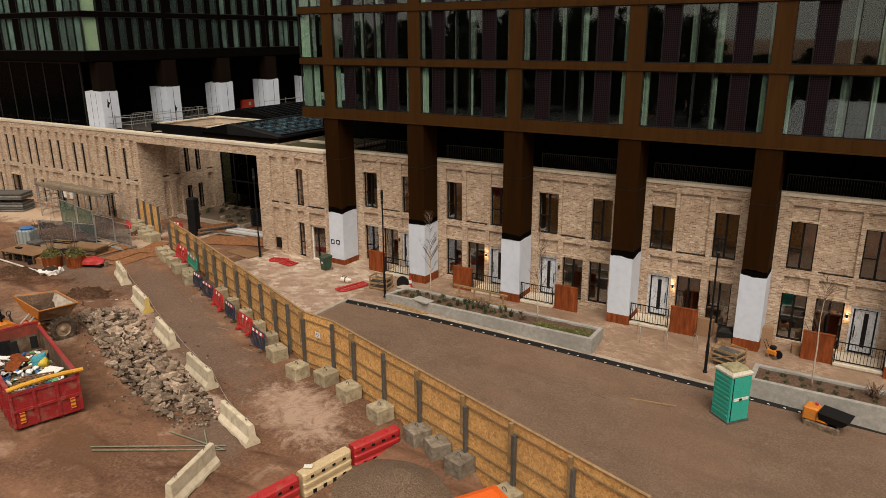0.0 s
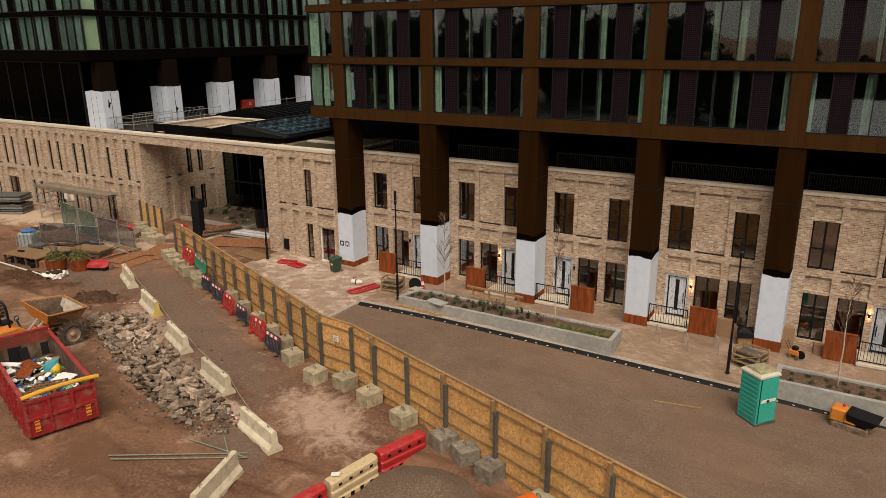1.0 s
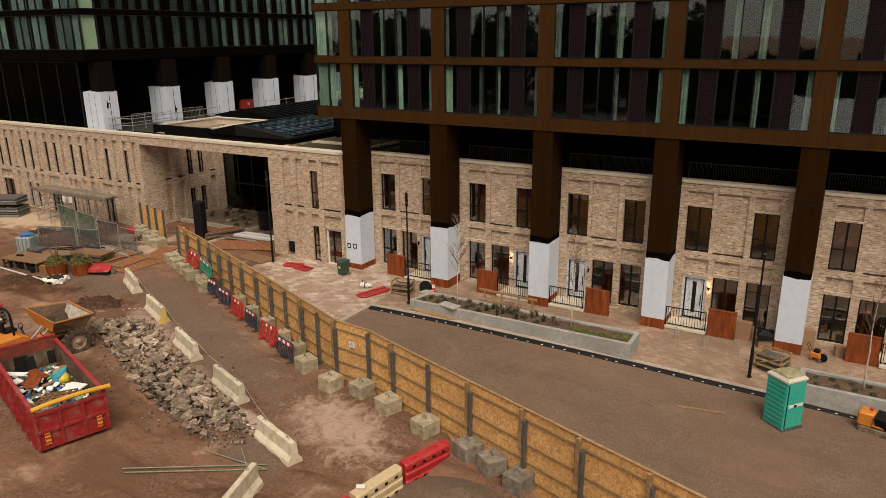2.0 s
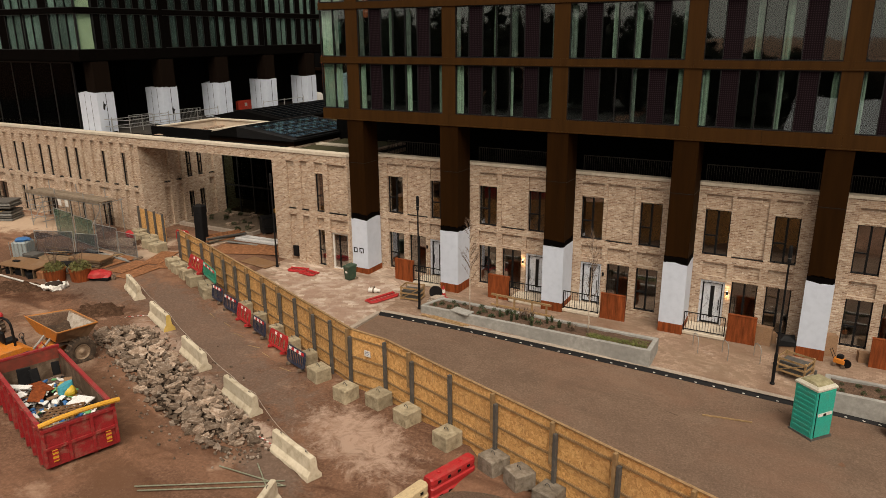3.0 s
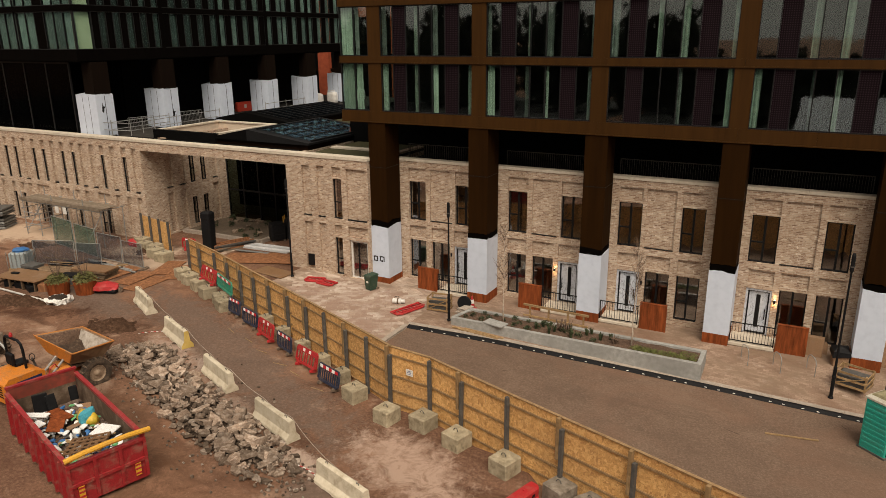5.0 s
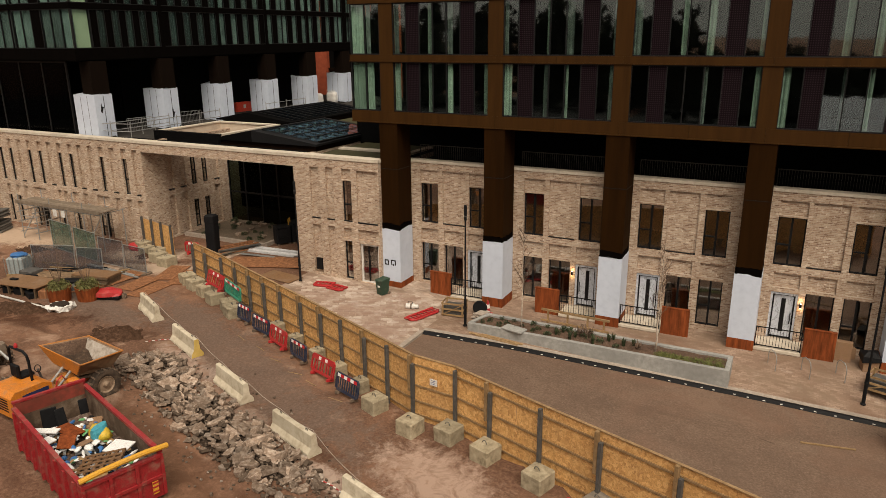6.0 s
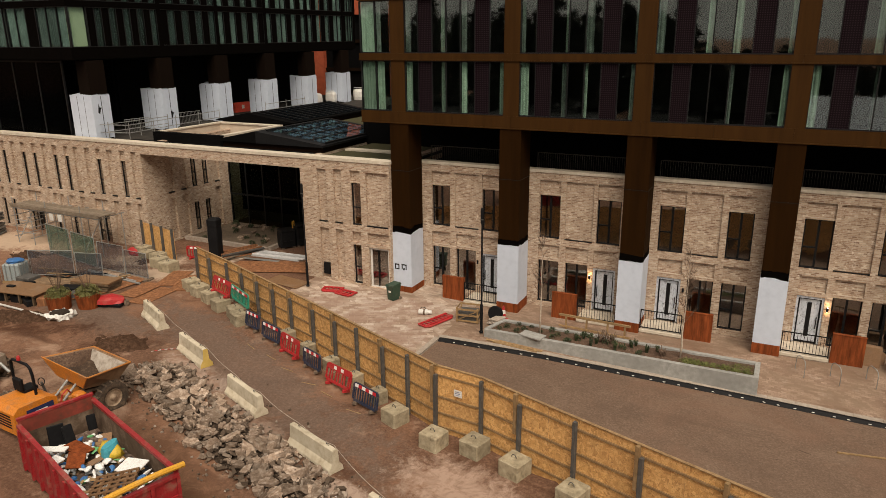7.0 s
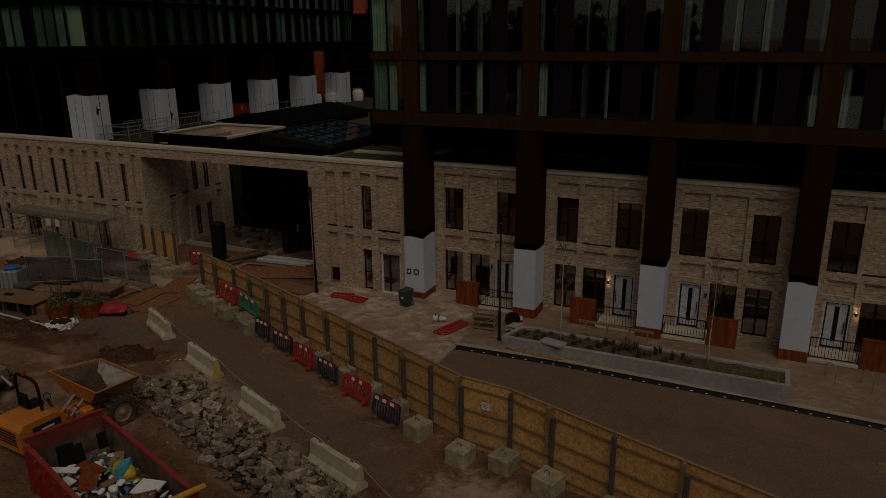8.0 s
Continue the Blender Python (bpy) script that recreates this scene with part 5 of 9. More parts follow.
JB = [(-36.55, 23.48, -25.5, False), (-32.13, 21.52, -22, True), (-27.6, 19.52, -22, False), (-23.25, 17.86, -19, False), (-18.85, 15.86, -18, False)]
for x, y, a, e in JB:
    concrete_barrier(x, y, a, e)
concrete_barrier(-17.73, 12.84, 107, False)
rope_pts = []
for x, y, a, _ in JB:
    for u in (-1.0, 1.0):
        c, s = math.cos(radians(a)), math.sin(radians(a))
        rope_pts.append((x + u * c - 0.12 * s, y + u * s + 0.12 * c, ground_z(x) + 0.83))
full = []
for p, q in zip(rope_pts, rope_pts[1:]):
    for i in range(6):
        t = i / 6
        full.append((p[0] + (q[0] - p[0]) * t, p[1] + (q[1] - p[1]) * t, p[2] + (q[2] - p[2]) * t - 0.10 * math.sin(math.pi * t)))
single("barrier_rope", Mesh().path(full, 0.010, 5), KERB, "pale rope strung along the concrete barriers", "rope")

# ---- heap of broken concrete ----
RUBBLE = grainy("broken_concrete", (0.235, 0.17, 0.128), (0.10, 0.066, 0.046), (0.43, 0.355, 0.295), 3, 0.9, 0.35, 0.5, local=True, pieces=0.9, spec=0.15)
rubble = thing("rubble_heap", "long low bed of broken grey-brown concrete slabs and lumps", "rubble")
BED_LEFT = [(-33.6, 18.95), (-29.6, 17.45), (-26.5, 16.12), (-23.8, 15.4), (-21.6, 14.85)]
BED_RIGHT = [(-33.6, 20.2), (-32.0, 20.7), (-29.7, 19.65), (-26.4, 18.55), (-23.2, 17.4), (-20.7, 16.4)]


def rubble_at(s, t):
    """A place on the bed: s along it, t across it from -1 to 1, with its height."""
    x = -33.4 + 12.2 * s
    lo, hi = lerp(x, BED_LEFT), lerp(x, BED_RIGHT)
    y = (lo + hi) / 2 + (hi - lo) / 2 * t
    swell = 0.75 + 0.5 * noise.noise((x * 0.6, y * 0.6, 5.0))
    return x + 0.25 * t, y, 0.26 * swell * max(0.0, 1 - 0.85 * t * t) * min(1.0, 8 * max(s, 0) + 0.3) * min(1.0, 6 * max(1 - s, 0) + 0.25)


def lump(rnd, flat):
    """A broken piece of slab with sharp arrises."""
    n = rnd.choice((4, 4, 5, 5, 6))
    turn = [2 * math.pi * (i + rnd.uniform(-0.32, 0.32)) / n for i in range(n)]
    base = [(math.cos(a) * rnd.uniform(0.8, 1.25), math.sin(a) * rnd.uniform(0.45, 0.85)) for a in turn]
    slope = rnd.uniform(-0.25, 0.25)
    low = [(x * rnd.uniform(0.8, 1.0), y * rnd.uniform(0.8, 1.0), -flat) for x, y in base]
    top = [(x * rnd.uniform(0.9, 1.03), y * rnd.uniform(0.9, 1.03), flat * (1 + slope * x + rnd.uniform(-0.15, 0.15))) for x, y in base]
    return Mesh().rings([low, top])


rr = random.Random(5)
shapes = [lump(rr, rr.uniform(0.10, 0.30)).data("concrete_lump", RUBBLE) for _ in range(28)]
for i in range(300):
    s, t = rr.random(), rr.uniform(-0.97, 0.97)
    x, y, hill = rubble_at(s, t)
    size = rr.choice((0.13, 0.16, 0.19, 0.22, 0.26, 0.31, 0.37, 0.44))
    if abs(t) > 0.75:
        size *= 0.75
    part("concrete_lump", shapes[rr.randrange(28)], None, rubble, at=pose(x, y, ground_z(x) + hill * rr.uniform(0.7, 1.3) + 0.03, rr.gauss(8, 20), rr.gauss(0, 18), rr.gauss(-10, 45) + rr.choice((0, 180))) @ Matrix.Scale(size, 4))
# core under the lumps, coloured dark as the shade in their gaps
core = Mesh()
for i in range(40):
    for j in range(9):
        x, y, hill = rubble_at(i / 39, -1 + j / 4)
        core.v.append((x, y, ground_z(x) - 0.10 + hill * 0.8 + 0.06 * noise.noise((x * 3, y * 3, 0))))
core.f = [(i * 9 + j, (i + 1) * 9 + j, (i + 1) * 9 + j + 1, i * 9 + j + 1) for i in range(39) for j in range(8)]
part("dark_gap_core", core, grainy("gap_shaded_rubble", (0.042, 0.029, 0.021), (0.022, 0.015, 0.011), (0.11, 0.082, 0.063), 9, 0.95, 0.9, distance=0.06, spec=0.1), rubble)


def islands(m, base, dark, light, scale):
    """Joined pieces that differ in tone from one to the next."""
    nodes = Nodes(m, 0.9, spec=0.15)
    geo = nodes.n.new("ShaderNodeNewGeometry")
    fine = nodes.noise(nodes.place(), scale, 5, 0.65)
    tone = nodes.ramp(geo.outputs["Random Per Island"], [(0.0, dark), (0.55, base), (1.0, light)])
    nodes.colour(nodes.mix(tone, tuple(c * 0.55 for c in base), nodes.ramp(fine, [(0.38, (0.7, 0.7, 0.7)), (0.58, (0, 0, 0))])))
    nodes.bump(fine, 0.4, 0.02)
    return nodes.mat


SMALL_RUBBLE = islands("small_broken_concrete", (0.165, 0.12, 0.09), (0.06, 0.042, 0.03), (0.36, 0.295, 0.245), 5)
small = Mesh()
for i in range(480):
    s, t = rr.random(), rr.uniform(-1.05, 1.05)
    x, y, hill = rubble_at(s, t)
    piece = lump(rr, rr.uniform(0.14, 0.45))
    m = pose(x, y, ground_z(x) + hill * rr.uniform(0.6, 1.1) + 0.03, rr.gauss(0, 32), rr.gauss(0, 32), rr.uniform(0, 360)) @ Matrix.Scale(rr.uniform(0.07, 0.19), 4)
    small.rings([[tuple(m @ Vector(p)) for p in piece.v[:len(piece.v) // 2]], [tuple(m @ Vector(p)) for p in piece.v[len(piece.v) // 2:]]])
part("small_rubble", small, SMALL_RUBBLE, rubble)["kind"] = "stuff"
gravel_mesh = Mesh()
for i in range(900):
    s, t = rr.uniform(-0.03, 1.10), rr.gauss(0, 0.75)
    x, y, hill = rubble_at(s, t)
    m = pose(x, y, ground_z(x) + 0.02 + (hill if abs(t) < 1 else 0.0), rr.uniform(0, 90), rr.uniform(0, 90), rr.uniform(0, 90))
    h = rr.uniform(0.02, 0.06)
    gravel_mesh.box(-h, -h * 0.8, -h * 0.6, h, h * 0.8, h * 0.6, m, taper=h * 0.25)
part("fine_gravel", gravel_mesh, SMALL_RUBBLE, rubble)["kind"] = "stuff"
single("slab_edge", Mesh().box(0, -0.06, -0.1, 4.6, 0.06, 0.05), KERB, "broken pale concrete edge along the bed of rubble", "concrete edge", at=pose(-33.0, 20.62, ground_z(-32) + 0.0, 0, 1.9, -18.5))
tape = thing("barrier_tape", "trodden red and white barrier tape lying on the earth", "tape")
for x0, y0, x1, y1 in ((-34.1, 20.95, -33.0, 22.0), (-21.4, 16.35, -19.7, 16.2)):
    L = math.hypot(x1 - x0, y1 - y0) / 12
    length_mesh = [Mesh().box(0, -0.02, 0, L * 0.97, 0.02, 0.006).data("tape_length", mat_) for mat_ in (WHITE, RED)]
    for k in range(12):
        u = k / 12
        x, y = x0 + (x1 - x0) * u, y0 + (y1 - y0) * u + 0.08 * math.sin(5 * u)
        part("tape_length", length_mesh[k % 2], None, tape, at=pose(x, y, ground_z(x) + 0.06, rr.uniform(-15, 15), 0, math.degrees(math.atan2(y1 - y0, x1 - x0)) + 10 * math.cos(5 * u)))

# ---- red skip with waste ----
SK = pose(-25.15, 12.4, 0.14, 0, -1.6, 162.9)
skip = thing("waste_skip", "dented red open steel skip filled with mixed building waste", "skip", at=SK)
SL, SW, SH = 5.75, 1.14, 1.58


def skip_side(y):
    return Mesh().box(0, y - 0.03, 0.12, SL, y + 0.03, SH).box(-0.02, y - 0.07, SH, SL, y + 0.07, SH + 0.1)


part("side_wall", skip_side(-SW), SKIP_RED, skip)
part("side_wall", skip_side(SW), SKIP_RED, skip)
part("floor", Mesh().box(0, -SW + 0.03, 0.10, SL, SW - 0.03, 0.2), SKIP_RED, skip)
part("tail_door", Mesh().box(-0.06, -SW - 0.03, 0.14, 0.0, SW + 0.03, SH - 0.1).box(-0.12, -SW - 0.04, SH - 0.099, 0.02, SW + 0.04, SH), SKIP_RED, skip)
part("headboard", Mesh().box(SL - 0.03, -SW, 0.12, SL + 0.03, SW, SH + 0.22).box(SL - 0.06, -SW - 0.03, SH + 0.221, SL + 0.06, SW + 0.03, SH + 0.3), SKIP_RED, skip, "tall faded red headboard")
for i in range(8):
    for y in (-SW - 0.075, SW + 0.075):
        part("rib", Mesh().box(0.35 + i * 0.74 - 0.05, y - 0.045, 0.15, 0.35 + i * 0.74 + 0.05, y + 0.045, SH), SKIP_RED, skip)
for y in (-SW, -0.38, 0.38, SW):
    part("door_rib", Mesh().box(-0.12, y - 0.05, 0.2, -0.061, y + 0.05, SH - 0.1), SKIP_RED, skip)
part("door_rail", Mesh().box(-0.13, -SW, 0.8, -0.065, SW, 0.9), SKIP_RED, skip)
part("runner", Mesh().box(0.1, -0.5, -0.05, SL, -0.35, 0.1), SKIP_RED, skip)
part("runner", Mesh().box(0.1, 0.35, -0.05, SL, 0.5, 0.1), SKIP_RED, skip)
for y in (-0.85, 0.85):
    part("marker_plate", Mesh().box(-0.135, y - 0.09, 0.35, -0.122, y + 0.09, 0.78), YELLOW, skip, "orange and yellow marker plate")
    for dz in (0.40, 0.56, 0.70):
        part("marker_stripe", Mesh().box(-0.142, y - 0.09, dz, -0.1355, y + 0.09, dz + 0.06), RED, skip)
SKIP_INSIDE = grainy("rust_stained_steel", (0.115, 0.075, 0.05), (0.05, 0.031, 0.022), (0.23, 0.17, 0.125), 2.6, 0.85, 0.5, 0.8)
for a, b in ((-SW + 0.031, -SW + 0.05), (SW - 0.05, SW - 0.031)):
    part("side_lining", Mesh().box(0.05, a, 0.25, SL - 0.05, b, SH - 0.04), SKIP_INSIDE, skip, "dirty scraped inner face")
part("head_lining", Mesh().box(SL - 0.06, -SW + 0.06, 0.25, SL - 0.032, SW - 0.06, SH - 0.25), SKIP_INSIDE, skip, "dirty scraped inner face")
SCRAPED_RED = grainy("scraped_red_steel", (0.20, 0.045, 0.03), (0.11, 0.045, 0.032), (0.30, 0.055, 0.04), 4, 0.6, 0.3)
part("head_lining", Mesh().box(SL - 0.06, -SW + 0.06, SH - 0.249, SL - 0.032, SW - 0.06, SH + 0.20), SCRAPED_RED, skip, "scraped faded red inner face")
waste = Mesh()
for i in range(26):
    for j in range(11):
        u, v = 0.08 + (SL - 0.16) * i / 25, -SW + 0.05 + (2 * SW - 0.1) * j / 10
        waste.v.append((u, v, 1.02 - 0.09 * u + 0.22 * noise.noise((u * 1.5, v * 1.5, 4)) + 0.10 * noise.noise((u * 5, v * 5, 1))))
waste.f = [(i * 11 + j, (i + 1) * 11 + j, (i + 1) * 11 + j + 1, i * 11 + j + 1) for i in range(25) for j in range(10)]
WASTE = grainy("mixed_waste", (0.13, 0.085, 0.065), (0.05, 0.035, 0.03), (0.33, 0.27, 0.23), 5, 0.9, 0.9, distance=0.08)
part("waste_fill", waste, WASTE, skip)
beam = single("yellow_beam", Mesh().path([(-0.1, -1.35, 1.80), (-0.12, -0.7, 1.86), (-0.14, 0.0, 1.88), (-0.12, 0.7, 1.84), (-0.08, 1.2, 1.76)], 0.085, 8), YELLOW, "bowed orange-yellow steel beam lying across a skip", "beam", at=SK)
pal = {"white": plastic("clean_white_sheet", (0.82, 0.81, 0.80), 0.15), "black": BLACK_METAL, "blue": plastic("blue_plastic_sheet", (0.03, 0.14, 0.36), 0.2), "yellow": plastic("yellow_sack", (0.62, 0.42, 0.04), 0.2), "green": plastic("pale_green_sheet", (0.12, 0.38, 0.16), 0.2), "brown": TIMBER,
       "grey": GALV, "card": plastic("wet_cardboard", (0.26, 0.15, 0.085), 0.4, 0.9)}
rw_ = random.Random(11)


def crumpled(w, d, h, rnd):
    """A sagging sack or crumpled sheet."""
    rings = []
    for z, k in ((0, 0.8), (0.25, 1.0), (0.6, 0.95), (0.9, 0.6), (1.0, 0.2)):
        rings.append([(w * k * math.cos(2 * math.pi * i / 10) * rnd.uniform(0.8, 1.15), d * k * math.sin(2 * math.pi * i / 10) * rnd.uniform(0.8, 1.15), h * z) for i in range(10)])
    return Mesh().rings(rings)


names = {"white": ("torn white plastic sheet", "sheet"), "black": ("crumpled black plastic bag", "bag"), "blue": ("crumpled blue plastic wrapping", "wrapping"), "yellow": ("full yellow rubble sack with a blue print", "sack"), "green": ("crumpled pale green plastic sheet", "sheet"),
         "brown": ("broken brown timber board", "board"), "grey": ("bent grey metal strip", "metal strip"), "card": ("soggy brown cardboard sheet", "cardboard")}
for i in range(230):
    key = rw_.choice(("white", "white", "white", "white", "white", "black", "black", "blue", "blue", "green", "brown", "grey", "card"))
    u, v = rw_.uniform(0.3, SL - 0.9), rw_.uniform(-SW + 0.25, SW - 0.25)
    z = 1.12 - 0.09 * u + rw_.uniform(-0.05, 0.18)
    if key in ("brown", "grey", "card"):
        l, w = (rw_.uniform(0.15, 0.5), rw_.uniform(0.03, 0.08)) if key != "card" else (rw_.uniform(0.15, 0.32), rw_.uniform(0.1, 0.22))
        me = Mesh().box(-l, -w, 0, l, w, 0.03)
    else:
        me = crumpled(rw_.uniform(0.06, 0.2), rw_.uniform(0.04, 0.12), rw_.uniform(0.04, 0.12), rw_)
    label, cat = names[key]
    single("waste_" + cat.replace(" ", "_"), me, pal[key], label + " among waste in a skip", cat, at=SK @ pose(u, v, z + 0.05, rw_.uniform(-25, 25), rw_.uniform(-25, 25), rw_.uniform(0, 360)), group="waste in the skip")
single("rubble_sack", crumpled(0.5, 0.3, 0.4, rw_), pal["yellow"], "bulging yellow rubble sack lying in a skip", "sack", at=SK @ pose(3.1, -0.55, 1.0, 0, 0, 15), smooth=True)
single("blue_wrapping", Mesh().rings([[(0.2 * math.cos(t) * k, 0.33 * math.sin(t), 0.06 + z) for t in np.linspace(0, 2 * math.pi, 14, endpoint=False)] for k, z in ((1.0, 0.0), (1.0, 0.3), (0.6, 0.42))]), plastic("turquoise_sheet", (0.05, 0.33, 0.42), 0.15), "crumpled turquoise plastic sheet over a sack", "sheet", at=SK @ pose(3.0, -0.5, 0.98, 0, 0, 30))
for u, v, w, h, a, b in ((4.95, 0.35, 0.24, 0.38, 80, 82), (4.8, 0.05, 0.16, 0.30, 95, 70), (5.0, -0.75, 0.14, 0.26, 85, 75)):
    single("black_panel", Mesh().soft_box(-h, -w, 0, h, w, 0.05, 0.02), BLACK_METAL, "flat black plastic panel leaning in a skip", "panel", at=SK @ pose(u, v, 1.25, 0, -b, a - 90), group="black panels in the skip")
for u, v, w, d, a in ((3.9, 0.1, 0.4, 0.28, 20), (3.3, 0.4, 0.35, 0.25, -30)):
    single("brown_board", Mesh().soft_box(-w, -d, 0, w, d, 0.03, 0.01), CORTEN, "curved rust-brown board among waste in a skip", "board", at=SK @ pose(u, v, 1.16, 8, -9, a), group="brown boards in the skip")
for u, v, w, d, a in ((4.3, 0.75, 0.55, 0.12, 35), (3.6, 0.85, 0.25, 0.16, 10), (1.7, -0.6, 0.4, 0.3, 25)):
    single("white_board", Mesh().soft_box(-w, -d, 0, w, d, 0.04, 0.01), pal["white"], "broken white board among waste in a skip", "board", at=SK @ pose(u, v, 1.24, -6, 6, a), group="white boards in the skip")
pallet = thing("timber_pallet", "brown broken timber pallet lying in a skip", "pallet", at=SK @ pose(1.15, 0.15, 1.30, 5, 8, 55))
PALLET = grainy("dark_pallet_wood", (0.17, 0.09, 0.045), (0.10, 0.05, 0.025), (0.26, 0.15, 0.08), 6, 0.85, 0.2)
for i in range(5):
    part("pallet_board", Mesh().box(-0.6, -0.5 + i * 0.245, 0.06, 0.6, -0.41 + i * 0.245, 0.085), PALLET, pallet)
for i in range(6):
    x = -0.6 + 0.222 * i
    part("bearer", Mesh().box(x, -0.52, 0, x + 0.08, 0.6, 0.058), PALLET, pallet)

# ---- site dumper ----
DU = pose(-32.85, 15.35, 0.22, 0, 0, 81) @ Matrix.Scale(0.95, 4)
dumper = thing("site_dumper", "orange site dumper with a muddy tipping bucket and roll bar", "dumper", at=DU)
WORN = plastic("worn_orange_paint", (0.46, 0.17, 0.035), 0.75, 0.5, 2.0)


RIM = grainy("muddy_rim", (0.27, 0.19, 0.13), (0.14, 0.095, 0.065), (0.36, 0.28, 0.21), 6, 0.9, 0.3)
TYRE = grainy("dark_muddy_tyre", (0.065, 0.045, 0.032), (0.025, 0.02, 0.016), (0.17, 0.12, 0.085), 5, 0.9, 0.4)


def wheel(at_, parent, r=0.64, w=0.44):
    prof = [(r * 0.5, -w / 2 + 0.13), (r * 0.58, -w / 2 + 0.03), (r * 0.72, -w / 2), (r * 0.92, -w / 2 + 0.01), (r, -w / 2 + 0.07), (r, w / 2 - 0.07), (r * 0.92, w / 2 - 0.01), (r * 0.72, w / 2), (r * 0.58, w / 2 - 0.03), (r * 0.5, w / 2 - 0.13)]
    t = part("tyre", Mesh().lathe(prof, 28), TYRE, parent, at=at_, smooth=False)
    part("rim", Mesh().lathe([(r * 0.1, -w / 2 - 0.03), (r * 0.2, -w / 2 - 0.02), (r * 0.24, -w / 2 + 0.08), (r * 0.47, -w / 2 + 0.10), (r * 0.54, -w / 2 + 0.03), (r * 0.56, -w / 2 + 0.05), (r * 0.3, 0), (r * 0.56, w / 2 - 0.05), (r * 0.54, w / 2 - 0.03), (r * 0.47, w / 2 - 0.10), (r * 0.24, w / 2 - 0.08), (r * 0.1, w / 2 + 0.02)], 20), RIM, t)
    lug = Mesh().box(r - 0.02, -0.035, -w / 2 + 0.02, r + 0.045, 0.035, w / 2 - 0.02).data("tread_lug", RUBBER)
    for k in range(16):
        part("tread_lug", lug, None, t, at=pose(0, 0, 0, 0, 0, k * 22.5))


REAR = pose(0.05, 0.66, 0, 0, 0, 4)
for u, v in ((1.85, -0.92), (1.85, 0.98), (-0.85, -0.14), (-0.85, 1.46)):
    wheel(pose(u, v, 0.64, 90, 0, 0), dumper)
part("chassis", Mesh().soft_box(-1.5, -0.5, 0.45, 1.9, 0.3, 0.8, 0.04), WORN, dumper, at=REAR)
HOOD = REAR @ Matrix.Translation((0.05, -0.42, 0))
hood = [(-1.75, 0.5), (-0.15, 0.5), (-0.15, 1.35), (-0.5, 1.5), (-1.55, 1.5), (-1.75, 1.3)]
part("engine_cover", Mesh().prism(hood, 1.5, pose(0, -0.75, 0)), ORANGE, dumper, at=HOOD)
for i in range(5):
    part("grille_slot", Mesh().box(-1.765, -0.5, 0.72 + i * 0.11, -1.752, 0.5, 0.77 + i * 0.11), BLACK_METAL, dumper, at=HOOD)
part("side_decal", Mesh().box(-1.3, -0.765, 0.95, -0.3, -0.753, 1.28), grainy("dark_blue_decal", (0.02, 0.03, 0.09), (0.015, 0.02, 0.07), (0.03, 0.04, 0.11), 5, 0.5, 0.0), dumper, at=HOOD)
part("text_bar", Mesh().box(-1.0, -0.772, 1.07, -0.55, -0.7665, 1.14), WHITE, dumper, at=HOOD)
part("footwell", Mesh().box(-0.14, -0.7, 0.55, 0.25, 0.7, 0.85), WORN, dumper, at=REAR)
part("seat", Mesh().soft_box(-0.75, -0.26, 1.502, -0.2, 0.26, 1.64, 0.04).soft_box(-0.85, -0.26, 1.64, -0.7, 0.26, 2.1, 0.04), BLACK_METAL, dumper, at=REAR)
part("steering_column", Mesh().tube((0.2, 0, 0.85), (0.05, 0, 1.55), 0.05, 8), POST_GREY, dumper, at=REAR)
ringp = [(0.05 + 0.06 * math.sin(t), 0.21 * math.cos(t), 1.58 + 0.20 * math.sin(t) * 0.6) for t in np.linspace(0, 2 * math.pi, 17)]
part("steering_wheel", Mesh().path(ringp, 0.018, 6), BLACK_METAL, dumper, at=REAR)
hoop = [(-0.55, -0.68, 1.3), (-0.57, -0.68, 2.3), (-0.58, -0.62, 2.55), (-0.6, -0.45, 2.68), (-0.6, 0.45, 2.68), (-0.58, 0.62, 2.55), (-0.57, 0.68, 2.3), (-0.55, 0.68, 1.3)]
part("roll_bar", Mesh().path(hoop, 0.055, 8), BLACK_METAL, dumper, at=REAR)
beacon = part("beacon", Mesh().lathe([(0.05, 2.73), (0.07, 2.75), (0.07, 2.85), (0.04, 2.92)], 12, pose(-0.6, 0.0, 0)), RED, dumper, "red warning beacon", at=REAR)
part("front_frame", Mesh().soft_box(0.5, -0.45, 0.6, 2.2, 0.55, 1.1, 0.05), WORN, dumper)
part("mudguard", Mesh().soft_box(0.55, -0.9, 0.95, 0.95, -0.5, 1.25, 0.05), ORANGE, dumper)
part("hydraulic_ram", Mesh().tube((0.35, -0.3, 0.95), (1.0, -0.3, 1.5), 0.05, 8), GALV, dumper)
part("hydraulic_ram", Mesh().tube((0.35, 0.3, 0.95), (1.0, 0.3, 1.5), 0.05, 8), GALV, dumper)
hose = [(0.1, -0.55, 1.0), (0.2, -0.6, 1.35), (0.45, -0.5, 1.45), (0.6, -0.4, 1.2)]
part("hose", Mesh().path(hose, 0.025, 6), RED, dumper)
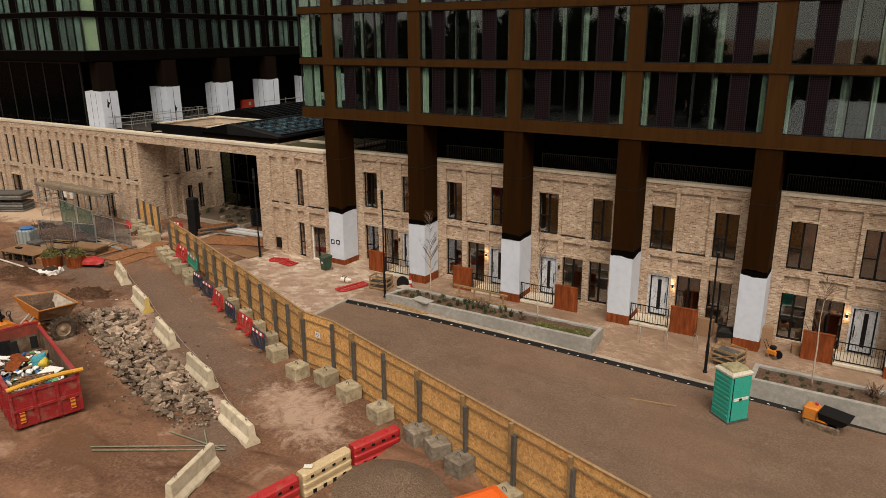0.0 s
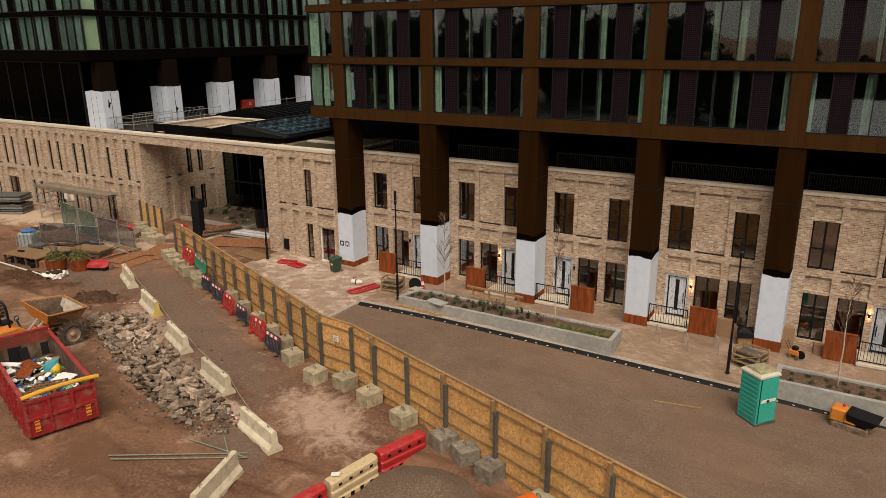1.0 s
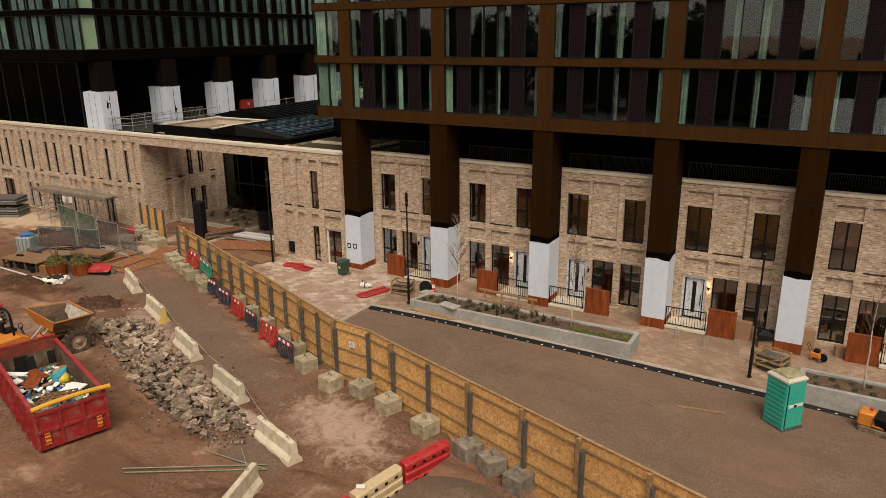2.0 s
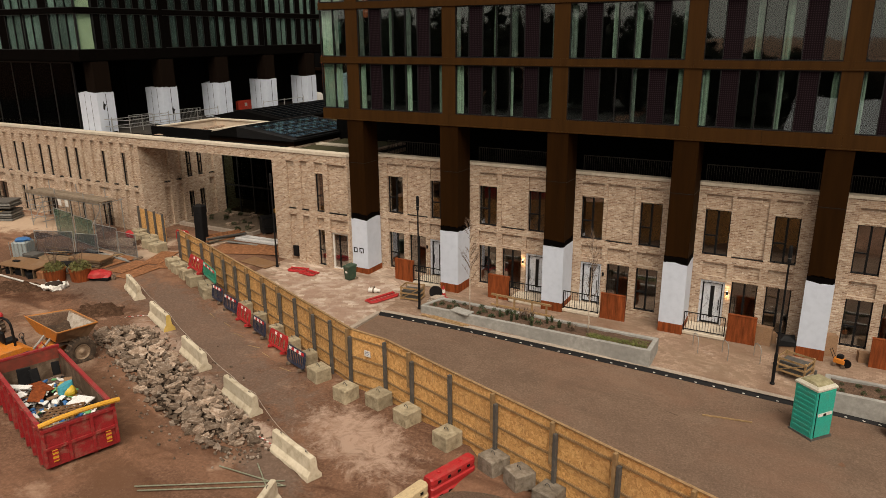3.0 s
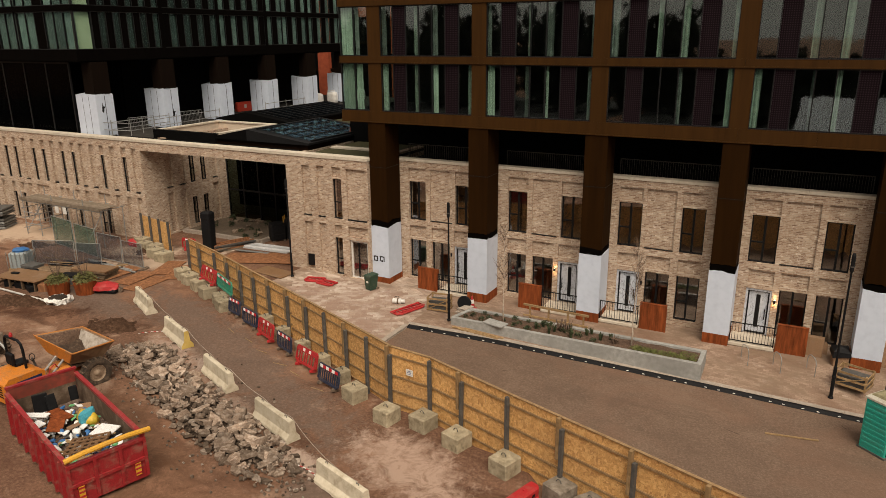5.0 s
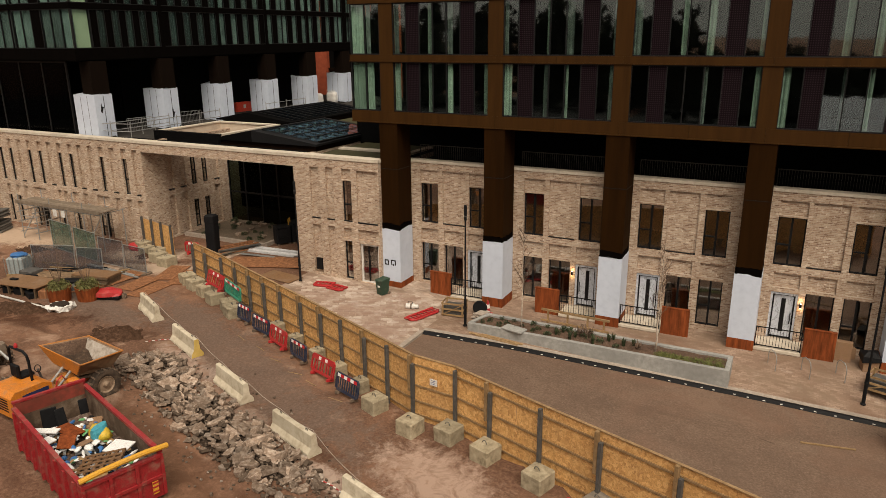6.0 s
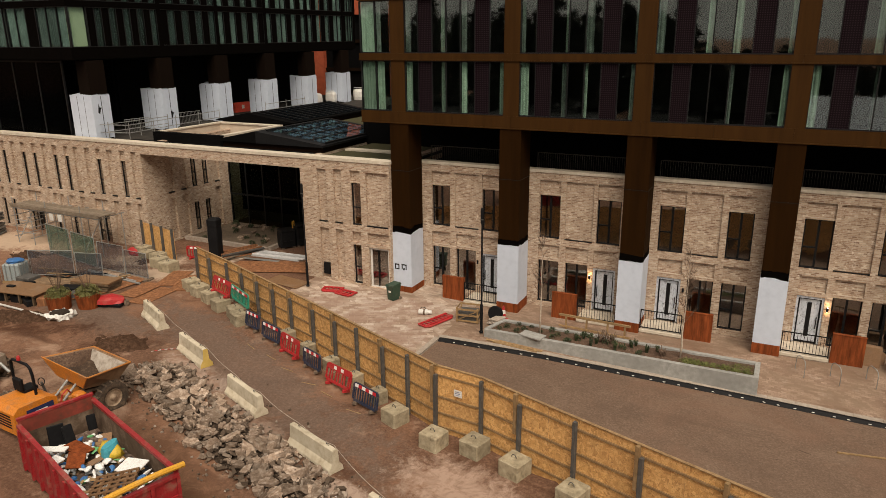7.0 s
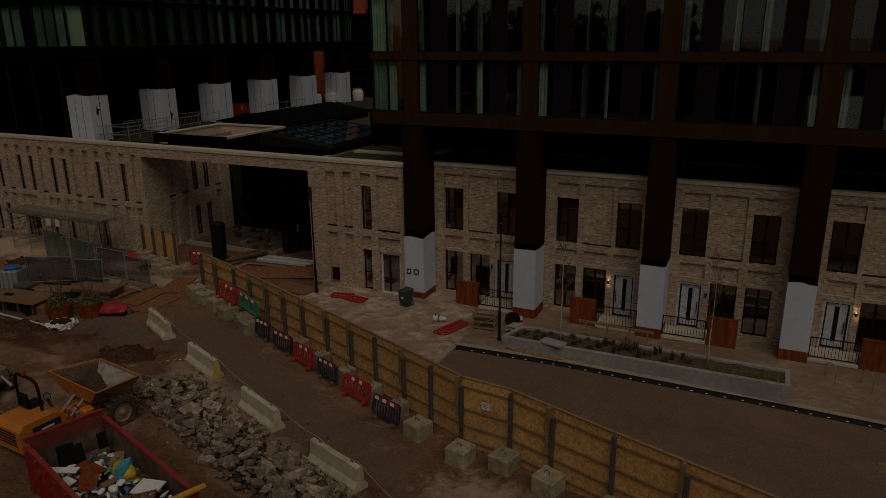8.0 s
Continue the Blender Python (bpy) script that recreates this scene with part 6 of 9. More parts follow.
# bucket: open tray with flared lip
outer = [[(0.95, -0.75, 1.3), (2.2, -0.85, 1.12), (2.2, 1.1, 1.12), (0.95, 1.1, 1.3)], [(0.80, -1.45, 2.0), (2.68, -1.18, 1.84), (2.68, 1.45, 1.84), (0.80, 1.80, 2.0)]]
inner_ = [[(1.0, -0.70, 1.36), (2.15, -0.80, 1.18), (2.15, 1.04, 1.18), (1.0, 1.04, 1.36)], [(0.86, -1.38, 2.0), (2.61, -1.12, 1.84), (2.61, 1.39, 1.84), (0.86, 1.73, 2.0)]]
tray = Mesh()
for ring in outer + inner_:
    tray.v += ring
for i in range(4):
    j = (i + 1) % 4
    tray.f += [(i, j, 4 + j, 4 + i), (8 + j, 8 + i, 12 + i, 12 + j), (4 + i, 4 + j, 12 + j, 12 + i)]
tray.f += [(3, 2, 1, 0), (8, 9, 10, 11)]
bucket = part("bucket", tray, grainy("muddy_orange_steel", (0.22, 0.13, 0.075), (0.13, 0.085, 0.058), (0.34, 0.21, 0.12), 2.2, 0.85, 0.4), dumper, "scraped orange tipping bucket caked with mud")
part("rear_plate", Mesh().rings([[(0.925, -0.78, 1.38), (0.925, 1.12, 1.38), (0.785, 1.83, 2.05), (0.785, -1.48, 2.05)], [(0.89, -0.78, 1.38), (0.89, 1.12, 1.38), (0.75, 1.83, 2.05), (0.75, -1.48, 2.05)]]), ORANGE, bucket, "orange rear plate")
part("lip", Mesh().path([(0.80, -1.42, 2.01), (2.68, -1.17, 1.85), (2.68, 1.44, 1.85), (0.80, 1.77, 2.01)], 0.035, 6), WORN, bucket)
BUCKET_SOIL = grainy("damp_soil", (0.06, 0.036, 0.023), (0.028, 0.018, 0.012), (0.13, 0.085, 0.058), 7, 0.9, 0.8, distance=0.05)
PALE_MUD = grainy("pale_dried_mud", (0.36, 0.31, 0.265), (0.17, 0.125, 0.095), (0.48, 0.43, 0.38), 4, 0.85, 0.4)
load = Mesh()
for i in range(8):
    for j in range(8):
        u, v = 0.98 + 1.35 * i / 7, -0.92 + 2.1 * j / 7
        load.v.append((u, v, 1.42 + 0.22 * v - 0.10 * u + 0.18 * noise.noise((u * 2, v * 2, 8))))
load.f = [(i * 8 + j, (i + 1) * 8 + j, (i + 1) * 8 + j + 1, i * 8 + j + 1) for i in range(7) for j in range(7)]
part("load", load, BUCKET_SOIL, bucket, "dark damp soil")
part("inner_lining", Mesh().rings([[(1.03, 1.03, 1.36), (2.12, 1.03, 1.2), (2.56, 1.37, 1.82), (0.90, 1.70, 1.97)], [(1.03, 1.01, 1.36), (2.12, 1.01, 1.2), (2.56, 1.35, 1.82), (0.90, 1.68, 1.97)]]), MULCH, bucket, "dark soil caked on the inside")
part("inner_lining", Mesh().rings([[(2.15, -0.78, 1.22), (2.15, 1.02, 1.22), (2.575, 1.36, 1.81), (2.575, -1.09, 1.81)], [(2.13, -0.78, 1.22), (2.13, 1.02, 1.22), (2.555, 1.36, 1.81), (2.555, -1.09, 1.81)]]), PALE_MUD, bucket, "scraped pale mud on the inside")

# grey machine parked behind the dumper
grey = thing("site_machine", "mud-caked grey site machine on rubber wheels", "machine", at=pose(-37.45, 16.0, 0.44, 0, 0, 8) @ Matrix.Diagonal((1, 1, 0.86, 1)))
part("body", Mesh().soft_box(-2.6, -0.7, 0.75, 0.25, 0.75, 1.35, 0.08), MUD, grey)
part("engine_box", Mesh().soft_box(-2.4, -0.6, 1.352, -0.4, 0.65, 2.0, 0.10), PALE_MUD, grey, "pale dusty engine box")
part("guard_frame", Mesh().path([(-0.35, -0.62, 1.36), (-0.3, -0.62, 1.95), (-0.3, 0.65, 1.95), (-0.35, 0.65, 1.36)], 0.04, 6), POST_GREY, grey)
part("front_ram", Mesh().tube((0.2, -0.4, 1.0), (0.65, -0.4, 0.6), 0.06, 8), GALV, grey)
part("front_ram", Mesh().tube((0.2, 0.4, 1.0), (0.65, 0.4, 0.6), 0.06, 8), GALV, grey)
for u, v in ((-0.25, -0.75), (-0.25, 0.8), (-2.1, -0.75), (-2.1, 0.8)):
    wheel(pose(u, v, 0.5, 90, 0, 0), grey, 0.5, 0.36)

# ---- gravel heap, water-filled barriers, machine roof close to the camera ----
heap = Mesh()
for i in range(33):
    for j in range(33):
        u, v = -1 + i / 16, -1 + j / 16
        r = min(1.0, math.hypot(u, v))
        x, y = -11.6 + u * 2.6, 16.15 + v * 2.0
        heap.v.append((x, y, ground_z(x) - 0.05 + 1.05 * (1 - r) ** 0.9 * (1 - 0.15 * r) + 0.05 * noise.noise((x * 2, y * 2, 0)) * (1 - r)))
heap.f = [(i * 33 + j, (i + 1) * 33 + j, (i + 1) * 33 + j + 1, i * 33 + j + 1) for i in range(32) for j in range(32)]
GRAVEL = grainy("brown_gravel", (0.145, 0.096, 0.066), (0.05, 0.032, 0.022), (0.30, 0.225, 0.168), 22, 0.95, 1.0, 0.3, distance=0.05)
single("gravel_heap", heap, GRAVEL, "low heap of brown gravel beside the hoarding", "gravel", kind="stuff", smooth=True)


def water_barrier(x, y, a, material, colour, length=1.95, tilt=0.0):
    b = thing("water_barrier", colour + " plastic water-filled road barrier with moulded ribs", "barrier", at=pose(x, y, ground_z(x) - 0.02 + tilt, 0, 0, a), group="water-filled barriers")
    L = length / 2
    prof = [(-0.25, 0.0), (0.25, 0.0), (0.25, 0.14), (0.2, 0.2), (0.2, 0.3), (0.235, 0.34), (0.235, 0.44), (0.19, 0.48), (0.19, 0.58), (0.22, 0.62), (0.21, 0.76), (0.15, 0.82), (-0.15, 0.82), (-0.21, 0.76), (-0.22, 0.62), (-0.19, 0.58), (-0.19, 0.48), (-0.235, 0.44), (-0.235, 0.34), (-0.2, 0.3), (-0.2, 0.2), (-0.25, 0.14)]
    body = Mesh().rings([[(-L, p * 0.8, z) for p, z in prof], [(-L + 0.08, p, z) for p, z in prof], [(L - 0.08, p, z) for p, z in prof], [(L, p * 0.8, z) for p, z in prof]])
    part("body", body, material, b)
    for u in (-0.62, -0.2, 0.2, 0.62):
        part("fork_slot", Mesh().box(u * L - 0.07, -0.262, 0.02, u * L + 0.07, -0.245, 0.16), BLACK_METAL, b)
    for u in (-0.66, -0.22, 0.22, 0.66):
        part("lifting_slot", Mesh().box(u * L - 0.06, -0.236, 0.60, u * L + 0.06, -0.205, 0.68), BLACK_METAL, b)
    for u in (-0.5, 0.5):
        part("filler_cap", Mesh().lathe([(0.07, 0.818), (0.07, 0.85), (0.05, 0.86)], 12, pose(u * L, 0, 0)), material, b)
    part("coupling", Mesh().box(L, -0.06, 0.1, L + 0.07, 0.06, 0.75), material, b)


water_barrier(-13.7, 17.45, 72, RED, "red", 1.95)
water_barrier(-14.2, 15.35, 79, CREAM, "cream", 2.0)
water_barrier(-14.6, 13.25, 79, RED, "red", 1.95)
single("notice_card", Mesh().box(-0.14, -0.1, 0, 0.14, 0.1, 0.012), WHITE, "white printed card lying on a cream barrier", "card", at=pose(-14.36, 14.75, ground_z(-14.4) + 0.84, 0, 0, 30))
excavator = thing("excavator", "orange excavator cab seen from above beside the hoarding", "excavator", at=pose(-7.95, 14.7, -0.15, 0, 0, 58))
part("cab_roof", Mesh().rings([[(-0.95, -0.8, 1.55), (0.95, -0.8, 1.55), (0.95, 0.8, 1.55), (-0.95, 0.8, 1.55)], [(-0.95, -0.8, 1.62), (0.95, -0.8, 1.62), (0.95, 0.8, 1.62), (-0.95, 0.8, 1.62)], [(-0.7, -0.55, 1.72), (0.7, -0.55, 1.72), (0.7, 0.55, 1.72), (-0.7, 0.55, 1.72)]]), BRIGHT_ORANGE, excavator, "bright orange cab roof")
part("cab", Mesh().soft_box(-0.85, -0.7, 0.25, 0.85, 0.7, 1.548, 0.05), BLACK_METAL, excavator)
part("track", Mesh().soft_box(-1.1, -0.9, -0.5, 1.1, -0.5, 0.1, 0.12), RUBBER, excavator)
part("track", Mesh().soft_box(-1.1, 0.5, -0.5, 1.1, 0.9, 0.1, 0.12), RUBBER, excavator)
part("undercarriage", Mesh().box(-0.7, -0.49, -0.3, 0.7, 0.49, 0.249), POST_GREY, excavator)

# ---- planting beds ----
LEAF = grainy("dark_green_leaf", (0.042, 0.055, 0.024), (0.02, 0.028, 0.013), (0.075, 0.09, 0.04), 6, 0.7, 0.0, pieces=0.4)
LIME = grainy("lime_green_leaf", (0.125, 0.135, 0.04), (0.075, 0.085, 0.025), (0.20, 0.20, 0.07), 6, 0.7, 0.0, pieces=0.3)
FERN = grainy("olive_green_leaf", (0.15, 0.145, 0.05), (0.08, 0.08, 0.03), (0.25, 0.23, 0.085), 6, 0.7, 0.0, pieces=0.3)
TWIG = grainy("brown_twig", (0.13, 0.085, 0.06), (0.08, 0.05, 0.035), (0.19, 0.13, 0.10), 8, 0.85, 0.0)
BARK = grainy("pale_birch_bark", (0.46, 0.38, 0.31), (0.26, 0.19, 0.15), (0.60, 0.52, 0.45), 6, 0.8, 0.2)


def tuft(rnd, n, r, h, width, droop):
    """A clump of narrow arching leaves."""
    me = Mesh()
    for _ in range(n):
        a, l = rnd.uniform(0, 2 * math.pi), rnd.uniform(0.6, 1.1)
        d, s = Vector((math.cos(a), math.sin(a), 0)), Vector((-math.sin(a), math.cos(a), 0)) * width
        p0 = Vector((rnd.uniform(-r, r) * 0.3, rnd.uniform(-r, r) * 0.3, 0))
        p1 = p0 + d * r * 0.55 * l + Vector((0, 0, h * l))
        p2 = p0 + d * r * l * 1.1 + Vector((0, 0, h * l * (1 - droop)))
        me.quad(p0 - s, p0 + s, p1 + s, p1 - s)
        me.quad(p1 - s, p1 + s, p2)
    return me


def bush(rnd, n, r, h, leaf):
    """A rounded clump of many small leaves with gaps."""
    me = Mesh()
    for _ in range(n):
        a, b, k = rnd.uniform(0, 2 * math.pi), rnd.uniform(0.0, 1.4), rnd.uniform(0.55, 1.0)
        c = Vector((r * k * math.cos(a) * math.cos(b * 0.9), r * k * math.sin(a) * math.cos(b * 0.9), h * (0.1 + 0.9 * k * math.sin(b))))
        m = Matrix.Translation(c) @ pose(0, 0, 0, rnd.uniform(-70, 70), rnd.uniform(-70, 70), rnd.uniform(0, 360))
        s = leaf * rnd.uniform(0.6, 1.2)
        me.quad(*[m @ Vector(p) for p in ((-s, 0, 0), (0, -s * 0.45, 0), (s, 0, 0), (0, s * 0.45, 0))])
    return me


pr = random.Random(21)
bush_meshes = [bush(pr, 90, 0.22, 0.26, 0.055).data("foliage", LEAF) for _ in range(4)]
spiky = [tuft(pr, 30, 0.42, 0.42, 0.014, 0.3).data("foliage", TWIG) for _ in range(2)]
limes = [tuft(pr, 110, 0.40, 0.17, 0.010, 0.6).data("foliage", LIME) for _ in range(3)]
darks = [tuft(pr, 40, 0.16, 0.42, 0.016, 0.15).data("foliage", LEAF) for _ in range(2)]


def plant(mesh, x, y, z, label, group, s=1.0):
    ob = new("shrub", mesh)
    ob.matrix_basis = pose(x, y, z, 0, 0, pr.uniform(0, 360)) @ Matrix.Scale(s * pr.uniform(0.8, 1.2), 4)
    tagged(ob, label, "plant", group)


def planter(x0, x1, y0, y1, top, slant):
    p = thing("planter", "long raised planting bed with a smooth grey concrete wall", "planter")
    part("front_wall", Mesh().soft_box(x0, y0, -1.0, x1, y0 + 0.2, top, 0.012), CONCRETE, p)
    part("back_wall", Mesh().soft_box(x0 + slant, y1 - 0.2, -1.0, x1, y1, top, 0.012), CONCRETE, p)
    part("end_wall", Mesh().soft_box(x1 - 0.2, y0 + 0.201, -1.0, x1, y1 - 0.201, top, 0.012), CONCRETE, p)
    part("end_wall", Mesh().rings([[(x0, y0 + 0.201, z), (x0 + 0.2, y0 + 0.201, z), (x0 + slant + 0.2, y1 - 0.201, z), (x0 + slant, y1 - 0.201, z)] for z in (-1.0, top)]), CONCRETE, p)
    soil = Mesh()
    nx, ny = 40, 6
    for i in range(nx + 1):
        for j in range(ny + 1):
            x, y = x0 + 0.15 + (x1 - x0 - 0.3) * i / nx, y0 + 0.15 + (y1 - y0 - 0.3) * j / ny
            soil.v.append((x, y, top - 0.10 + 0.06 * noise.noise((x * 1.7, y * 1.7, 2)) + 0.05 * math.sin(math.pi * j / ny)))
    soil.f = [(i * (ny + 1) + j, (i + 1) * (ny + 1) + j, (i + 1) * (ny + 1) + j + 1, i * (ny + 1) + j + 1) for i in range(nx) for j in range(ny)]
    part("soil", soil, MULCH, p, "dark brown bark mulch")


planter(-21.85, -10.1, 29.25, 30.85, 0.52, 0.35)
planter(-3.3, 9.0, 29.3, 31.0, 0.30, 0.0)
g1, g2 = "plants in the long bed", "plants in the second bed"
for i in range(15):
    plant(bush_meshes[i % 4], -21.2 + i * 0.27 + pr.uniform(-0.1, 0.1), 29.7 + (i % 3) * 0.38 + pr.uniform(-0.1, 0.1), 0.44, "small dark green shrub in bark mulch", g1, 0.75)
for i in range(15):
    plant(darks[i % 2] if i % 3 else bush_meshes[i % 4], -18.0 + i * 0.27 + pr.uniform(-0.1, 0.1), 29.65 + (i % 4) * 0.27, 0.42, "small upright dark green plant in bark mulch", g1, 0.9)
for x, y in ((-16.3, 30.2), (-13.9, 29.85), (-16.6, 30.3)):
    plant(spiky[0], x, y, 0.43, "brown spiky grass in bark mulch", g1, 1.1)
for i in range(5):
    plant(limes[i % 3], -12.9 + (i % 5) * 0.36 + pr.uniform(-0.1, 0.1), 29.75 + (i // 5) * 0.5, 0.42, "bright lime-green grass clump in bark mulch", g1, 0.75)
for i in range(4):
    plant(limes[i % 3], -10.95 + (i % 2) * 0.4, 29.7 + (i // 2) * 0.45, 0.42, "bright lime-green grass clump in bark mulch", g1, 0.65)
for i in range(14):
    plant(bush_meshes[i % 4], -2.6 + (i // 2) * 0.62 + pr.uniform(-0.15, 0.15), 29.75 + (i % 2) * 0.6 + pr.uniform(-0.1, 0.1), 0.22, "small dark green shrub in bark mulch", g2, 0.6)
plant(spiky[1], 1.2, 30.2, 0.22, "brown spiky grass in bark mulch", g2, 1.4)
single("paving_slab", Mesh().soft_box(-0.55, -0.3, 0, 0.55, 0.3, 0.06, 0.01), CONCRETE, "loose grey concrete slab resting on the planter's rim", "slab", at=pose(-19.55, 29.45, 0.525, 0, 0, -12))


def young_tree(x, y, z, seed, height):
    """A bare young birch: tapered pale trunk, ascending limbs and fine twigs."""
    rnd = random.Random(seed)
    t = thing("young_birch_tree", "bare young birch tree with a thin pale trunk", "tree", at=pose(x, y, z), group="young street trees")
    pts = [Vector((0, 0, 0))]
    for i in range(1, 9):
        pts.append(Vector((pts[-1].x + rnd.uniform(-0.035, 0.035), pts[-1].y + rnd.uniform(-0.035, 0.035), height * i / 8)))
    trunk = Mesh()
    rings = [[p + Vector((r * math.cos(k * math.pi / 4), r * math.sin(k * math.pi / 4), 0)) for k in range(8)] for p, r in zip(pts, [0.040 - 0.0042 * i for i in range(9)])]
    trunk.rings(rings)
    part("trunk", trunk, BARK, t, smooth=True)
    twigs = Mesh()
    for i in range(26):
        h = rnd.uniform(0.32, 0.97)
        k = min(7, int(h * 8))
        p = pts[k].lerp(pts[k + 1], h * 8 - k)
        a = rnd.uniform(0, 2 * math.pi)
        l = rnd.uniform(0.5, 1.25) * (1.15 - h)
        q = p + Vector((math.cos(a) * l * 0.55, math.sin(a) * l * 0.55, l * 0.95))
        twigs.tube(p, q, 0.011, 4, 0.005)
        for _ in range(5):
            s = p.lerp(q, rnd.uniform(0.3, 1.0))
            b = a + rnd.uniform(-1.2, 1.2)
            e = s + Vector((math.cos(b) * 0.22, math.sin(b) * 0.22, rnd.uniform(0.15, 0.42)))
            twigs.tube(s, e, 0.0055, 3, 0.003)
            twigs.tube(s.lerp(e, 0.5), s.lerp(e, 0.5) + Vector((math.cos(b + 1) * 0.12, math.sin(b + 1) * 0.12, 0.16)), 0.004, 3, 0.002)
    part("crown", twigs, TWIG, t, "bare brown twigs")


young_tree(-19.35, 29.95, 0.42, 1, 4.7)
young_tree(-13.2, 30.0, 0.42, 2, 4.8)
young_tree(-1.0, 29.95, 0.2, 3, 4.8)


def lamp_post(x, y, z, height):
    p = thing("lamp_post", "slim black street lamp column", "street lamp", at=pose(x, y, z), group="street lamp columns")
    part("column_base", Mesh().lathe([(0.10, 0), (0.10, 0.05), (0.068, 0.08), (0.068, 1.35), (0.05, 1.42)], 14), BLACK_METAL, p, smooth=False)
    part("column", Mesh().lathe([(0.046, 1.421), (0.038, height - 0.75)], 12), BLACK_METAL, p)
    part("lamp_head", Mesh().lathe([(0.045, height - 0.749), (0.075, height - 0.7), (0.075, height - 0.08), (0.05, height)], 14), BLACK_METAL, p)
    part("lens", Mesh().lathe([(0.078, height - 0.55), (0.078, height - 0.50)], 14), POST_GREY, p, "frosted lens ring")
    part("collar", Mesh().lathe([(0.075, 0.9), (0.09, 0.95), (0.075, 1.0)], 12), BLACK_METAL, p)


lamp_post(-33.05, 30.95, 0.40, 5.75)
lamp_post(-22.1, 29.55, 0.2, 6.0)
lamp_post(-5.2, 30.35, pavement_z(-5.2, 30.35), 6.1)

# ---- portable toilet ----
LZ = ground_z(-3.6)
loo = thing("portable_toilet", "turquoise portable toilet with a dirty off-white roof", "portable toilet", at=pose(-3.62, 27.3, LZ, 0, 0, -38) @ Matrix.Diagonal((0.93, 0.93, 0.985, 1)))
part("base", Mesh().box(-0.56, -0.56, 0, 0.56, 0.56, 0.12), POST_GREY, loo)
part("body", Mesh().soft_box(-0.52, -0.52, 0.121, 0.52, 0.52, 2.05, 0.03), TURQUOISE, loo)
for i in range(9):
    part("wall_rib", Mesh().box(-0.44, -0.545, 0.3 + i * 0.19, 0.44, -0.521, 0.38 + i * 0.19), TURQUOISE, loo)
door = part("door", Mesh().box(0.521, -0.42, 0.16, 0.555, 0.42, 1.98), TURQUOISE, loo)
part("door_seam", Mesh().box(0.521, -0.445, 0.16, 0.54, -0.422, 2.0), BLACK_METAL, door)
part("latch_plate", Mesh().box(0.556, -0.38, 1.02, 0.572, 0.38, 1.14), WHITE, door, "white latch strip")
part("latch", Mesh().box(0.5725, -0.1, 1.04, 0.60, 0.02, 1.12), BLACK_METAL, door)
part("roof_rim", Mesh().rings([[(-0.55, -0.55, 2.051), (0.55, -0.55, 2.051), (0.55, 0.55, 2.051), (-0.55, 0.55, 2.051)], [(-0.55, -0.55, 2.12), (0.55, -0.55, 2.12), (0.55, 0.55, 2.12), (-0.55, 0.55, 2.12)], [(-0.46, -0.46, 2.21), (0.46, -0.46, 2.21), (0.46, 0.46, 2.21), (-0.46, 0.46, 2.21)]]), plastic("dirty_offwhite_plastic", (0.55, 0.52, 0.44), 0.5), loo, "dirty off-white roof")
part("roof_top", Mesh().rings([[(-0.44, -0.44, 2.212), (0.44, -0.44, 2.212), (0.44, 0.44, 2.212), (-0.44, 0.44, 2.212)], [(-0.25, -0.4, 2.30), (0.25, -0.4, 2.30), (0.25, 0.4, 2.30), (-0.25, 0.4, 2.30)]]), grainy("algae_stained_roof", (0.28, 0.25, 0.15), (0.18, 0.15, 0.08), (0.40, 0.36, 0.24), 5, 0.8, 0.2), loo, "algae-stained translucent roof top")
part("vent_pipe", Mesh().tube((-0.35, 0.3, 2.2), (-0.35, 0.3, 2.42), 0.05, 10), POST_GREY, loo)

# ---- small orange machines ----
md = thing("mini_dumper", "small orange and black tracked dumper parked by the planter", "dumper", at=pose(-0.35, 28.55, ground_z(-0.45), 0, 0, -12) @ Matrix.Scale(0.78, 4))
part("track", Mesh().soft_box(-0.9, -0.45, 0, 0.8, -0.2, 0.4, 0.1), RUBBER, md)
part("track", Mesh().soft_box(-0.9, 0.2, 0, 0.8, 0.45, 0.4, 0.1), RUBBER, md)
part("engine_cover", Mesh().soft_box(-0.95, -0.38, 0.402, -0.25, 0.38, 1.05, 0.08), ORANGE, md)
part("side_guard", Mesh().rings([[(-0.25, -0.42, 0.45), (0.25, -0.42, 0.45), (0.25, -0.36, 0.45), (-0.25, -0.36, 0.45)], [(-0.25, -0.42, 0.95), (-0.05, -0.42, 0.62), (-0.05, -0.36, 0.62), (-0.25, -0.36, 0.95)]]), ORANGE, md)
part("hopper", Mesh().rings([[(-0.15, -0.4, 0.5), (0.9, -0.4, 0.5), (0.9, 0.4, 0.5), (-0.15, 0.4, 0.5)], [(-0.22, -0.55, 0.98), (1.2, -0.55, 0.88), (1.2, 0.55, 0.88), (-0.22, 0.55, 0.98)]]), BLACK_METAL, md)
part("filler_cap", Mesh().lathe([(0.08, 1.05), (0.08, 1.14), (0.05, 1.18)], 12, pose(-0.45, 0.1, 0)), RED, md)
saw = thing("floor_saw", "small orange wheeled floor saw standing on the pavement", "floor saw", at=pose(-2.8, 32.5, 0.10, 0, 0, -20) @ Matrix.Scale(0.72, 4))
part("engine", Mesh().soft_box(-0.35, -0.2, 0.22, 0.3, 0.2, 0.52, 0.05), ORANGE, saw)
part("motor", Mesh().soft_box(-0.2, -0.15, 0.521, 0.15, 0.15, 0.75, 0.05), BLACK_METAL, saw)
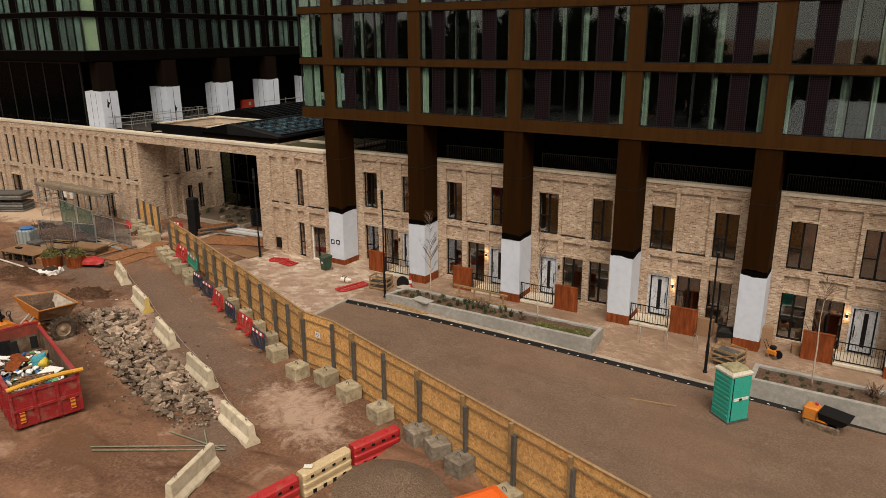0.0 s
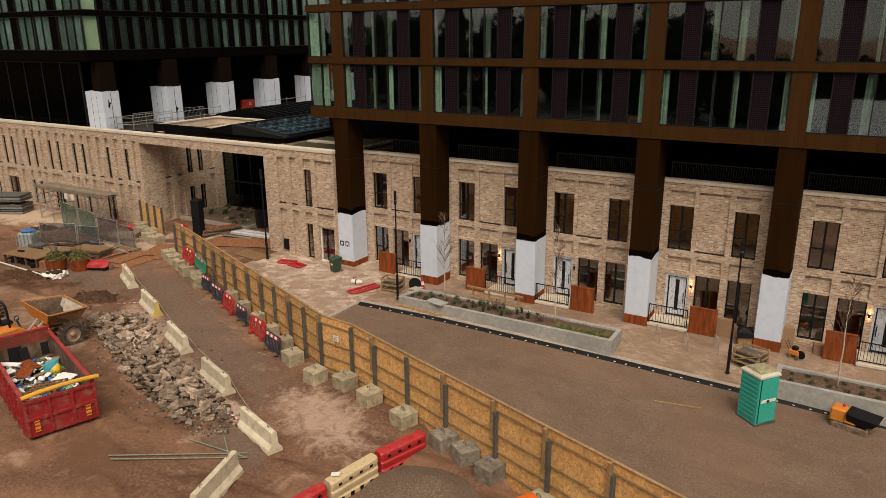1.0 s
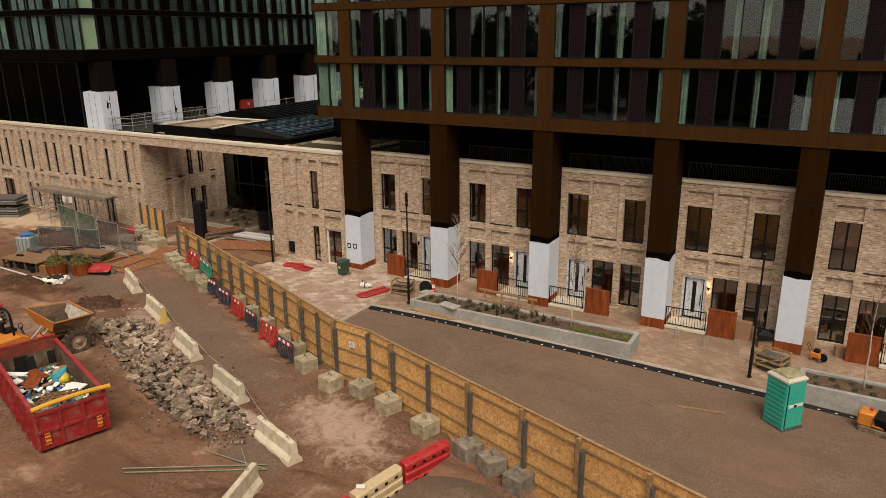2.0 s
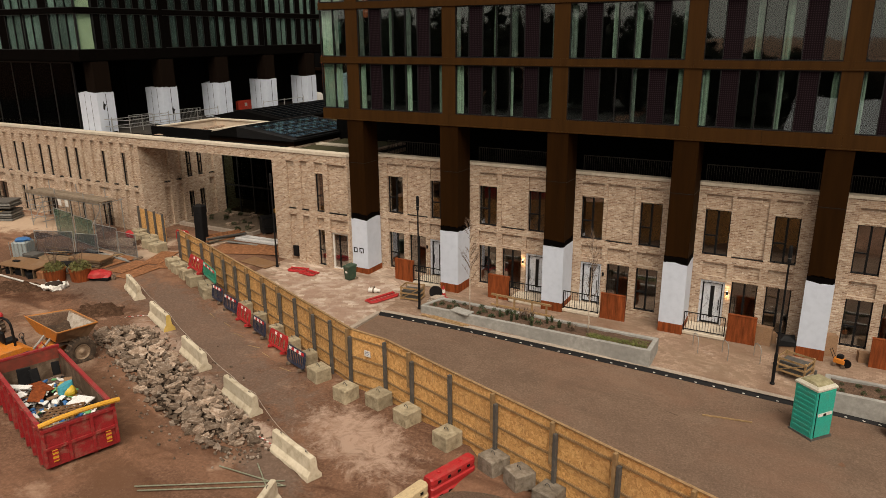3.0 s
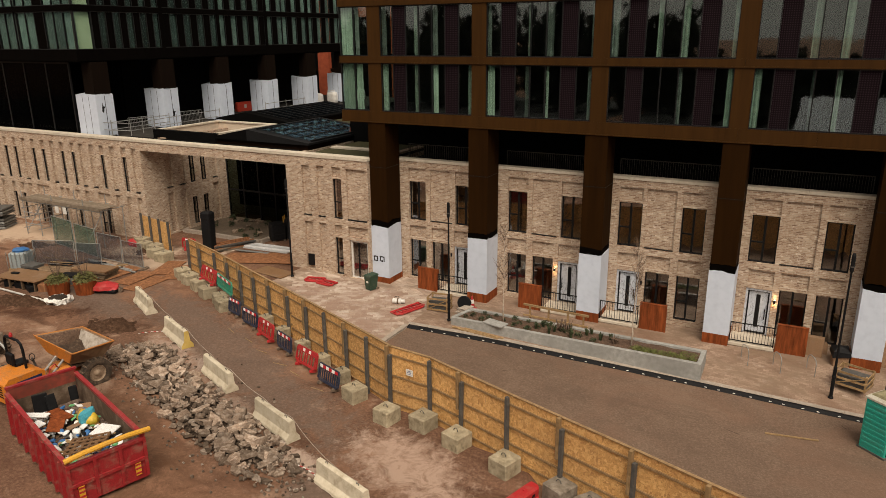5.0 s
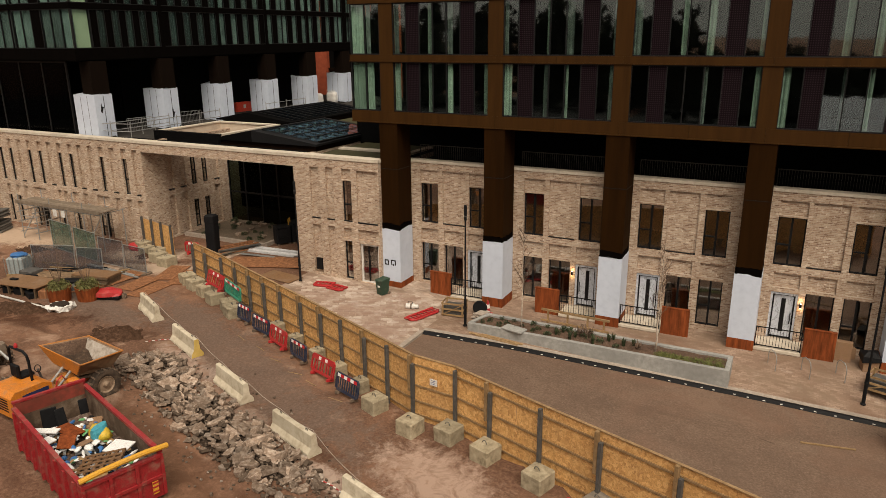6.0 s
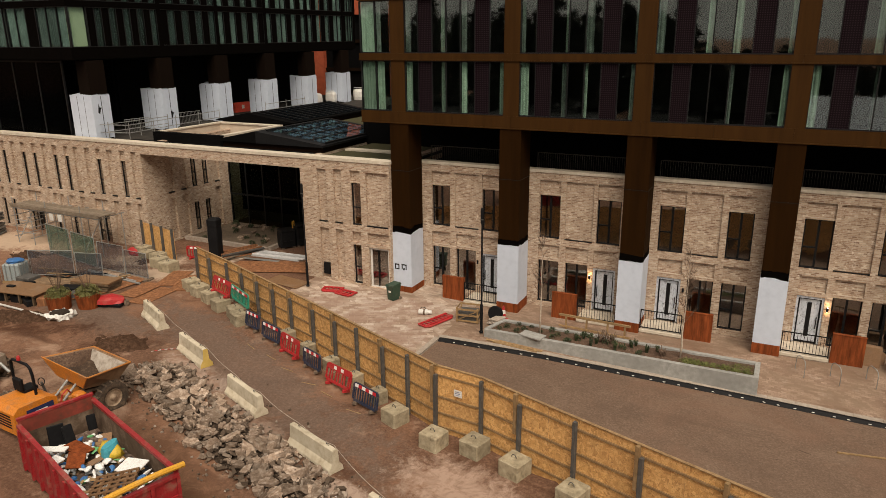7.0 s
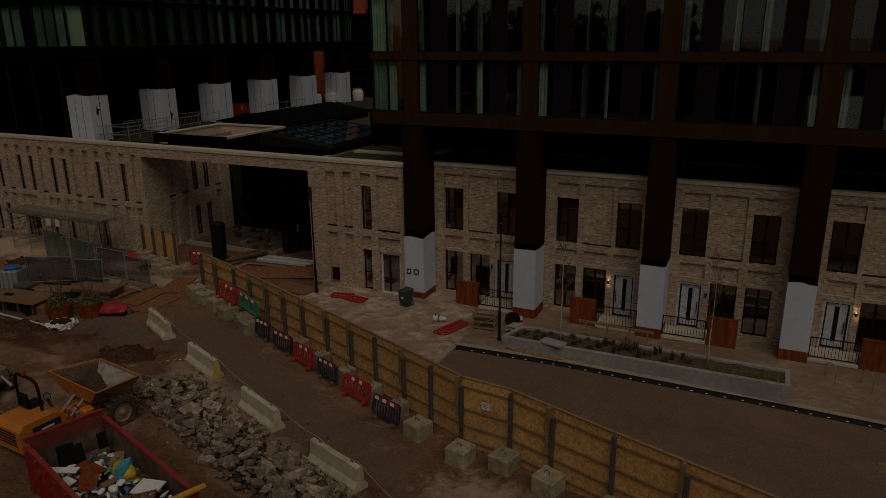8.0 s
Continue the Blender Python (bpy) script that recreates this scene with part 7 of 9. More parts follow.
part("blade_guard", Mesh().lathe([(0.27, -0.05), (0.27, 0.0)], 16, pose(0.4, -0.15, 0.33, 90, 0, 0)), BLACK_METAL, saw)
part("handle", Mesh().path([(-0.3, 0.15, 0.4), (-0.6, 0.15, 0.95), (-0.6, -0.15, 0.95), (-0.3, -0.15, 0.4)], 0.018, 6), BLACK_METAL, saw)
for u, v in ((-0.25, -0.22), (-0.25, 0.22), (0.25, -0.22), (0.25, 0.22)):
    part("wheel", Mesh().lathe([(0.11, -0.03), (0.11, 0.03)], 14, pose(u, v, 0.11, 90, 0, 0)), RUBBER, saw)

# ---- clutter on the pavement and square ----
CARD = pal["card"]


def flat_barrier(x, y, z, a, label, half=0.95, h=0.9):
    b = thing("plastic_barrier", label, "barrier", at=pose(x, y, z + 0.04, 90, 0, a), group="fallen red barriers")
    outline = [(-half, 0, 0.0), (-half, 0, h * 0.75), (-half * 0.8, 0, h), (half * 0.8, 0, h), (half, 0, h * 0.75), (half, 0, 0.0), (-half, 0, 0.0)]
    part("barrier_panel", Mesh().path(outline, 0.055, 6).box(-half * 0.95, -0.025, h * 0.62, half * 0.95, 0.025, h * 0.78), RED, b)
    slat = Mesh().box(-0.036, -0.02, 0.0, 0.036, 0.02, h * 0.62).data("slat", RED)
    n = max(4, int(half / 0.11))
    for i in range(n):
        part("slat", slat, None, b, at=pose(-half * 0.85 + half * 1.7 * i / (n - 1), 0, 0))


SQUARE_Z = [(-34, 0.42), (-28, 0.30), (-23.7, 0.17)]
for x, y, a, half, h in ((-31.55, 31.3, 14, 0.55, 0.62), (-30.55, 31.2, -6, 0.55, 0.62), (-24.85, 29.9, 72, 0.95, 0.6)):
    flat_barrier(x, y, lerp(x, SQUARE_Z) + 0.03, a, "fallen red plastic barrier lying on the slabs", half, h)
for x, y, a in ((-20.9, 31.15, -3), (-19.6, 31.3, -8)):
    flat_barrier(x, y, pavement_z(x, y) + 0.02, a, "fallen red plastic barrier lying beside the planter", 0.7, 0.6)
cone = thing("traffic_cone", "red and white traffic cone beside the planter", "traffic cone", at=pose(-21.75, 31.5, 0.17))
part("base", Mesh().soft_box(-0.2, -0.2, 0, 0.2, 0.2, 0.05, 0.02), RED, cone)
part("cone_body", Mesh().lathe([(0.15, 0.051), (0.04, 0.7), (0.03, 0.72)], 16), RED, cone)
part("white_sleeve", Mesh().lathe([(0.113, 0.33), (0.08, 0.52)], 16), WHITE, cone)
bin_ = thing("wheelie_bin", "dark green wheelie bin standing beside a column", "bin", at=pose(-27.85, 31.35, 0.29, 0, 0, -15) @ Matrix.Scale(0.84, 4))
GREEN_BIN = plastic("dark_green_plastic", (0.02, 0.055, 0.035), 0.25)
part("body", Mesh().rings([[(-0.24, -0.28, 0.06), (0.24, -0.28, 0.06), (0.24, 0.28, 0.06), (-0.24, 0.28, 0.06)], [(-0.29, -0.36, 0.98), (0.29, -0.36, 0.98), (0.29, 0.36, 0.98), (-0.29, 0.36, 0.98)]]), GREEN_BIN, bin_)
part("lid", Mesh().rings([[(-0.31, -0.4, 0.981), (0.31, -0.4, 0.981), (0.31, 0.4, 1.0), (-0.31, 0.4, 1.0)], [(-0.29, -0.36, 1.05), (0.29, -0.36, 1.05), (0.29, 0.38, 1.1), (-0.29, 0.38, 1.1)]]), GREEN_BIN, bin_)
for u in (-0.27, 0.27):
    part("wheel", Mesh().lathe([(0.1, -0.03), (0.1, 0.03)], 14, pose(u, 0.3, 0.1, 0, 90, 0)), RUBBER, bin_)
part("label_patch", Mesh().box(-0.1, -0.345, 0.55, 0.1, -0.318, 0.68), WHITE, bin_)


def crate(x, y, z, a, w, d, h, label, sheet_top=False):
    c = thing("timber_crate", label, "crate", at=pose(x, y, z, 0, 0, a), group="timber crates")
    for u, v in ((-w, -d), (w - 0.07, -d), (-w, d - 0.07), (w - 0.07, d - 0.07)):
        part("corner_post", Mesh().box(u, v, 0, u + 0.07, v + 0.07, h), TIMBER, c)
    for k in range(3):
        zz = 0.05 + (h - 0.17) * k / 2
        part("slat", Mesh().box(-w, -d - 0.022, zz, w, -d - 0.001, zz + 0.09), TIMBER, c)
        part("slat", Mesh().box(-w, d + 0.001, zz, w, d + 0.022, zz + 0.09), TIMBER, c)
        part("slat", Mesh().box(w + 0.001, -d, zz, w + 0.022, d, zz + 0.09), TIMBER, c)
        part("slat", Mesh().box(-w - 0.022, -d, zz, -w - 0.001, d, zz + 0.09), TIMBER, c)
    part("brace", Mesh().prism([(-w, 0.1), (-w + 0.09, 0.1), (w, h - 0.1), (w - 0.09, h - 0.1)], 0.02, pose(0, -d - 0.044, 0)), TIMBER, c)
    part("packed_load", Mesh().soft_box(-w + 0.08, -d + 0.08, 0.04, w - 0.08, d - 0.08, h * 0.72, 0.03), POST_GREY if not sheet_top else CONCRETE, c)


crate(-23.25, 30.75, 0.17, 8, 0.55, 0.4, 0.75, "slatted timber crate beside a lamp post")
crate(-4.45, 31.2, 0.0, -20, 0.6, 0.45, 0.7, "slatted timber crate beside a lamp post")
single("cable_roll", Mesh().lathe([(0.17, -0.09), (0.34, -0.1), (0.38, 0), (0.34, 0.1), (0.17, 0.09)], 20), BLACK_METAL, "roll of black pipe leaning beside the planter", "pipe roll", at=pose(-22.05, 31.2, 0.55, 80, 0, 10))
for i in range(4):
    single("paving_slab", Mesh().soft_box(-0.35, -0.25, 0, 0.35, 0.25, 0.06, 0.01), KERB, "loose pale paving slab in a small stack", "slab", at=pose(-21.95 + 0.05 * i, 30.9, 0.16 + 0.085 * i, random.uniform(-4, 4), random.uniform(-4, 4), 25 * i), group="stack of slabs")
tool = thing("pipe_machine", "small white cylindrical site tool lying on the slabs", "site tool", at=pose(-25.5, 30.35, 0.36, 0, 90, 15))
part("drum", Mesh().lathe([(0.05, -0.32), (0.14, -0.3), (0.15, 0.12), (0.1, 0.16), (0.1, 0.34), (0.04, 0.36)], 16), WHITE, tool)
part("band", Mesh().lathe([(0.155, -0.06), (0.155, 0.02)], 16), RUBBER, tool)
part("carry_handle", Mesh().path([(-0.14, 0, -0.2), (-0.24, 0, -0.18), (-0.24, 0, 0.02), (-0.14, 0, 0.04)], 0.02, 6), BLACK_METAL, tool)
rail = thing("timber_guard_rail", "raw timber guard rail on short legs along the pavement", "guard rail", at=pose(-19.0, 31.75, 0.06, 0, 0, -3))
part("top_rail", Mesh().box(0, -0.04, 0.72, 3.4, 0.04, 0.82), TIMBER, rail)
part("lower_rail", Mesh().box(0, -0.06, 0.18, 3.4, -0.02, 0.27), TIMBER, rail)
for u in (0.3, 1.3, 2.3, 3.1):
    part("leg", Mesh().box(u, -0.018, 0, u + 0.08, 0.06, 0.718), TIMBER, rail)
for x0, y0, x1, y1 in ((-21.6, 28.95, -19.3, 29.0), (-21.2, 28.88, -19.1, 28.8), (-21.0, 29.05, -18.9, 28.92)):
    a = math.degrees(math.atan2(y1 - y0, x1 - x0))
    single("timber_plank", Mesh().box(0, -0.06, 0, math.hypot(x1 - x0, y1 - y0), 0.06, 0.04), TIMBER, "pale timber plank lying on the paving", "plank", at=pose(x0, y0, pavement_z(x0, y0) + 0.02 + random.uniform(0, 0.03), 0, 1.9, a), group="loose planks")
single("timber_plank", Mesh().box(0, -0.035, 0, 1.82, 0.035, 0.04), TIMBER, "pale timber plank lying on the road bed", "plank", at=pose(-7.34, 26.42, ground_z(-7.3) + 0.05, 0, 1.9, 13.6))
for i, (x, y) in enumerate(((-8.6, 31.6), (-7.3, 31.5), (-6.0, 31.75))):
    z = pavement_z(x, y) - 0.02
    hoop_ = [(-0.35, 0, 0), (-0.35, 0, 0.55), (-0.28, 0, 0.70), (-0.15, 0, 0.77), (0.15, 0, 0.77), (0.28, 0, 0.70), (0.35, 0, 0.55), (0.35, 0, 0)]
    single("cycle_stand", Mesh().path(hoop_, 0.019, 8), GALV, "brushed steel hoop cycle stand in block paving", "cycle stand", at=pose(x, y, z, 0, 0, -62), group="cycle stands")
for x, y, w, d, h, a in ((-3.45, 33.45, 0.45, 0.25, 0.95, 15), (-6.0, 33.35, 0.4, 0.2, 0.85, -5), (-1.9, 33.4, 0.25, 0.2, 0.45, 10), (-5.75, 33.7, 0.3, 0.2, 0.5, 20)):
    single("cardboard_box", Mesh().soft_box(-w, -d, 0, w, d, h, 0.01), CARD, "flattened brown cardboard box leaning by a doorway", "box", at=pose(x, y, 0.12, -6, 0, a), group="cardboard boxes")
cb = thing("covered_box", "timber box under a black plastic cover beside a column", "box", at=pose(-4.95, 32.85, 0.1, 0, 0, 10))
part("body", Mesh().soft_box(-0.3, -0.3, 0, 0.3, 0.3, 0.5, 0.02), CARD, cb)
part("cover", Mesh().rings([[(-0.36, -0.36, 0.42), (0.36, -0.36, 0.5), (0.36, 0.36, 0.42), (-0.36, 0.36, 0.5)], [(-0.33, -0.33, 0.7), (0.33, -0.33, 0.66), (0.33, 0.33, 0.78), (-0.33, 0.33, 0.72)], [(-0.15, -0.1, 0.86), (0.15, -0.1, 0.82), (0.15, 0.1, 0.86), (-0.15, 0.1, 0.84)]]), BLACK_METAL, cb)
box_ = thing("stencil_mark", "black stencilled marks on a white column wrap", "marking", at=pose(-28.08, 32.6, 1.75, 0, 0, 0) @ Matrix.Diagonal((1.1, 1.0, 1.35, 1.0)))
for u, v, w, h in ((-0.22, 0.05, 0.1, 0.012), (-0.22, -0.13, 0.1, 0.012), (-0.31, -0.04, 0.012, 0.1), (-0.12, -0.04, 0.012, 0.1), (0.16, 0.06, 0.12, 0.012), (0.16, -0.12, 0.03, 0.03), (0.28, -0.04, 0.012, 0.1), (0.06, -0.04, 0.012, 0.08)):
    part("ink_stroke", Mesh().box(u - w - 0.015, 0.018, v - h - 0.012, u + w + 0.015, 0.0245, v + h + 0.012), FRAME_BLACK, box_)

# ---- the yard beside the gateway ----
YZ = 0.49
for x, y, w, d, a in ((-42.4, 26.55, 1.2, 0.62, 88), (-40.75, 26.4, 1.1, 0.6, 96), (-39.4, 26.0, 1.2, 0.58, 93), (-40.5, 28.55, 1.25, 0.6, 112), (-39.3, 28.3, 1.25, 0.58, 116), (-37.4, 32.25, 1.6, 1.0, 24), (-35.8, 32.9, 1.3, 0.9, 22)):
    single("road_plate", Mesh().soft_box(-w, -d, 0, w, d, 0.03, 0.008), RUST_PLATE, "rusty brown steel road plate lying on the earth", "steel plate", at=pose(x, y, YZ + 0.03 + random.uniform(0, 0.03), 0, 0, a), group="steel road plates")
fronds = [tuft(pr, 130, 0.62, 0.34, 0.012, 0.6).data("foliage", FERN) for _ in range(2)]
clumps = [bush(pr, 700, 0.66, 0.55, 0.06).data("foliage", FERN) for _ in range(2)]
for x, y, i in ((-42.35, 22.75, 0), (-41.2, 23.55, 1)):
    pot = thing("plant_pot", "large rust-brown round planter with green fronds and bare twigs", "plant pot", at=pose(x, y, YZ), group="large rust-brown pots")
    part("pot", Mesh().lathe([(0.52, 0), (0.60, 0.75), (0.56, 0.75), (0.54, 0.66), (0.05, 0.64)], 24), CORTEN, pot)
    part("foliage", clumps[i], None, pot, at=pose(0, 0, 0.62))
    part("foliage", clumps[1 - i], None, pot, at=pose(-0.25, 0.2, 0.70, 0, 0, 120) @ Matrix.Scale(0.75, 4))
    part("foliage", fronds[i], None, pot, at=pose(0.2, -0.15, 0.62, 0, 0, 70) @ Matrix.Scale(0.8, 4))
    tw = Mesh()
    for k in range(26):
        a, l = pr.uniform(0, 6.28), pr.uniform(0.8, 2.6)
        tw.tube((0, 0, 0.66), (math.cos(a) * 0.28 * l, math.sin(a) * 0.28 * l, 0.66 + l), 0.009, 4, 0.004)
    part("twig_spray", tw, TWIG, pot)
YARD_TIMBER = grainy("wet_dark_timber", (0.13, 0.083, 0.048), (0.06, 0.038, 0.024), (0.25, 0.17, 0.105), 5, 0.85, 0.3, pieces=0.8)
PLY = plastic("wet_plywood", (0.20, 0.105, 0.048), 0.6, 0.7, 1.5)
tb = thing("work_platform", "weathered plywood sheet on low timber trestles", "work table", at=pose(-45.3, 22.9, YZ, 0, 0, 8) @ Matrix.Diagonal((1.15, 1.15, 0.95, 1)))
part("plywood_top", Mesh().box(-1.35, -0.7, 0.6, 1.35, 0.7, 0.64), PLY, tb)
for k in range(7):
    part("joist", Mesh().box(-1.3 + 0.42 * k, -0.66, 0.50, -1.22 + 0.42 * k, 0.66, 0.598), YARD_TIMBER, tb)
for u in (-1.2, -0.4, 0.4, 1.2):
    part("trestle", Mesh().box(u - 0.04, -0.65, 0, u + 0.04, -0.55, 0.598).box(u - 0.04, 0.55, 0, u + 0.04, 0.65, 0.598).box(u - 0.035, -0.55, 0.2, u + 0.035, 0.55, 0.3), YARD_TIMBER, tb)
part("tool_tray", Mesh().soft_box(-0.9, -0.1, 0.651, -0.5, 0.1, 0.72, 0.02), BLACK_METAL, tb)
for k in range(6):
    single("shuttering_sheet", Mesh().box(-1.2, -0.55, 0, 1.2, 0.55, 0.07), PLY if k == 5 else YARD_TIMBER, "orange-brown shuttering panel in a stack" if k == 5 else "timber shuttering panel in a stack", "shuttering", at=pose(-43.2, 25.6 + random.uniform(-0.06, 0.06), YZ + 0.04 + 0.085 * k, 0, 0, 12 + random.uniform(-2, 2)), group="stacked shuttering panels")
for k in range(3):
    single("shuttering_sheet", Mesh().box(-1.3, -0.5, 0, 1.3, 0.5, 0.07), YARD_TIMBER, "timber shuttering panel in a stack", "shuttering", at=pose(-45.6, 25.0, YZ + 0.04 + 0.09 * k, 0, 0, 14 + 3 * k), group="stacked shuttering panels")
SOIL_BAG = grainy("black_soil", (0.03, 0.02, 0.014), (0.015, 0.01, 0.008), (0.05, 0.034, 0.025), 9, 0.95, 0.8)
bag = thing("bulk_bag", "torn white bulk bag with dark soil lying open", "bulk bag", at=pose(-41.25, 21.95, YZ, 0, 0, 20))
rimv = [[(0.62 * math.cos(t) * k, 0.48 * math.sin(t) * k, z + pr.uniform(-0.05, 0.09)) for t in np.linspace(0, 2 * math.pi, 26, endpoint=False)] for k, z in ((1.0, 0.0), (1.08, 0.14), (0.98, 0.27), (0.74, 0.20), (0.95, 0.17))]
rimv = [[(x_ * q_, y_ * q_, z_) for (x_, y_, z_), q_ in zip(r_, [pr.uniform(0.82, 1.2) for _ in r_])] for r_ in rimv]
part("bag_side", Mesh().rings(rimv, caps=False), WHITE, bag)
part("soil", Mesh().rings([[(0.85 * p[0], 0.85 * p[1], 0.12) for p in rimv[0]], [(0.74 * p[0], 0.74 * p[1], 0.31) for p in rimv[0]], [(0.3 * p[0], 0.3 * p[1], 0.36) for p in rimv[0]]]), SOIL_BAG, bag)
single("plywood_sheet", Mesh().soft_box(-1.15, -0.6, 0, 1.15, 0.6, 0.025, 0.005), PLY, "orange-brown plywood sheet lying on the slabs", "plywood", at=pose(-34.4, 30.9, 0.47, 0, 1.5, -5))
for i in range(64):
    x, y = pr.uniform(-48.0, -42.5), pr.uniform(23.8, 26.8)
    l = pr.uniform(0.3, 1.3)
    single("timber_offcut", Mesh().box(-l, -0.05, 0, l, 0.05, 0.05), pr.choice((YARD_TIMBER, POST_GREY, RUST_PLATE, YARD_TIMBER, BLACK_METAL, TIMBER)), "weathered timber offcut lying in the yard", "timber", at=pose(x, y, YZ + 0.03 + pr.uniform(0, 0.18), 0, pr.uniform(-4, 4), pr.choice((12, 15, 20, 95, 60)) + pr.uniform(-15, 15)), group="timber offcuts in the yard")
# boxes added among the clutter; their black doubles as deep shade
for x, y, w, d, h, a in ((-46.1, 22.7, 0.45, 0.4, 0.36, 40), (-45.5, 23.1, 0.5, 0.3, 0.42, -12), (-44.0, 24.6, 0.5, 0.35, 0.34, 25), (-47.4, 24.6, 0.5, 0.4, 0.45, 5), (-43.0, 24.3, 0.3, 0.3, 0.3, 50), (-45.2, 22.6, 0.35, 0.3, 0.38, 10), (-44.3, 22.5, 0.4, 0.25, 0.32, -20), (-43.6, 22.8, 0.25, 0.3, 0.42, 30), (-46.6, 23.9, 0.4, 0.3, 0.4, 15), (-44.6, 24.2, 0.5, 0.3, 0.3, 8)):
    single("storage_box", Mesh().soft_box(-w, -d, 0, w, d, h, 0.03), pr.choice((BLACK_METAL, BLACK_METAL, POST_GREY, RUST_PLATE)), "dark box among yard clutter, standing in for deep shade", "box", at=pose(x, y, YZ + 0.01, 0, 0, a), group="boxes in the yard")
tarp = thing("covered_barrow", "red tarpaulin thrown over a low barrow", "barrow", at=pose(-40.45, 24.15, YZ, 0, 0, 20))
tv = [[(0.85 * math.cos(t) * k * pr.uniform(0.9, 1.1), 0.5 * math.sin(t) * k * pr.uniform(0.9, 1.1), z + pr.uniform(-0.04, 0.04)) for t in np.linspace(0, 2 * math.pi, 12, endpoint=False)] for k, z in ((1.0, 0.22), (0.95, 0.4), (0.6, 0.5), (0.2, 0.52))]
part("tarpaulin", Mesh().rings(tv), RED, tarp)
part("tray", Mesh().soft_box(-0.7, -0.4, 0.05, 0.8, 0.4, 0.21, 0.05), BLACK_METAL, tarp)
part("wheel", Mesh().lathe([(0.16, -0.05), (0.16, 0.05)], 14, pose(0.9, 0, 0.16, 90, 0, 0)), RUBBER, tarp)
PALE_POLE = grainy("chalky_pole", (0.5, 0.48, 0.45), (0.36, 0.33, 0.3), (0.6, 0.58, 0.56), 4, 0.8, 0.2)
for p, q, r in (((-47.6, 21.75, 0.58), (-41.7, 21.63, 0.57), 0.055), ((-46.3, 27.3, 0.62), (-41.4, 26.95, 0.6), 0.06), ((-46.2, 27.5, 0.58), (-42.0, 27.2, 0.58), 0.05)):
    single("steel_pole", Mesh().tube(p, q, r, 10), PALE_POLE if r > 0.052 and p[1] < 22 else GALV, "long pale pole lying on the earth", "pole", group="poles on the ground")
tank = thing("water_tank", "white plastic tank in a wire cage with blue sheeting on top", "tank", at=pose(-48.5, 24.7, YZ, 0, 0, 25))
part("tank_body", Mesh().soft_box(-0.5, -0.5, 0.15, 0.5, 0.5, 1.1, 0.08), plastic("cloudy_plastic", (0.28, 0.32, 0.33), 0.5), tank)
part("base", Mesh().box(-0.55, -0.55, 0, 0.55, 0.55, 0.14), TIMBER, tank)
for k in range(5):
    u = -0.54 + 0.27 * k
    part("cage_bar", Mesh().box(u - 0.012, -0.56, 0.15, u + 0.012, -0.535, 1.15), GALV, tank)
    part("cage_bar", Mesh().box(0.535, u - 0.012, 0.15, 0.56, u + 0.012, 1.15), GALV, tank)
part("blue_sheet", crumpled(0.5, 0.45, 0.2, pr), pal["blue"], tank, "crumpled blue sheet", at=pose(0, 0, 1.1))


def net_material(name, colour, cover):
    m = Nodes(name, 0.9, 0, colour)
    m.n.remove(m.bsdf)
    d = m.n.new("ShaderNodeBsdfDiffuse")
    v = m.place()
    d.inputs[0].default_value = (*colour, 1)
    clear = m.n.new("ShaderNodeBsdfTransparent")
    mix = m.n.new("ShaderNodeMixShader")
    fine = m.noise(v, 2.5, 4, 0.7, 0.5)
    m.link(m.ramp(fine, [(0.2, (cover * 0.7,) * 3), (0.8, (min(1, cover * 1.3),) * 3)]), mix.inputs[0])
    m.link(clear.outputs[0], mix.inputs[1])
    m.link(d.outputs[0], mix.inputs[2])
    m.link(mix.outputs[0], m.n["Material Output"].inputs[0])
    return m.mat


GREEN_NET = net_material("green_debris_net", (0.075, 0.135, 0.10), 0.46)
WIRE_MESH = net_material("fine_wire_mesh", (0.06, 0.066, 0.078), 0.38)


def mesh_panel(x0, y0, x1, y1, z, h, material, label):
    L, a = math.hypot(x1 - x0, y1 - y0), math.degrees(math.atan2(y1 - y0, x1 - x0))
    p = thing("mesh_fence_panel", label, "fence panel", at=pose(x0, y0, z, random.uniform(-3, 3), 0, a), group="temporary mesh fence panels")
    for u in (0.03, L - 0.03):
        part("upright", Mesh().tube((u, 0, 0), (u, 0, h), 0.025, 8), GALV, p)
    for zz in (0.15, h - 0.02):
        part("cross_tube", Mesh().tube((0.03, 0, zz), (L - 0.03, 0, zz), 0.02, 8), GALV, p)
    part("mesh_infill", Mesh().box(0.05, -0.004, 0.16, L - 0.05, 0.004, h - 0.03), material, p)
    for u in (0.05, L - 0.05):
        part("foot_block", Mesh().soft_box(u - 0.12, -0.32, -0.02, u + 0.12, 0.32, 0.12, 0.03), RUBBER, p)


gl, wl = "temporary fence panel hung with torn green debris netting", "grey wire-mesh temporary fence panel"
mesh_panel(-51.4, 28.85, -48.7, 28.4, YZ, 2.05, GREEN_NET, gl)
mesh_panel(-48.6, 28.4, -46.0, 27.95, YZ, 1.95, GREEN_NET, gl)
mesh_panel(-45.9, 27.95, -43.6, 27.85, YZ, 1.75, WIRE_MESH, wl)
mesh_panel(-43.5, 27.85, -41.6, 27.75, YZ, 1.6, WIRE_MESH, wl)
mesh_panel(-48.4, 25.4, -45.9, 26.4, YZ, 1.6, WIRE_MESH, wl)
mesh_panel(-45.8, 26.4, -44.2, 26.9, YZ, 1.5, WIRE_MESH, wl)

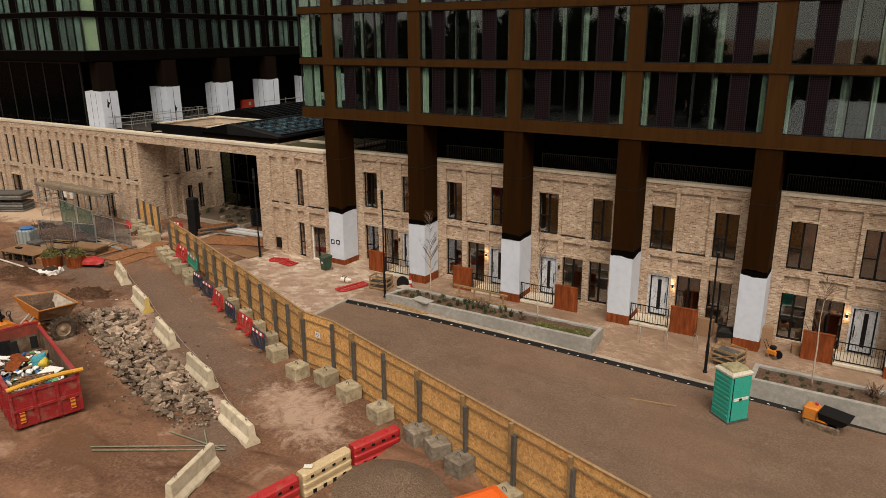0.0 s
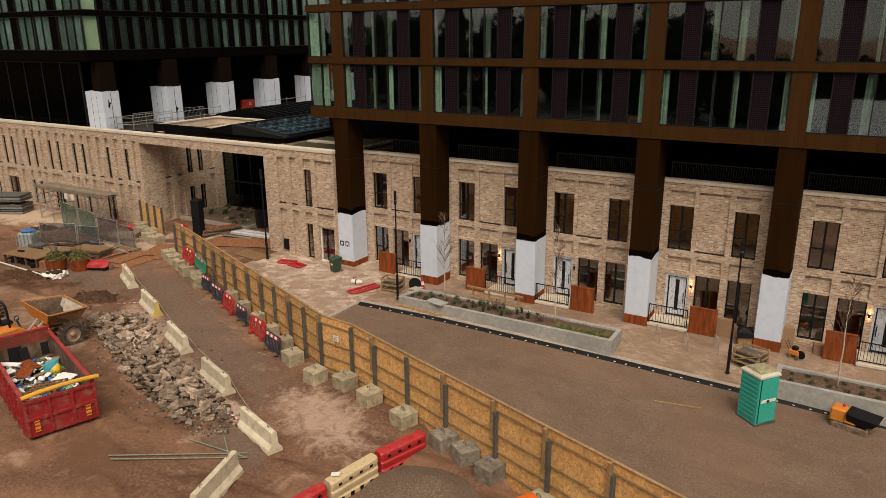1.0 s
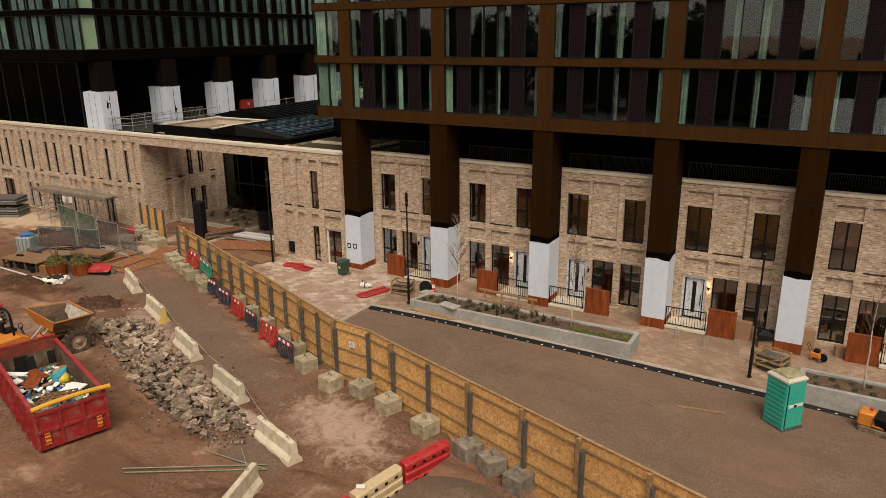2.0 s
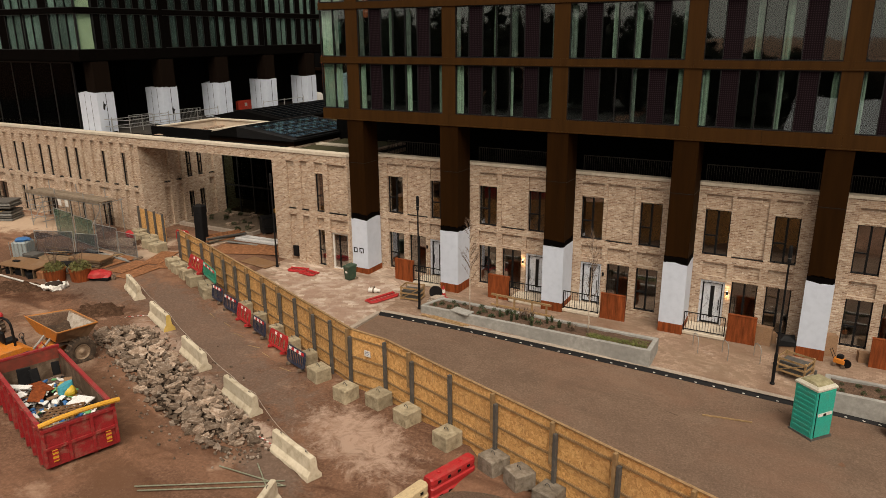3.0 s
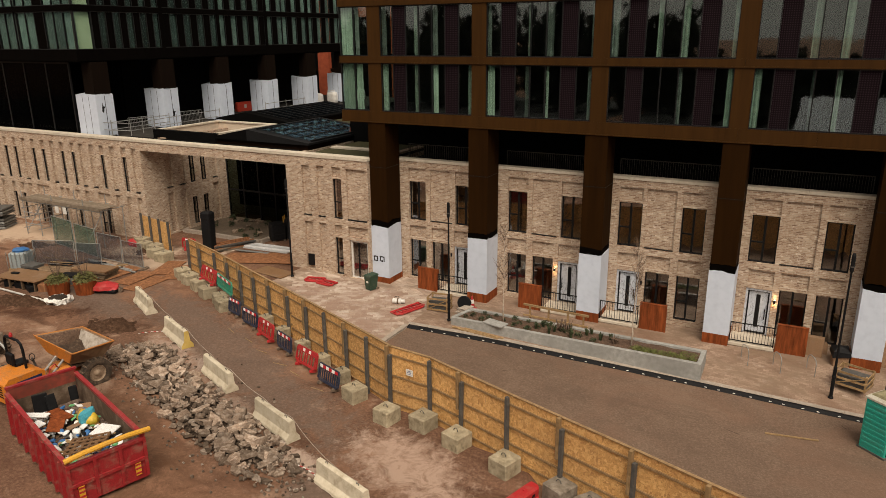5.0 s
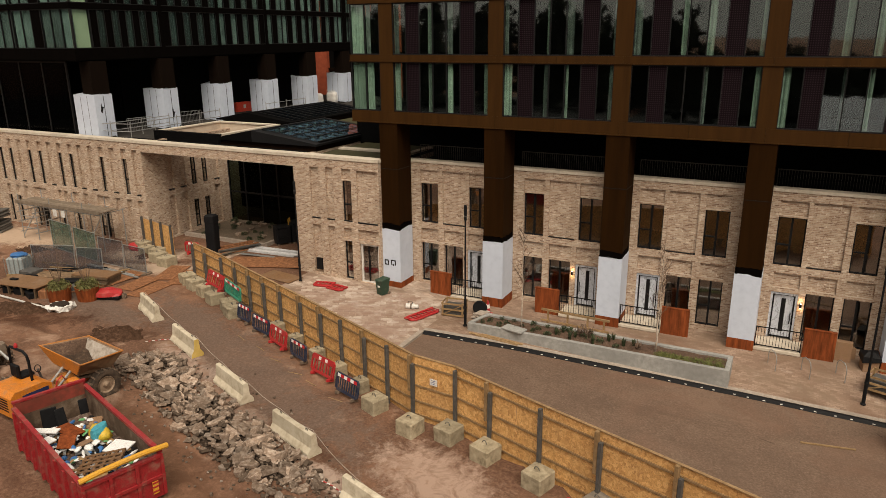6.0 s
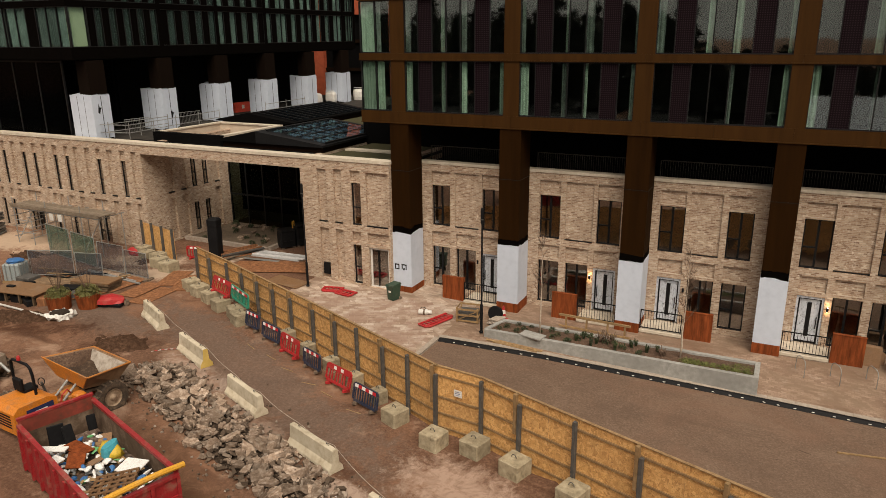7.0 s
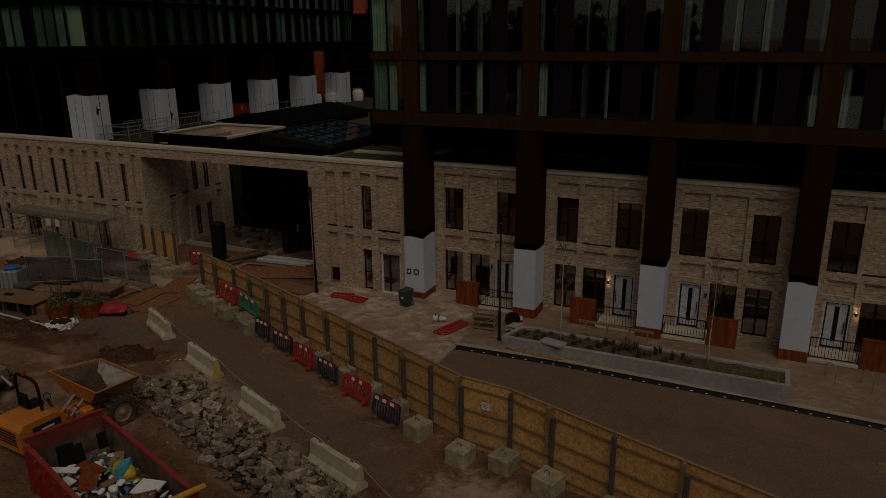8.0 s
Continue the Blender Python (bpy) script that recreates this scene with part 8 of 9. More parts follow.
canopy = thing("scaffold_canopy", "scaffold canopy with weathered boards over a doorway", "scaffold")
WEATHERED = grainy("weathered_board", (0.20, 0.155, 0.115), (0.12, 0.09, 0.065), (0.29, 0.235, 0.18), 5, 0.85, 0.2, pieces=0.3)
for k in range(5):
    part("scaffold_board", Mesh().box(-56.0, 29.75 + 0.27 * k, 3.05, -47.6, 30.0 + 0.27 * k, 3.10), WEATHERED, canopy)
part("fascia_board", Mesh().box(-56.0, 29.70, 2.98, -47.6, 29.745, 3.2), WEATHERED, canopy)
for i in range(6):
    x = -55.8 + 1.62 * i
    for y in (29.8, 31.5):
        part("standard", Mesh().tube((x, y, YZ), (x, y, 3.04 if i % 2 else 3.6), 0.032, 8), GALV, canopy)
    part("transom", Mesh().tube((x, 29.7, 2.95), (x, 31.7, 2.95), 0.032, 8), GALV, canopy)
for z in (1.3, 2.1, 2.9):
    part("ledger", Mesh().tube((-55.9, 29.8, z), (-54.0 if z < 2.5 else -47.6, 29.8, z), 0.032, 8), GALV, canopy)
for x in (-52.1, -51.3):
    part("notice", Mesh().box(x, 29.66, 2.45, x + 0.35, 29.69, 2.9), WHITE, canopy, "small white notice")
for x in (-55.8, -54.2):
    for z in (1.0, 1.7, 2.4):
        part("transom", Mesh().tube((x, 29.6, z), (x, 31.7, z), 0.032, 8), GALV, canopy)
for a, b in (((-55.8, 29.8, 0.7), (-55.8, 31.5, 2.9)), ((-49.32, 29.8, 0.7), (-49.32, 31.5, 2.9))):
    part("brace", Mesh().tube(a, b, 0.032, 8), GALV, canopy)
SHEET_GREY = grainy("dull_zinc_sheet", (0.20, 0.20, 0.195), (0.12, 0.12, 0.115), (0.30, 0.30, 0.29), 6, 0.6, 0.1, metal=0.3)
sheets = thing("trench_sheets", "stack of grey corrugated trench sheets on bearers", "sheet stack", at=pose(-61.0, 29.2, YZ, 0, 0, 28))
for k in range(8):
    if k != 4:
        prof = [(-2.6, 0), (2.6, 0), (2.6, 0.1), (-2.6, 0.1)]
        part("trench_sheet", Mesh().soft_box(-2.6 + pr.uniform(-0.1, 0.1), -0.8, 0.06 + 0.19 * k, 2.6, 0.8, 0.19 + 0.19 * k, 0.03), POST_GREY if k % 2 else SHEET_GREY, sheets)
for u in (-1.8, 1.8):
    part("bearer", Mesh().box(u, -0.8, -0.03, u + 0.1, 0.8, 0.06).box(u, -0.8, 0.76, u + 0.1, 0.8, 0.81), TIMBER, sheets)
# short run of hoarding by the gateway
hp = thing("hoarding", "short run of strand-board hoarding by the gateway", "fence", at=pose(-46.55, 32.05, 0, 0, 0, -14))
for k in range(3):
    part("osb_board", Mesh().box(1.22 * k, 0, YZ, 1.22 * k + 1.21, 0.018, 2.35), OSB, hp)
for k in range(4):
    part("post", Mesh().box(1.2 * k - 0.05, -0.16, YZ, 1.2 * k + 0.05, -0.03, 2.5), POST_GREY, hp)
for x, y, s in ((-45.9, 31.3, 0.85), (-44.9, 30.65, 0.8), (-43.9, 30.6, 0.85), (-43.1, 29.95, 0.9), (-42.0, 29.6, 0.95)):
    ballast_block(x, y, -12 + 10 * s, s)
crowd_barrier(-42.7, 31.75, YZ, 12, 1.05, RED, "red")
single("folded_sheet", crumpled(0.5, 0.3, 0.5, pr), RED, "crumpled dark red sheet beside the hoarding", "sheet", at=pose(-46.4, 31.0, YZ))
wp = thing("wrapped_column", "slim column wrapped in black plastic sheet", "column", at=pose(-40.75, 32.2, YZ, 0, 1.5, 8) @ Matrix.Diagonal((0.82, 0.82, 0.95, 1)))
part("wrap", Mesh().rings([[(x * k, y * k, z) for x, y in ((-0.42, -0.3), (-0.36, -0.36), (0.36, -0.36), (0.42, -0.3), (0.42, 0.3), (0.36, 0.36), (-0.36, 0.36), (-0.42, 0.3))] for k, z in ((1.05, 0), (0.96, 0.9), (1.0, 1.7), (0.95, 2.3), (1.02, 2.4), (1.0, 2.75), (0.7, 2.85))]), BLACK_METAL, wp)
# bed of boulders and shrubs at the glazed hall
bed = thing("gateway_bed", "pale gravel bed with a low kerb in front of the glazed hall", "planting bed", kind="structure")
# pale gravel darkened in its colour for the gateway's shade
part("gravel", Mesh().box(-46.0, 35.2, 0.3, -39.3, 39.7, 0.62), grainy("shaded_gravel", (0.15, 0.112, 0.08), (0.085, 0.062, 0.045), (0.225, 0.175, 0.13), 20, 0.95, 0.8), bed)
part("bed_kerb", Mesh().box(-46.1, 34.95, 0.3, -39.2, 35.18, 0.74).box(-39.28, 35.2, 0.3, -39.05, 39.7, 0.74), KERB, bed)
stone = shapes
for i in range(14):
    ob = new("boulder", stone[i])
    ob.matrix_basis = pose(pr.uniform(-45.6, -39.8), pr.uniform(35.5, 39.3), 0.68, pr.uniform(-20, 20), 0, pr.uniform(0, 360)) @ Matrix.Scale(pr.uniform(0.2, 0.38), 4)
    tagged(ob, "pale brown garden boulder on gravel", "boulder", "boulders by the hall")
for i in range(20):
    plant(bush_meshes[i % 4], pr.uniform(-45.6, -39.8), pr.uniform(35.4, 39.4), 0.62, "dark green shrub in pale gravel", "shrubs by the hall", 0.95)
machine = thing("site_machine", "pair of black boxy site machines on skids in the gateway", "machine", at=pose(-38.3, 36.75, 0.49, 0, 0, 57))
for u, h in ((-0.55, 1.15), (0.52, 1.35)):
    body = part("cabinet", Mesh().soft_box(u - 0.5, -0.4, 0.12, u + 0.5, 0.4, h, 0.06), BLACK_METAL, machine)
    part("lid", Mesh().soft_box(u - 0.46, -0.43, h + 0.002, u + 0.46, 0.43, h + 0.1, 0.03), BLACK_METAL, body)
    part("side_rib", Mesh().box(u - 0.4, -0.43, 0.45, u + 0.4, -0.402, 0.53), BLACK_METAL, body)
    part("skid", Mesh().box(u - 0.45, -0.38, 0, u - 0.3, 0.38, 0.118), RUBBER, body)
    part("skid", Mesh().box(u + 0.3, -0.38, 0, u + 0.45, 0.38, 0.118), RUBBER, body)
part("lifting_handle", Mesh().path([(-0.1, 0, 1.1), (-0.1, 0, 1.62), (0.02, 0, 1.72), (0.02, 0, 1.4)], 0.03, 6), YELLOW, machine)
GREY_TIMBER = grainy("grey_weathered_timber", (0.17, 0.135, 0.10), (0.09, 0.07, 0.052), (0.25, 0.20, 0.155), 6, 0.9, 0.3, pieces=0.5)
PALE_STEEL = grainy("pale_zinc_sheet", (0.62, 0.62, 0.63), (0.42, 0.42, 0.43), (0.74, 0.74, 0.75), 5, 0.5, 0.1, 0.3, pieces=0.5)
for k in range(9):
    single("metal_profile", Mesh().box(-1.85, -0.055, 0, 1.85, -0.04, 0.09).box(-1.85, 0.04, 0, 1.85, 0.055, 0.09).box(-1.85, -0.04, 0, 1.85, 0.04, 0.015), PALE_STEEL, "pale metal channel in a loose pile", "metal profile", at=pose(-37.8 + pr.uniform(-0.2, 0.2), 34.0 + 0.1 * k, 0.5 + 0.1 * (k % 2), 0, pr.uniform(-0.6, 0.6), 5 + pr.uniform(-4, 4)), group="pile of metal profiles")
single("zinc_sheet", Mesh().soft_box(-1.2, -0.13, 0, 1.2, 0.13, 0.02, 0.005), GALV, "pale metal sheet lying beside the profiles", "metal sheet", at=pose(-38.2, 33.3, 0.57, 0, 0, 8))
for k in range(26):
    single("timber_length", Mesh().box(-1.35, -0.05, 0, 1.35, 0.05, 0.08), pr.choice((POST_GREY, POST_GREY, GREY_TIMBER, RUST_PLATE)), "grey weathered timber length in a loose pile", "timber", at=pose(-40.05 + pr.uniform(-0.4, 0.4), 33.45 + pr.uniform(-0.15, 0.15), 0.5 + 0.085 * (k // 5), 0, pr.uniform(-1.5, 1.5), 72 + pr.uniform(-9, 9)), group="pile of timber lengths")
SOIL = grainy("dark_soil", (0.07, 0.038, 0.024), (0.03, 0.016, 0.010), (0.13, 0.075, 0.05), 7, 0.95, 0.9, distance=0.06, spec=0.05)
for x, y, r, h in ((-43.3, 21.1, 1.7, 0.28), (-36.0, 20.95, 1.5, 0.36), (-44.6, 30.2, 1.0, 0.2), (-52.5, 28.0, 1.6, 0.25)):
    mo = Mesh()
    n = 41
    for i in range(n):
        for j in range(n):
            u, v = -1 + 2 * i / (n - 1), -1 + 2 * j / (n - 1)
            k = max(0.0, 1 - math.hypot(u, v) * (1.25 + 0.6 * noise.noise((1.6 * u + x, 1.6 * v, 3.0)) + 0.35 * noise.noise((5 * u + x, 5 * v, 9.0))))
            mo.v.append((x + u * r * 1.3, y + v * r * 0.8, ground_z(x) - 0.12 + 1.35 * h * k ** 0.8 + (0.30 * k + 0.01) * noise.noise((u * 6, v * 6, x)) + 0.10 * k * noise.noise((u * 17, v * 17, x))))
    mo.f = [(i * n + j, (i + 1) * n + j, (i + 1) * n + j + 1, i * n + j + 1) for i in range(n - 1) for j in range(n - 1)]
    single("soil_heap", mo, SOIL, "low heap of dark brown soil", "soil", kind="stuff", smooth=True)

# ---- roofs between the towers ----
SKYGLASS = glass_material("roof_glass", (0.95, 0.98, 1.0), 0.5, 0.02, (0.72, 0.88, 1.0))
well = thing("light_well", "brick-lined light well with a pale coping and black outer cladding", "light well")
wx0, wx1, wy0, wy1, wz = -47.6, -41.9, 34.7, 40.9, 7.62
part("near_wall", Mesh().box(wx0, wy0, 6.905, wx1, wy0 + 0.3, wz), SOFFIT, well, "black-clad outer wall")
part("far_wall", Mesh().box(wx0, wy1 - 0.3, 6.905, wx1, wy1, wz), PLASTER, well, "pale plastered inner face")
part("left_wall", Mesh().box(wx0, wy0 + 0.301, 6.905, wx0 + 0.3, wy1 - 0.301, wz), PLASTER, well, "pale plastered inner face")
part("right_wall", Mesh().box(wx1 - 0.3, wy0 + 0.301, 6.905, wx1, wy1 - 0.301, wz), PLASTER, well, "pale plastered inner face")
for a in ((wx0, wy0, wx1, wy0 + 0.38), (wx0, wy1 - 0.38, wx1, wy1), (wx0, wy0 + 0.381, wx0 + 0.38, wy1 - 0.381), (wx1 - 0.38, wy0 + 0.381, wx1, wy1 - 0.381)):
    part("coping", Mesh().box(a[0], a[1], wz + 0.002, a[2], a[3], wz + 0.09), SOFFIT if a[1] == wy0 else COPING, well)
single("parapet_upstand", Mesh().box(-48.2, 33.35, 7.1, -34.0, 33.5, 7.36), SOFFIT, "low black roof upstand behind the coping", "upstand")
sk = thing("roof_lantern", "black pitched roof lantern with a large glazed skylight", "roof light")
part("body", Mesh().box(-41.2, 34.2, 7.1, -33.9, 41.4, 7.55), DARK_BRONZE, sk, "dark brown cladding")
part("left_slope", Mesh().rings([[(-41.5, 34.0, 7.551), (-38.5, 34.0, 7.551), (-38.5, 41.6, 7.551), (-41.5, 41.6, 7.551)], [(-41.5, 34.0, 7.65), (-38.5, 34.0, 8.26), (-38.5, 41.6, 8.26), (-41.5, 41.6, 7.65)]]), SOFFIT, sk)
part("right_slope", Mesh().rings([[(-38.499, 34.0, 7.551), (-33.7, 34.0, 7.551), (-33.7, 41.6, 7.551), (-38.499, 41.6, 7.551)], [(-38.499, 34.0, 8.26), (-33.7, 34.0, 7.68), (-33.7, 41.6, 7.68), (-38.499, 41.6, 8.26)]]), BLACK_METAL, sk)
tilt = pose(-38.5, 34.0, 8.27, 0, math.degrees(math.atan2(0.58, 4.8)), 0)
sky_pane = part("skylight_pane", Mesh().box(0.5, 0.6, 0.02, 4.6, 7.0, 0.05, tilt), SKYGLASS, sk, "glazed skylight mirroring the sky")
sky_pane.visible_shadow = False
# pale blue patches under the pane paint the skylight's reflection
ROOF_REFLECTION = grainy("pale_blue_reflection", (0.07, 0.125, 0.165), (0.03, 0.055, 0.078), (0.16, 0.25, 0.30), 1.2, 0.8, 0.0)
for k in range(8):
    for j in range(4):
        u, v = 0.62 + 1.0 * j, 0.64 + 0.8 * k
        part("reflection_patch", Mesh().box(u + pr.uniform(0, 0.12), v + pr.uniform(0, 0.12), 0.004, u + 0.86 - pr.uniform(0, 0.25 if j else 0.6), v + 0.70 - pr.uniform(0, 0.1), 0.016, tilt), ROOF_REFLECTION, sk, "pale blue patch painting a reflection under the glass")
for j in range(1, 4):
    part("glazing_bar", Mesh().box(0.5 + 1.0 * j, 0.6, 0.051, 0.58 + 1.0 * j, 7.0, 0.06, tilt), BLACK_METAL, sk)
for k in range(9):
    part("glazing_bar", Mesh().box(0.5, 0.57 + 0.8 * k, 0.051, 4.6, 0.62 + 0.8 * k, 0.065, tilt), BLACK_METAL, sk)
for a in ((0.4, 0.5, 0.5, 7.1), (4.6, 0.5, 4.7, 7.1)):
    part("skylight_frame", Mesh().box(a[0], a[1], 0.02, a[2], a[3], 0.10, tilt), BLACK_METAL, sk)
sk2 = thing("roof_lantern", "dark flat roof lantern with thin glazing bars", "roof light")
part("body", Mesh().box(-48.6, 42.3, 7.1, -42.2, 52.2, 7.6), DARK_BRONZE, sk2, "dark brown cladding")
part("left_slope", Mesh().rings([[(-49.0, 42.0, 7.602), (-46.0, 42.0, 7.602), (-46.0, 52.5, 7.602), (-49.0, 52.5, 7.602)], [(-49.0, 42.0, 7.7), (-46.0, 42.0, 8.25), (-46.0, 52.5, 8.25), (-49.0, 52.5, 7.7)]]), SOFFIT, sk2)
part("right_slope", Mesh().rings([[(-45.999, 42.0, 7.602), (-41.9, 42.0, 7.602), (-41.9, 52.5, 7.602), (-45.999, 52.5, 7.602)], [(-45.999, 42.0, 8.25), (-41.9, 42.0, 7.7), (-41.9, 52.5, 7.7), (-45.999, 52.5, 8.25)]]), SOFFIT, sk2)
tilt = pose(-46.0, 42.0, 8.26, 0, math.degrees(math.atan2(0.55, 4.1)), 0)
part("pane", Mesh().box(0.4, 0.6, 0.02, 3.9, 9.9, 0.05, tilt), SKYGLASS, sk2)
for k in range(12):
    part("glazing_bar", Mesh().box(0.4, 0.6 + 0.82 * k, 0.051, 3.9, 0.68 + 0.82 * k, 0.09, tilt), BLACK_METAL, sk2)
MOSS = grainy("moss_roof", (0.05, 0.046, 0.019), (0.03, 0.028, 0.012), (0.08, 0.072, 0.032), 5, 0.95, 0.5)
single("green_roof", Mesh().box(-33.4, 33.6, 7.1, -29.0, 45.0, 7.2).box(-41.9, 42.5, 7.1, -33.5, 58.0, 7.24), MOSS, "dull mossy green roof covering", "green roof", kind="structure")
single("roof_walkway", Mesh().box(-33.3, 35.6, 7.21, -29.05, 36.2, 7.3), COPING, "pale paved strip across the green roof", "walkway", kind="structure")


def guard(pts, label):
    g = thing("guard_rail", label, "guard rail", group="roof guard rails")
    for (x0, y0), (x1, y1) in zip(pts, pts[1:]):
        for z in (7.65, 8.15):
            part("rail_tube", Mesh().tube((x0, y0, z), (x1, y1, z), 0.026, 8), GALV, g)
    for x, y in pts:
        part("upright", Mesh().tube((x, y, 7.1), (x, y, 8.3), 0.026, 8), GALV, g)


guard([(-52.0, 33.5), (-50.3, 33.55), (-48.8, 33.9), (-49.1, 36.2), (-49.4, 38.5), (-49.7, 41.0), (-50.0, 43.5)], "scaffold-tube guard rail along the roof edge")
guard([(-50.6, 33.8), (-50.6, 36.4), (-50.6, 38.9)], "scaffold-tube guard rail along the roof edge")
guard([(-50.0, 49.0), (-50.2, 52.0), (-50.4, 55.0)], "scaffold-tube guard rail along the roof edge")
for y in (36.0, 40.8):
    fence_ = thing("steel_barrier", "grey steel pedestrian barrier on the roof deck", "barrier", at=pose(-51.6, y, 7.12, 0, 0, 80), group="steel barriers")
    part("outline", Mesh().path([(0, 0, 0.1), (0, 0, 1.05), (2.0, 0, 1.05), (2.0, 0, 0.1)], 0.02, 6), GALV, fence_)
    bar_ = Mesh().tube((0, 0, 0.12), (0, 0, 1.03), 0.008, 5).data("bar", GALV)
    for k in range(1, 16):
        part("bar", bar_, None, fence_, at=pose(0.125 * k, 0, 0))
# red plastic brightened in its colour to offset the overhang's shade
LIFTED_RED = plastic("brightened_red_plastic", (0.80, 0.07, 0.035), 0.1)
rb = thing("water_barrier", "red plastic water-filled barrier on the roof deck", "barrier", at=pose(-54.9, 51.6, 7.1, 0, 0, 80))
part("body", Mesh().soft_box(-0.9, -0.22, 0, 0.9, 0.22, 0.85, 0.08), LIFTED_RED, rb)
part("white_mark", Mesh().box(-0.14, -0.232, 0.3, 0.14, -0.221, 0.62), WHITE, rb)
for x, y in ((-52.5, 59.6), (-52.4, 62.2), (-52.1, 64.2), (-51.6, 66.0)):
    bb = thing("bulk_bag", "full white bulk bag standing on the roof deck", "bulk bag", at=pose(x, y, 7.1, 0, 0, pr.uniform(0, 40)) @ Matrix.Scale(1.05, 4), group="white bulk bags")
    part("bag", Mesh().rings([[(0.5 * k * math.copysign(abs(math.cos(t)) ** 0.5, math.cos(t)), 0.5 * k * math.copysign(abs(math.sin(t)) ** 0.5, math.sin(t)), z) for t in np.linspace(0, 2 * math.pi, 16, endpoint=False)] for k, z in ((0.95, 0), (1.08, 0.3), (1.05, 0.8), (0.9, 0.98), (0.5, 1.05))]), WHITE, bb)
    part("strap", Mesh().path([(-0.4, -0.4, 0.95), (-0.4, -0.42, 1.2), (0.4, -0.42, 1.2), (0.4, -0.4, 0.95)], 0.025, 5), WHITE, bb)
for k in range(8):
    single("timber_length", Mesh().box(-0.9, -0.06, 0, 0.9, 0.06, 0.08), TIMBER, "timber offcut in a pile on the roof deck", "timber", at=pose(-50.9 + pr.uniform(-0.3, 0.3), 53.5 + 0.2 * k, 7.14 + 0.06 * (k % 3), 0, pr.uniform(-3, 3), pr.uniform(-20, 40)), group="offcuts on the roof deck")

# ---- beyond and behind ----
ORANGE_CLAD = grainy("orange_red_cladding", (0.36, 0.075, 0.035), (0.26, 0.05, 0.024), (0.46, 0.11, 0.05), 2, 0.7, 0.1)
farb = thing("apartment_building", "orange-red clad apartment building beyond the roof deck", "apartment building")
part("wall", Mesh().box(-66.0, 74.0, 0, -44.0, 80.0, 30.0), SOFFIT, farb)
for a, b, z in ((-62.6, -61.0, 0.0), (-56.4, -54.8, 15.9), (-52.0, -50.4, 0.0)):
    part("clad_pier", Mesh().box(a, 73.4, z, b, 73.99, 30.0), ORANGE_CLAD, farb, "orange-red pier")
for k in range(9):
    part("floor_band", Mesh().box(-66.0, 73.7, 3.2 * k, -46.0, 73.98, 3.2 * k + 0.35), DARK_BRONZE, farb)

shed = thing("warehouse", "low warehouse with a pale ribbed metal roof behind the camera", "warehouse")
RIBBED = Nodes("pale_ribbed_roof", 0.5, 0.1)
wv = RIBBED.n.new("ShaderNodeTexWave")
wv.inputs["Scale"].default_value = 0.8
wv.bands_direction = "X"
RIBBED.link(RIBBED.place(), wv.inputs["Vector"])
RIBBED.colour(RIBBED.ramp(wv.outputs["Fac"], [(0.2, (0.17, 0.175, 0.195)), (0.5, (0.32, 0.33, 0.36))]))
part("roof", Mesh().rings([[(-9, -9, 4.6), (-9, -40, 4.6), (-9, -40, 4.7), (-9, -24, 6.9), (-9, -9, 4.7)], [(34, -9, 4.6), (34, -40, 4.6), (34, -40, 4.7), (34, -24, 6.9), (34, -9, 4.7)]]), RIBBED.mat, shed)
part("wall", Mesh().box(-8.8, -39.8, -1.0, 33.8, -9.2, 4.59), CONCRETE, shed)

woods = Mesh()
wr = random.Random(77)
for i in range(150):
    x, y = -170 + i * 2.1 + wr.uniform(-2, 2), -66 + wr.uniform(-12, 12)
    h = wr.uniform(12.5, 18.5) * (0.62 if x > -26 else 1.1)
    woods.tube((x, y, -1), (x + wr.uniform(-0.5, 0.5), y, h * 0.6), 0.3, 6, 0.12)
    for _ in range(240):
        a, b, k = wr.uniform(0, 6.28), wr.uniform(-1.4, 1.5), wr.uniform(0.4, 1.0)
        c = Vector((x + 3.3 * k * math.cos(a) * math.cos(b), y + 3.3 * k * math.sin(a) * math.cos(b), h * 0.5 + h * 0.5 * k * math.sin(b)))
        m = Matrix.Translation(c) @ pose(0, 0, 0, wr.uniform(0, 180), wr.uniform(0, 180), wr.uniform(0, 180))
        s = wr.uniform(0.7, 1.4)
        woods.quad(*[m @ Vector(p) for p in ((-s, 0, 0), (0, -s * 0.6, 0.2), (s, 0, 0), (0, s * 0.6, -0.2))])
single("distant_woods", woods, grainy("winter_foliage", (0.014, 0.014, 0.008), (0.008, 0.008, 0.005), (0.024, 0.022, 0.013), 0.8, 0.95, 0.0), "belt of dark winter trees beyond the site", "trees", kind="stuff")

# unseen dark ground, added to keep the tower glass reflections dark
BACKING_GROUND = grainy("dark_backing_ground", (0.04, 0.038, 0.037), (0.025, 0.024, 0.023), (0.06, 0.057, 0.055), 6, 0.9, 0.3)
sheet("car_park", [float(v) for v in range(-170, 111, 10)], [-85.0, -60.0, -45.0, -30.0, -15.0, -4.5], lambda x, y: ground_z(x) + 0.06, BACKING_GROUND, "dark ground added beyond the site to darken reflections", "car park")
lying = [((-22.35, 12.2), (-18.44, 14.89)), ((-22.1, 12.1), (-18.25, 14.7)), ((-20.86, 14.38), (-18.34, 14.67)), ((-19.86, 15.14), (-18.78, 14.37))]
GREENISH = grainy("greenish_steel_tube", (0.20, 0.21, 0.15), (0.13, 0.135, 0.095), (0.29, 0.30, 0.23), 8, 0.6, 0.1)
